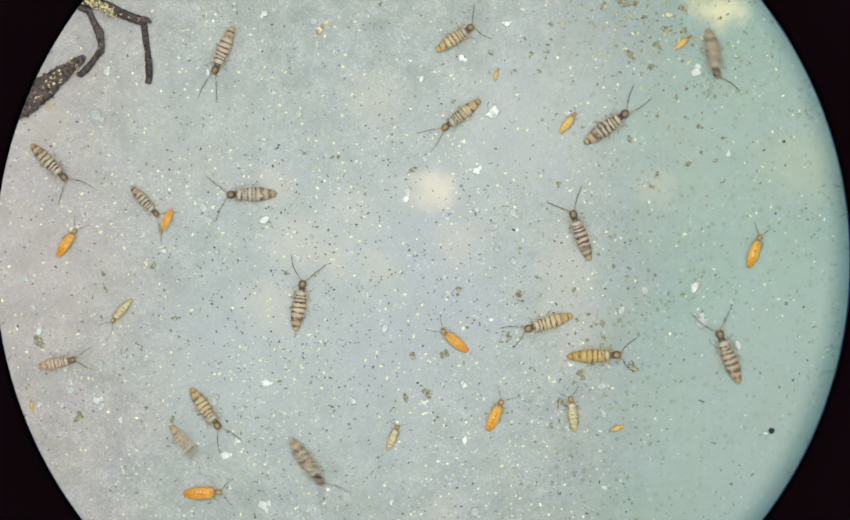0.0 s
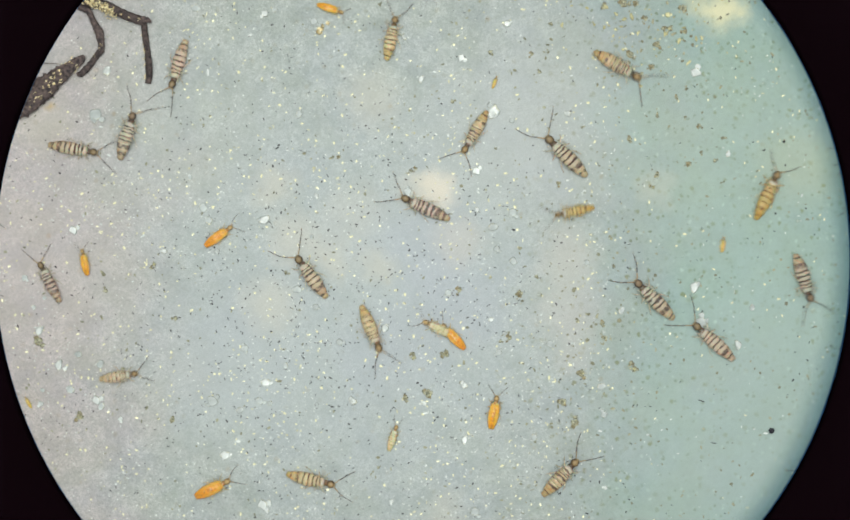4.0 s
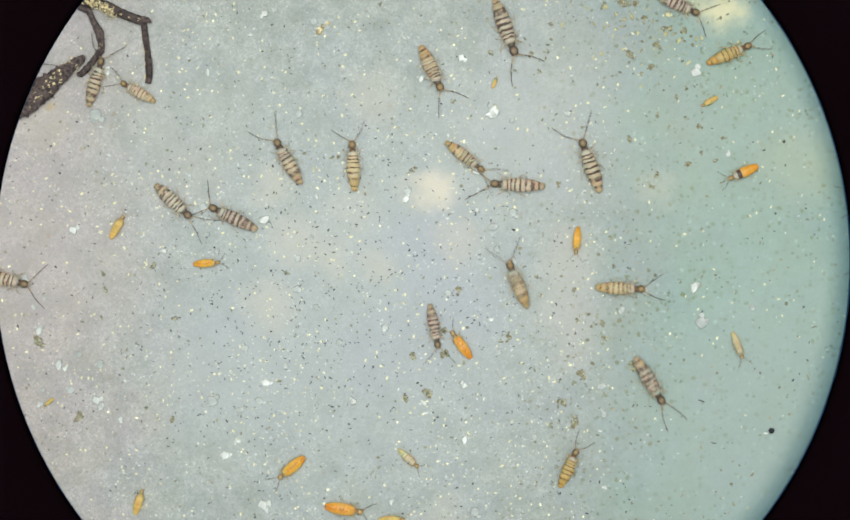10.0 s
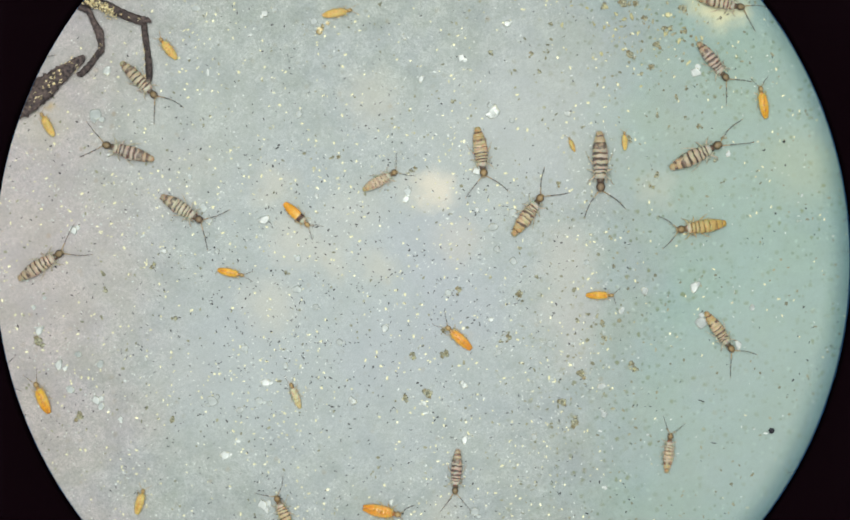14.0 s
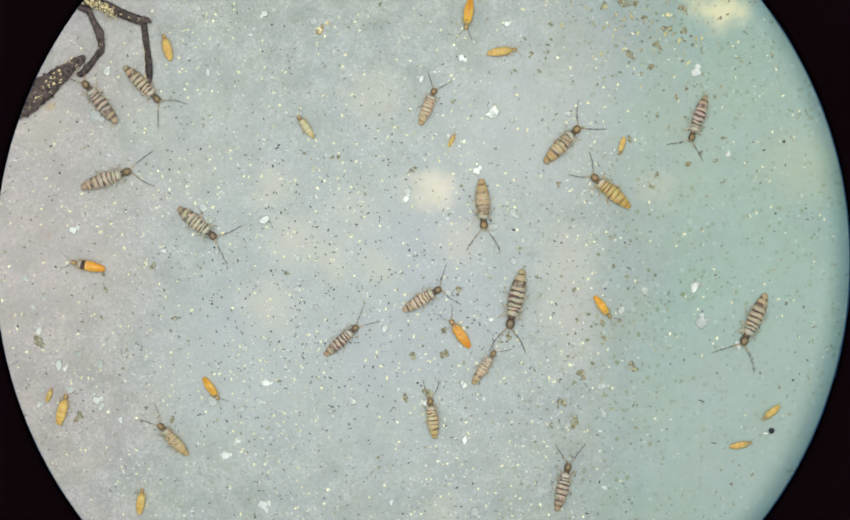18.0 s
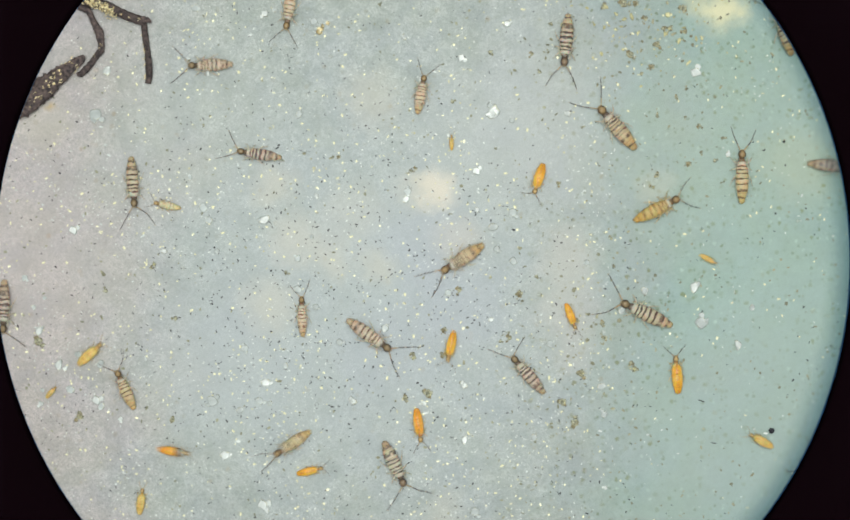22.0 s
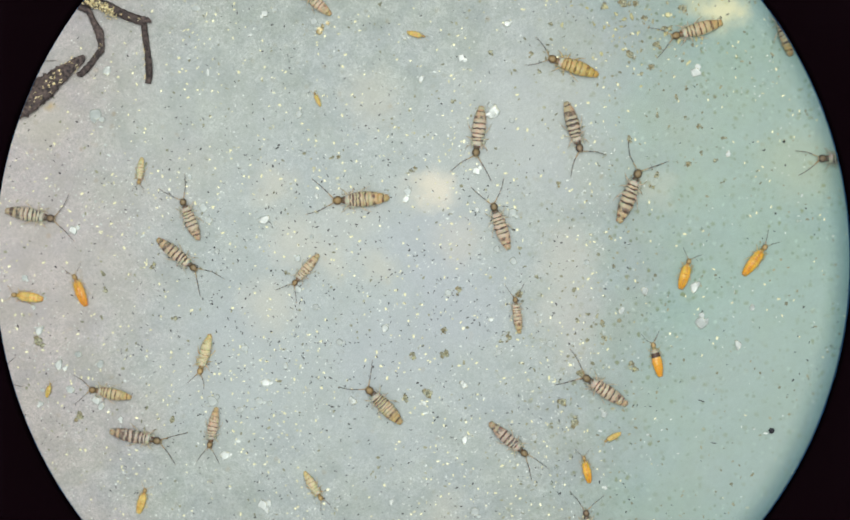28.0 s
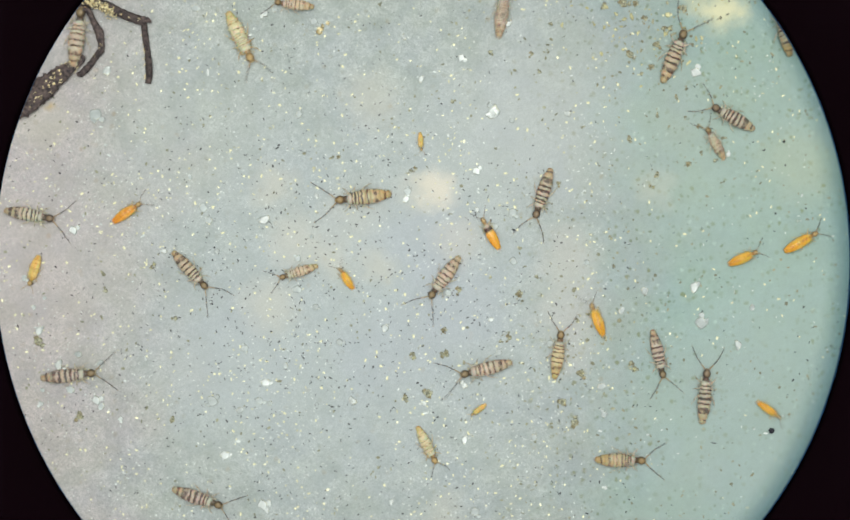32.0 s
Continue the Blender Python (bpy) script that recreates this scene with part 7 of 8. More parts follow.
    travel(orange[3], path((0, 840, 630, 141), (2, 840, 630, 141), (2.5, 843, 631, 137), (3, 838, 624, 133),
        (9, 838, 622, 133), (9.5, 844, 636, 130), (10, 852, 638, 126), (10.5, 847, 622, 126),
        (12, 848, 624, 132), (13, 848, 625, 138), (14.5, 848, 625, 137), (16.5, 848, 623, 130),
        (18, 850, 618, 125), (18.5, 849, 620, 133), (19, 840, 618, 141), (19.5, 824, 609, 170),
        (20, 756, 625, 199), (20.5, 745, 628, 229), (21, 786, 696, 259), (21.5, 770, 781, 268),
        (22, 772, 782, 278), (22.5, 774, 783, 275), (23, 826, 880, 273), (23.33, 825, 894, 246),
        (23.67, 823, 908, 219), (24, 822, 922, 192), (25, 660, 922, 153), (25.5, 625, 899, 146),
        (27.5, 214, 634, 118), (28, 149, 538, 111), (28.5, 105, 509, 131), (29, 100, 508, 152),
        (30, 98, 505, 144), (30.5, 97, 505, 97), (31, 154, 455, 49), (31.5, 196, 413, 42), (32, 233, 394, 35)))
    travel(orange[4], path((0, 372, 909, 3), (0.5, 381, 908, 7), (1, 380, 909, 10), (1.5, 383, 904, 18),
        (2, 386, 904, 26), (3.5, 390, 901, 26), (5.5, 399, 905, 22), (6, 410, 900, 21), (6.5, 422, 891, 20),
        (7, 430, 888, 18), (7.5, 436, 883, 18), (8, 436, 884, 19), (8.5, 512, 934, 6), (9, 635, 936, -6),
        (10, 632, 938, -9), (10.5, 625, 936, -14), (11, 626, 938, -19), (11.5, 635, 940, -16),
        (12, 634, 940, -14), (12.5, 638, 939, -14), (13, 644, 940, -14), (13.5, 669, 940, -13),
        (14, 702, 942, -11), (14.1, 702, 942, -11), (14.17, 702, 977, -37), (14.78, 702, 1046, -90),
        (32, 702, 1046, -90)))
    travel(orange[5], path((0, 912, 768, 65), (0.5, 911, 767, 73), (1, 910, 764, 80), (3.5, 911, 763, 79),
        (5.5, 908, 763, 84), (6.5, 908, 759, 86), (7, 908, 758, 87), (7.5, 977, 548, 134), (8, 881, 550, 181),
        (8.5, 862, 551, 180), (9, 852, 552, 180), (9.1, 812, 566, 180), (9.3, 704, 658, 220),
        (9.5, 620, 805, 240), (9.7, 577, 835, 215), (10, 540, 861, 220), (10.5, 533, 872, 242),
        (11, 512, 914, 263), (11.5, 351, 788, 219), (12, 266, 790, 175), (12.5, 219, 794, 180),
        (13, 148, 816, 184), (13.5, 97, 823, 149), (14, 80, 736, 114), (14.5, 76, 728, 125),
        (15.1, -20, 700, 165), (15.4, -60, 695, 170), (32, -60, 695, 170)))
    travel(orange[6], path((0, 399, -77, -90), (1.67, 399, -77, -90), (1.92, 399, 24, -55), (2, 399, 24, -55),
        (2.5, 491, 38, -17), (3, 548, 21, 21), (3.5, 560, 16, 3), (5.5, 780, 32, -72), (6, 768, 174, -91),
        (6.5, 774, 197, -68), (7, 798, 224, -45), (7.5, 815, 231, -40), (8, 816, 230, -34),
        (8.5, 945, 241, -18), (9, 986, 261, -2), (9.5, 1056, 363, -49), (10, 1064, 442, -95),
        (10.5, 1071, 512, -73), (11, 1074, 518, -51), (11.5, 1101, 546, -29), (12, 1102, 545, -7),
        (14, 1104, 545, 0), (14.5, 1104, 547, -6), (16.5, 1104, 550, -28), (17, 1106, 555, -34),
        (17.5, 1110, 565, -43), (18, 1110, 565, -53), (18.5, 1115, 572, -53), (20, 1114, 570, -52),
        (20.5, 1100, 552, -77), (21, 1088, 556, -101), (21.5, 1050, 578, -85), (22, 1052, 582, -69),
        (22.5, 1052, 588, -62), (23, 1052, 590, -55), (23.5, 1054, 590, -49), (24, 1056, 590, -42),
        (24.5, 1060, 596, -43), (25, 1060, 600, -45), (25.5, 1062, 598, -60), (26.17, 1068, 686, -7),
        (26.83, 1074, 774, 47), (27.5, 1080, 862, 100), (28, 1082, 868, 103), (28.5, 1084, 882, 104),
        (29, 1075, 878, 104), (29.5, 1120, 850, 75), (30, 1180, 783, 45), (30.5, 1184, 780, 42),
        (31, 1184, 780, 40), (31.1, 1196, 770, 45), (31.2, 1215, 735, 48), (31.3, 1228, 715, 50),
        (31.4, 1235, 705, 50), (31.5, 1267, 718, 0), (31.6, 1265, 718, -3), (31.7, 1280, 715, 0),
        (31.8, 1378, 722, 0), (31.9, 1390, 727, -25), (32, 1416, 755, -35)))
    travel(orange[7], path((0, 895, -84, -90), (5.09, 895, -84, -90), (5.35, 895, -17, -153),
        (5.88, 895, -17, -153), (6, 895, 12, -180), (6.5, 838, 22, -193), (7, 806, 15, -205),
        (7.1, 811, 16, -205), (7.2, 811, 16, -205), (7.45, 811, -84, -270), (32, 811, -84, -270)))
    travel(orange[8], path((0, 1585, 235, -163), (10.17, 1585, 235, -163), (10.42, 1515, 256, -183),
        (10.5, 1515, 256, -183), (11, 1502, 248, -183), (12, 1502, 250, -180), (12.5, 1415, 256, -202),
        (13, 1402, 191, -223), (13.5, 1380, 176, -241), (14, 1407, 192, -260), (14.1, 1407, 192, -260),
        (14.17, 1459, 169, -285), (14.9, 1545, 130, -335), (32, 1545, 130, -335)))
    travel(orange[9], path((0, 867, -83, -90), (15.99, 867, -83, -90), (16.35, 867, 11, -90),
        (16.92, 867, 11, -90), (17, 867, 11, -90), (17.5, 867, 13, -95), (18, 864, 25, -99),
        (18.5, 864, 26, -73), (19, 872, 159, -47), (19.5, 980, 260, -76), (20, 970, 272, -105),
        (20.5, 962, 288, -102), (21, 912, 386, -99), (21.5, 894, 429, -101), (22, 832, 637, -102),
        (22.5, 829, 709, -67), (23, 1022, 874, -32), (23.2, 1019, 876, -96), (23.4, 1016, 878, -160),
        (23.6, 990, 889, -157), (23.8, 898, 900, -173), (23.93, 898, 966, -132), (24.05, 898, 1033, -90),
        (32, 898, 1033, -90)))
    travel(orange[10], path((0, 912, -84, -90), (18.67, 912, -84, -90), (18.92, 912, -16, -77),
        (19, 912, -16, -77), (19.5, 914, -1, -67), (20, 940, 150, -56), (20.5, 1001, 207, -71),
        (21, 1006, 270, -85), (21.5, 1014, 279, -96), (22, 994, 328, -107), (22.5, 984, 363, -90),
        (23, 982, 424, -73), (23.5, 998, 434, -56), (24, 999, 435, -39), (24.9, 999, 434, -37),
        (25, 999, 434, -37), (25.3, 1050, 480, -42), (25.5, 1225, 582, -30), (26.5, 1244, 544, 11),
        (27.5, 1262, 507, 53), (28, 1262, 508, 73), (29.5, 1265, 508, 72), (30, 1266, 500, 73),
        (30.5, 1265, 501, 70), (31, 1268, 498, 67), (31.1, 1304, 489, 32), (31.2, 1324, 485, 24),
        (31.7, 1326, 485, 24), (32, 1368, 477, 24)))
    travel(orange[11], path((0, 1118, 1045, 90), (19.17, 1118, 1045, 90), (19.42, 1118, 951, 58),
        (19.5, 1118, 951, 58), (20, 1158, 886, 58), (20.5, 1234, 808, 65), (21, 1252, 762, 72),
        (21.5, 1250, 696, 83), (22, 1248, 694, 94), (22.5, 1248, 693, 94), (23, 1246, 680, 94),
        (23.5, 1247, 676, 91), (24, 1248, 672, 87), (24.5, 1304, 571, 60), (25, 1331, 558, 33),
        (25.5, 1374, 507, 36), (27.5, 1390, 482, 52), (31, 1389, 484, 54), (31.7, 1393, 484, 44),
        (31.8, 1434, 460, 38), (31.9, 1473, 448, 30), (32, 1474, 448, 30)))
    travel(orange[12], path((0, 995, 1023, 90), (28.07, 995, 1023, 90), (28.32, 995, 959, 67),
        (28.4, 995, 959, 67), (28.5, 988, 959, 67), (29, 990, 941, 67), (29.5, 978, 878, 90),
        (30, 878, 798, 113), (30.5, 880, 690, 120), (31, 842, 628, 127), (32, 640, 516, 123)))
    travel(orange[13], path((0, 1578, 759, 161), (30.17, 1578, 759, 161), (30.42, 1512, 736, 182),
        (30.5, 1512, 736, 182), (31, 1454, 776, 182), (31.1, 1427, 759, 180), (31.2, 1385, 755, 180),
        (31.3, 1338, 752, 182), (31.4, 1294, 759, 195), (31.5, 1218, 791, 195), (31.6, 1216, 791, 186),
        (31.65, 1230, 775, 140), (31.7, 1238, 755, 108), (31.8, 1201, 676, 138), (31.9, 1115, 622, 128),
        (32, 1102, 592, 111)))
    travel(straw[0], path((0, 226, 572, -131), (0.5, 221, 581, -135), (1, 222, 582, -138),
        (1.5, 221, 584, -166), (2, 110, 526, -193), (2.1, 110, 526, -193), (2.35, -58, 537, -176),
        (32, -58, 537, -176)))
    travel(straw[1], path((0, 724, 809, 68), (2.5, 722, 811, 73), (3.5, 724, 810, 73), (5.5, 724, 810, 64),
        (6, 732, 799, 62), (6.5, 739, 781, 64), (9, 739, 776, 64), (9.5, 751, 842, 11), (10, 752, 844, -42),
        (10.5, 753, 845, -36), (11, 757, 848, -30), (11.5, 757, 849, -27), (12, 776, 861, -23),
        (12.5, 816, 902, -92), (13, 598, 830, -160), (13.33, 580, 798, -190), (13.67, 564, 765, -220),
        (14, 546, 732, -249), (16.5, 569, 240, -239), (17, 566, 236, -237), (19, 565, 236, -234),
        (19.17, 564, 235, -262), (19.33, 564, 235, -290), (19.5, 563, 235, -319), (19.67, 558, 231, -347),
        (19.83, 553, 226, -375), (20, 548, 222, -403), (20.33, 513, 275, -439), (20.67, 478, 328, -476),
        (21, 444, 382, -512), (21.5, 311, 380, -532), (22, 311, 380, -552), (22.5, 323, 399, -500),
        (23, 331, 430, -447), (23.5, 331, 436, -444), (24, 334, 445, -440), (24.5, 335, 453, -434),
        (25, 338, 464, -428), (25.5, 351, 505, -433), (28, 260, 314, -456), (28.07, 260, 312, -514),
        (28.13, 260, 310, -572), (28.2, 260, 308, -630), (28.4, 173, 278, -559), (28.66, -11, 216, -559),
        (32, -11, 216, -559)))
    travel(straw[2], path((0, 1056, 766, 97), (0.5, 1054, 760, 97), (1, 1054, 755, 98), (2, 976, 574, 112),
        (2.5, 975, 568, 124), (3, 969, 566, 136), (5.5, 524, 686, 182), (6, 515, 684, 191),
        (6.5, 514, 682, 188), (7, 418, 695, 185), (7.5, 396, 706, 214), (8, 372, 730, 243),
        (8.15, 372, 724, 169), (8.3, 371, 718, 95), (8.37, 365, 755, 150), (8.43, 360, 793, 206),
        (8.5, 354, 830, 261), (8.7, 335, 950, 261), (8.95, 335, 1041, 270), (32, 335, 1041, 270)))
    travel(straw[3], path((0, 792, -79, -90), (3.68, 792, -79, -90), (5.35, 792, 356, -68),
        (5.92, 792, 356, -68), (6, 792, 356, -68), (7, 802, 498, -78), (7.5, 811, 508, -39), (8, 901, 438, 0),
        (9, 1195, 498, 6), (9.5, 1287, 519, -31), (10, 1359, 635, -69), (10.5, 1403, 746, -40),
        (11, 1468, 774, -12), (11.5, 1495, 783, -12), (11.6, 1495, 783, -12), (11.85, 1551, 807, -23),
        (32, 1551, 807, -23)))
    travel(straw[4], path((0, 379, 1050, 90), (25.82, 379, 1050, 90), (26.33, 379, 917, 145),
        (26.84, 379, 784, 200), (27.35, 379, 651, 255), (27.92, 379, 651, 255), (28, 379, 651, 255),
        (28.2, 371, 712, 263), (28.4, 369, 714, 260), (28.7, 372, 735, 265), (29, 434, 813, 308),
        (29.2, 447, 834, 310), (29.5, 530, 832, 361), (29.7, 674, 813, 368), (29.9, 765, 803, 366),
        (30, 812, 790, 373), (30.5, 825, 791, 364), (31, 822, 794, 354), (31.3, 824, 791, 354),
        (31.4, 783, 812, 302), (32, 786, 818, 297)))
    travel(straw[5], path((0, 394, 1056, 90), (26.31, 394, 1056, 90), (26.66, 394, 966, 147),
        (27, 394, 876, 203), (27.35, 394, 786, 260), (27.92, 394, 786, 260), (28, 394, 786, 260),
        (28.2, 388, 868, 266), (28.4, 384, 906, 264), (28.65, 384, 1056, 270), (32, 384, 1056, 270)))
    travel(straw[6], path((0, 577, 1037, 90), (26.98, 577, 1037, 90), (27.17, 577, 990, 30),
        (27.35, 577, 942, -31), (27.88, 577, 942, -31), (28, 577, 894, -58), (28.5, 586, 902, -43),
        (29, 592, 900, -27), (29.5, 621, 915, -27), (29.6, 688, 949, -27), (29.7, 688, 949, -27),
        (29.95, 688, 1037, -90), (32, 688, 1037, -90)))
    travel(straw[7], path((0, 431, -125, -90), (30.67, 431, -125, -90), (30.75, 431, -74, -150),
        (30.84, 431, -23, -209), (30.92, 431, 28, -269), (31, 431, 28, -269), (31.33, 435, 40, -321),
        (31.67, 439, 54, -373), (32, 442, 66, -424)))
    travel(yellow[0], path((0, 1258, 80, 41), (0.5, 1300, 65, 26), (1, 1308, 63, 10), (2, 1308, 61, 17),
        (2.5, 1309, 61, 12), (3, 1314, 60, 7), (3.1, 1314, 60, 7), (3.17, 1314, 22, 34), (3.23, 1314, -15, 60),
        (3.75, 1314, -64, 90), (32, 1314, -64, 90)))
    travel(yellow[1], path((0, 1046, 229, 52), (0.5, 1050, 223, 72), (1, 1059, 169, 93), (1.5, 1021, 48, 93),
        (2, 1013, 26, 93), (2.1, 1013, 26, 93), (2.35, 1013, -73, 90), (32, 1013, -73, 90)))
    travel(yellow[2], path((0, 1138, 790, -160), (0.5, 1133, 791, -169), (1, 1095, 802, -178),
        (1.33, 1141, 783, -227), (1.67, 1187, 764, -277), (2, 1234, 744, -327), (2.33, 1215, 650, -295),
        (2.67, 1196, 556, -262), (3, 1178, 461, -230), (3.1, 1178, 461, -230), (4.21, 1389, 450, -293),
        (5.32, 1599, 439, -357), (32, 1599, 439, -357)))
    travel(yellow[3], path((0, 59, 750, 95), (1, 57, 743, 96), (1.5, 55, 743, 108), (2, 53, 744, 120),
        (8, 53, 742, 120), (8.5, 67, 748, 156), (9, 77, 755, 193), (9.5, 84, 748, 207), (10, 91, 742, 221),
        (11, 91, 742, 221), (11.5, 92, 740, 228), (12, 93, 738, 234), (13.1, 93, 738, 234),
        (13.35, 15, 767, 200), (32, 15, 767, 200)))
    travel(yellow[4], path((0, 915, 139, 75), (1, 912, 152, 72), (10.1, 912, 154, 69), (10.37, 912, -52, 90),
        (32, 912, -52, 90)))
    travel(yellow[5], path((0, 1589, 622, 170), (1.67, 1589, 622, 170), (1.75, 1555, 616, 112),
        (1.84, 1520, 610, 54), (1.92, 1486, 604, -4), (2.1, 1486, 604, -4), (2.35, 1589, 622, -10),
        (32, 1589, 622, -10)))
    travel(yellow[6], path((0, 80, 51, -32), (2.67, 80, 51, -32), (2.79, 150, 94, -104),
        (2.92, 220, 137, -176), (3.1, 220, 137, -176), (4.15, 80, 51, -212), (32, 80, 51, -212)))
    travel(yellow[7], path((0, 1533, 146, -156), (6.09, 1533, 146, -156), (6.21, 1523, 151, -217),
        (6.34, 1513, 155, -278), (6.42, 1450, 182, -331), (6.5, 1450, 182, -331), (7, 1436, 196, -331),
        (7.17, 1436, 196, -306), (7.33, 1435, 195, -281), (7.5, 1434, 195, -256), (7.67, 1432, 195, -230),
        (7.83, 1430, 194, -205), (8, 1428, 194, -180), (8.5, 1371, 165, -196), (9, 1364, 162, -212),
        (9.5, 1321, 174, -181), (10, 1310, 187, -150), (10.5, 1310, 186, -209), (11, 1150, 191, -268),
        (11.5, 1150, 218, -267), (12, 1153, 261, -266), (14, 1152, 262, -268), (14.5, 1152, 262, -241),
        (15.17, 1152, 263, -205), (15.83, 1152, 264, -169), (16.5, 1151, 265, -133), (17, 1148, 268, -106),
        (18, 1147, 268, -106), (18.5, 1164, 302, -110), (19, 1162, 302, -114), (19.5, 1141, 313, -135),
        (20, 1128, 320, -156), (21, 1128, 320, -156), (21.5, 1144, 413, -93), (22, 1305, 478, -29),
        (22.5, 1379, 531, -55), (23, 1416, 618, -81), (23.5, 1402, 722, -84), (24, 1377, 762, -87),
        (24.5, 1377, 758, -142), (25, 1271, 714, -197), (27.5, 1157, 798, -159), (28, 1131, 806, -152),
        (28.5, 1095, 823, -156), (29, 1093, 822, -160), (29.33, 1080, 801, -195), (29.67, 1067, 779, -231),
        (30, 1054, 758, -267), (31, 984, 733, -217), (32, 884, 755, -143)))
    travel(yellow[8], path((0, 930, -73, -90), (6.27, 930, -73, -90), (6.52, 930, 2, -78), (6.6, 930, 2, -78),
        (7, 933, 46, -78), (7.5, 873, 118, -132), (8, 788, 122, -186), (8.5, 790, 121, -193),
        (9, 725, 32, -201), (9.5, 710, 23, -201), (9.6, 697, 10, -201), (9.7, 697, 10, -201),
        (9.95, 697, -73, -270), (32, 697, -73, -270)))
    travel(yellow[9], path((0, -42, 625, 10), (8.07, -42, 625, 10), (8.32, 138, 594, 72), (8.4, 138, 594, 72),
        (8.5, 154, 548, 72), (9, 185, 476, 72), (9.5, 215, 423, 67), (10, 216, 421, 61), (10.5, 218, 419, 57),
        (11, 219, 416, 53), (11.5, 217, 419, 66), (12, 262, 345, 80), (12.5, 271, 325, 114),
        (13, 150, 289, 148), (13.5, 115, 271, 134), (14, 89, 232, 119), (17, 123, 88, 84), (17.1, 123, 88, 84),
        (17.35, 64, 53, 149), (32, 64, 53, 149)))
    travel(yellow[10], path((0, 256, 1025, 90), (9.67, 256, 1025, 90), (9.92, 256, 928, 73),
        (14.5, 259, 927, 75), (16.5, 260, 927, 83), (25.5, 261, 927, 81), (27.5, 262, 925, 75),
        (28, 262, 926, 74), (28.5, 262, 926, 82), (29, 250, 908, 90), (29.1, 250, 908, 90),
        (29.17, 250, 947, 63), (29.3, 250, 986, -14), (29.42, 250, 1025, -90), (32, 250, 1025, -90)))
    travel(yellow[11], path((0, 720, 1026, 90), (9.67, 720, 1026, 90), (9.79, 720, 992, 46),
        (9.92, 720, 959, 3), (10, 720, 959, 3), (10.5, 684, 932, 59), (11, 635, 811, 115),
        (11.5, 544, 646, 109), (12, 495, 490, 103), (12.5, 443, 452, 103), (13, 427, 396, 103),
        (13.5, 361, 165, 116), (14, 312, 92, 129), (14.5, 310, 90, 126), (16.5, 311, 92, 112),
        (17.5, 309, 90, 107), (18.6, 310, 91, 105), (19, 308, 101, 105), (19.03, 322, 125, 50),
        (19.07, 336, 149, -5), (19.1, 350, 173, -60), (19.2, 421, 350, -68), (19.4, 485, 523, -70),
        (19.82, 485, 1026, -90), (32, 485, 1026, -90)))
    travel(yellow[12], path((0, 525, -81, -90), (10.67, 525, -81, -90), (10.79, 525, -24, -38),
        (10.92, 525, 34, 15), (11, 525, 34, 15), (11.5, 538, 35, 6), (12, 542, 34, -2), (12.5, 544, 33, 2),
        (13, 546, 33, 7), (13.5, 599, 27, 9), (14, 620, 25, 11), (14.5, 709, 42, 9), (16.5, 744, 55, 0),
        (17, 820, 99, -2), (17.5, 825, 100, 3), (18, 924, 96, 8), (18.5, 926, 95, -13), (19, 1074, 172, -34),
        (19.5, 1081, 192, -65), (20, 1080, 232, -96), (20.5, 1081, 231, -92), (21, 1073, 279, -87),
        (21.15, 1100, 292, -26), (21.3, 1230, 272, 9), (21.72, 1540, 128, 25), (32, 1540, 128, 25)))
    travel(yellow[13], path((0, 346, -58, -90), (11.67, 346, -58, -90), (11.79, 346, -23, -167),
        (11.92, 346, 12, -244), (12.1, 346, 12, -244), (12.35, 346, -58, -270), (32, 346, -58, -270)))
    travel(yellow[14], path((0, 945, -56, -90), (11.62, 945, -56, -90), (11.77, 945, 66, -45),
        (11.92, 945, 188, 0), (12, 945, 188, 0), (12.33, 972, 197, 39), (12.67, 1000, 205, 78),
        (13, 1027, 214, 117), (14, 1055, 268, 113), (16.5, 856, 239, 43), (17, 841, 247, 29),
        (17.5, 836, 255, 46), (18, 833, 260, 63), (18.5, 833, 259, 77), (19, 833, 265, 90), (23, 833, 265, 90),
        (23.33, 778, 284, 128), (23.67, 724, 304, 166), (24, 669, 323, 204), (24.9, 669, 323, 204),
        (25, 669, 323, 204), (25.5, 655, 310, 137), (27.5, 588, 190, 119), (28, 586, 185, 115),
        (28.5, 587, 168, 182), (29, 592, 149, 250), (29.17, 592, 149, 221), (29.33, 592, 148, 192),
        (29.5, 591, 148, 162), (29.67, 593, 146, 133), (29.83, 595, 143, 104), (30, 597, 141, 75),
        (30.5, 595, 135, 77), (31, 600, 120, 79), (31.6, 600, 118, 79), (31.85, 600, -56, 90),
        (32, 600, -56, 90)))
    travel(yellow[15], path((0, 1604, 489, 179), (12.3, 1604, 489, 179), (12.46, 1475, 488, 131),
        (12.62, 1347, 487, 83), (12.7, 1347, 487, 83), (13, 1350, 600, 83), (13.1, 1350, 600, 83),
        (13.26, 1468, 625, 36), (13.42, 1587, 649, -12), (32, 1587, 649, -12)))
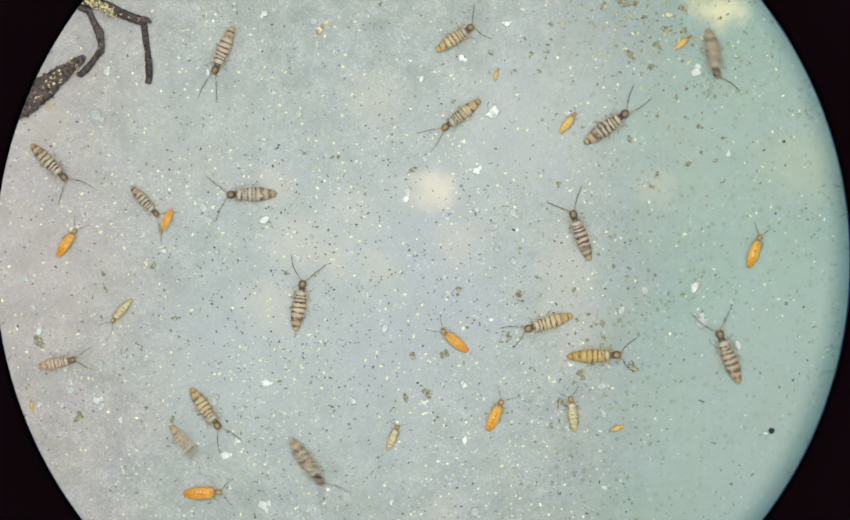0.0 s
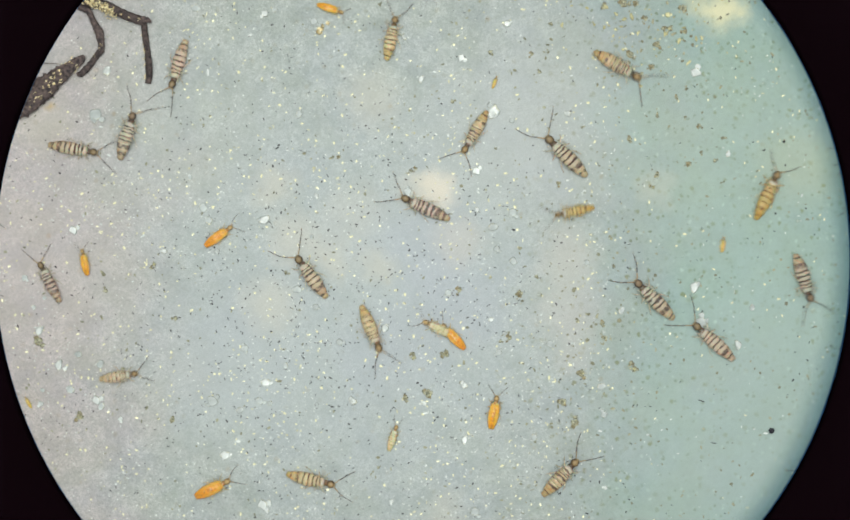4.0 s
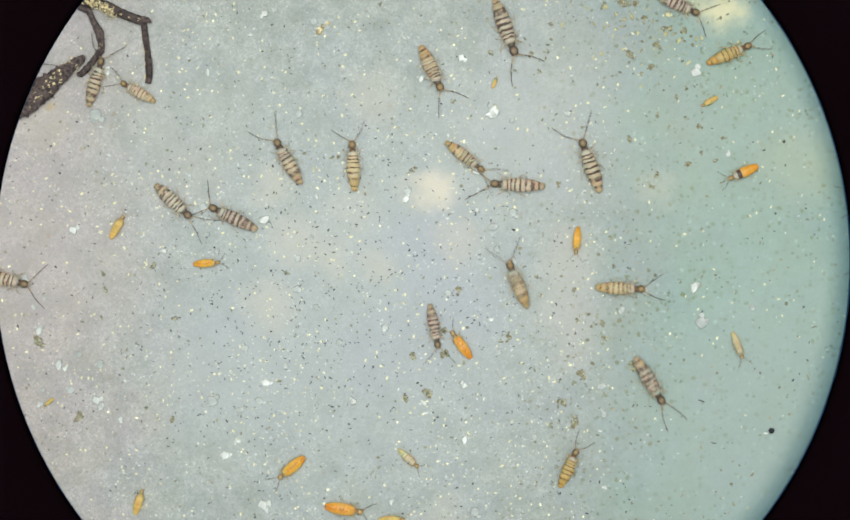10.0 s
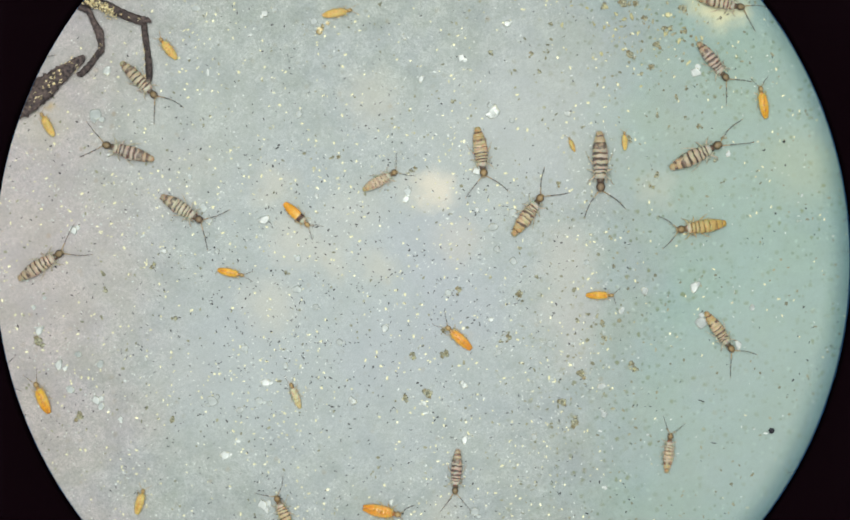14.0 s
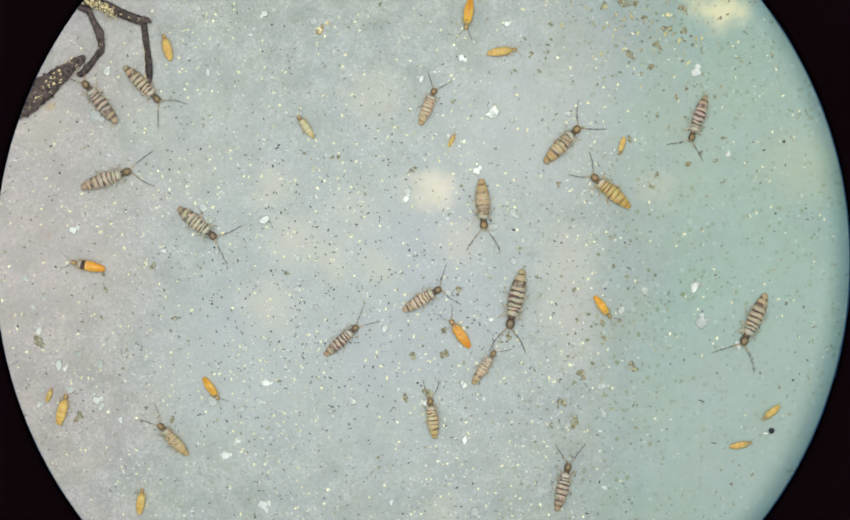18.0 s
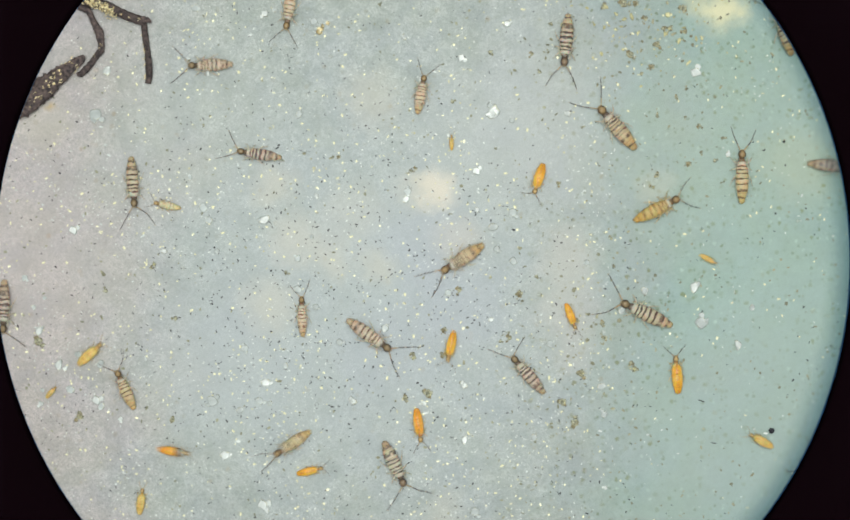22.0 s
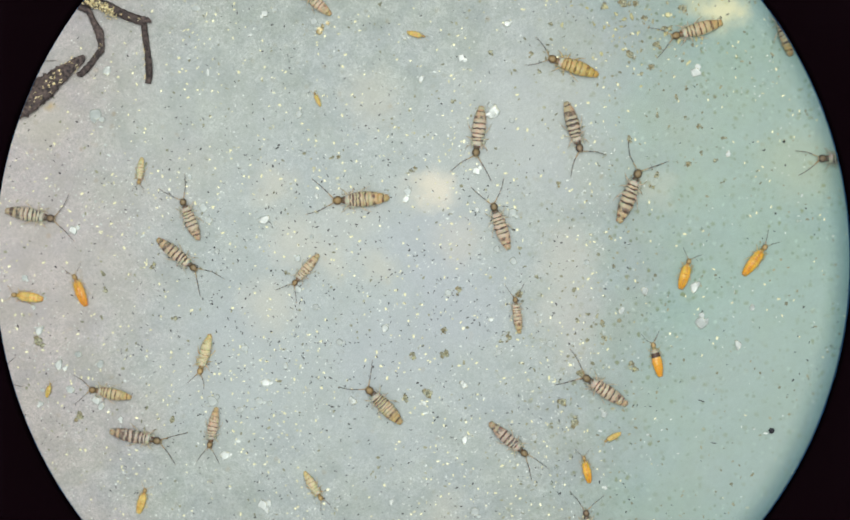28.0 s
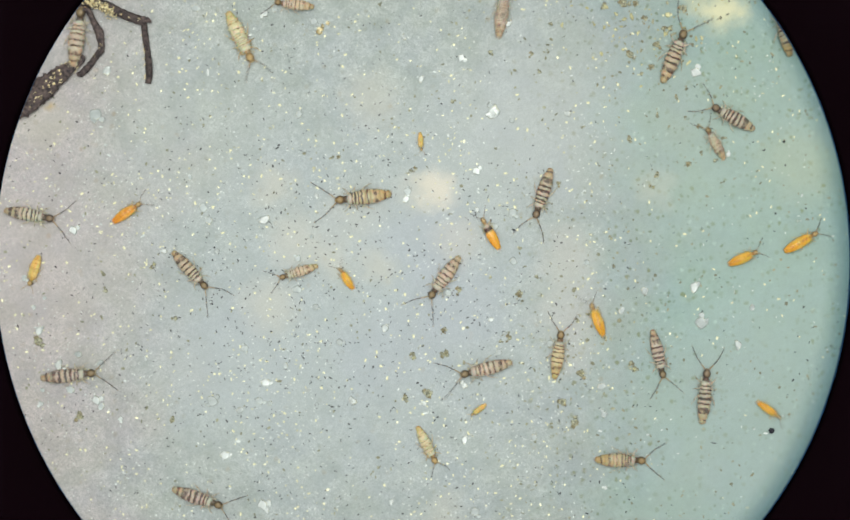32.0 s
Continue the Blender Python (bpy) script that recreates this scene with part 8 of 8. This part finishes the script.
    travel(yellow[16], path((0, 1595, 631, 170), (16.1, 1595, 631, 170), (16.22, 1563, 625, 211),
        (16.35, 1531, 619, 252), (16.88, 1531, 619, 252), (17, 1493, 612, 279), (17.5, 1458, 732, 249),
        (18, 1423, 760, 219), (18.5, 1391, 797, 149), (19, 1392, 806, 79), (19.17, 1391, 807, 109),
        (19.33, 1391, 807, 139), (19.5, 1391, 807, 169), (19.67, 1389, 808, 199), (19.83, 1387, 809, 229),
        (20, 1386, 810, 259), (20.2, 1381, 815, 259), (20.3, 1381, 815, 259), (20.55, 1505, 884, 331),
        (32, 1505, 884, 331)))
    travel(yellow[17], path((0, 4, 804, 23), (15.89, 4, 804, 23), (16.35, 115, 758, 75), (16.92, 115, 758, 75),
        (18, 116, 758, 76), (18.5, 116, 752, 81), (19, 114, 751, 85), (20.5, 115, 749, 90), (21, 114, 746, 92),
        (21.5, 114, 745, 67), (22, 165, 655, 42), (22.5, 221, 602, 19), (23, 305, 580, -4),
        (23.5, 310, 579, -2), (25, 310, 578, 0), (25.5, 310, 578, 29), (26.33, 224, 568, 77),
        (27.17, 139, 558, 124), (28, 54, 548, 172), (28.33, 53, 579, 126), (28.67, 52, 610, 79),
        (29, 51, 641, 32), (30, 51, 650, 29), (30.5, 62, 504, -38), (31, 62, 504, -106), (31.5, 65, 500, -107),
        (32, 65, 497, -108)))
    travel(yellow[18], path((0, 1215, 1018, 90), (15.98, 1215, 1018, 90), (16.35, 1215, 922, 59),
        (16.92, 1215, 922, 59), (17, 1215, 922, 59), (17.5, 1285, 844, 35), (18, 1364, 821, 12),
        (18.5, 1341, 853, 41), (19, 1302, 900, 70), (19.5, 1278, 904, 121), (20, 1245, 896, 172),
        (20.1, 1245, 896, 172), (20.17, 1245, 936, 198), (20.23, 1245, 976, 225), (20.48, 1245, 1018, 270),
        (32, 1245, 1018, 270)))
    travel(yellow[19], path((0, -40, 740, 10), (14.7, -40, 740, 10), (16.3, 91, 730, 60), (17, 91, 730, 68),
        (20, 92, 729, 70), (21.5, 93, 727, 60), (22, 94, 725, 49), (23.5, 94, 722, 54), (25.5, 95, 720, 59),
        (28, 90, 721, 74), (28.5, 89, 714, 75), (29, 88, 706, 76), (30, 86, 702, 75), (31.1, 86, 700, 75),
        (31.17, 54, 711, 102), (31.23, 23, 721, 128), (31.48, 1, 728, 198), (32, 1, 728, 198)))
    travel(yellow[20], path((0, 1583, 279, -166), (20.67, 1583, 279, -166), (20.8, 1498, 301, -226),
        (20.92, 1413, 322, -286), (21, 1413, 322, -286), (21.25, 1583, 279, -346), (32, 1583, 279, -346)))
    travel(yellow[21], path((0, 1516, 876, 152), (21.17, 1516, 876, 152), (21.42, 1448, 840, 151),
        (21.5, 1448, 840, 151), (22, 1405, 814, 151), (22.5, 1299, 756, 162), (23, 1238, 764, 172),
        (23.5, 1223, 762, 175), (24, 1225, 762, 179), (24.33, 1238, 807, 207), (24.67, 1251, 851, 235),
        (25, 1264, 895, 263), (25.1, 1264, 895, 263), (26, 1264, 1026, 270), (32, 1264, 1026, 270)))
    travel(yellow[22], path((0, 924, -62, -90), (23.63, 924, -62, -90), (23.88, 924, 1, -148),
        (24, 924, 26, -175), (24.5, 808, 42, -150), (25, 795, 61, -126), (25.5, 786, 63, -107),
        (27.5, 786, 57, -33), (28, 766, 64, -14), (28.5, 766, 64, -60), (29, 757, 101, -106),
        (29.5, 744, 126, -92), (30, 732, 182, -77), (30.5, 769, 242, -82), (31, 775, 258, -86),
        (32, 776, 260, -86)))
    travel(yellow[23], path((0, 376, 1002, 90), (19.57, 376, 1002, 90), (19.74, 376, 861, 150),
        (19.92, 376, 720, 211), (20, 376, 720, 211), (20.2, 330, 750, 212), (20.4, 260, 797, 208),
        (20.6, 190, 832, 200), (20.8, 124, 856, 195), (21, 118, 860, 196), (21.2, 30, 888, 200),
        (21.3, -40, 910, 200), (32, -40, 910, 200)))


motions()
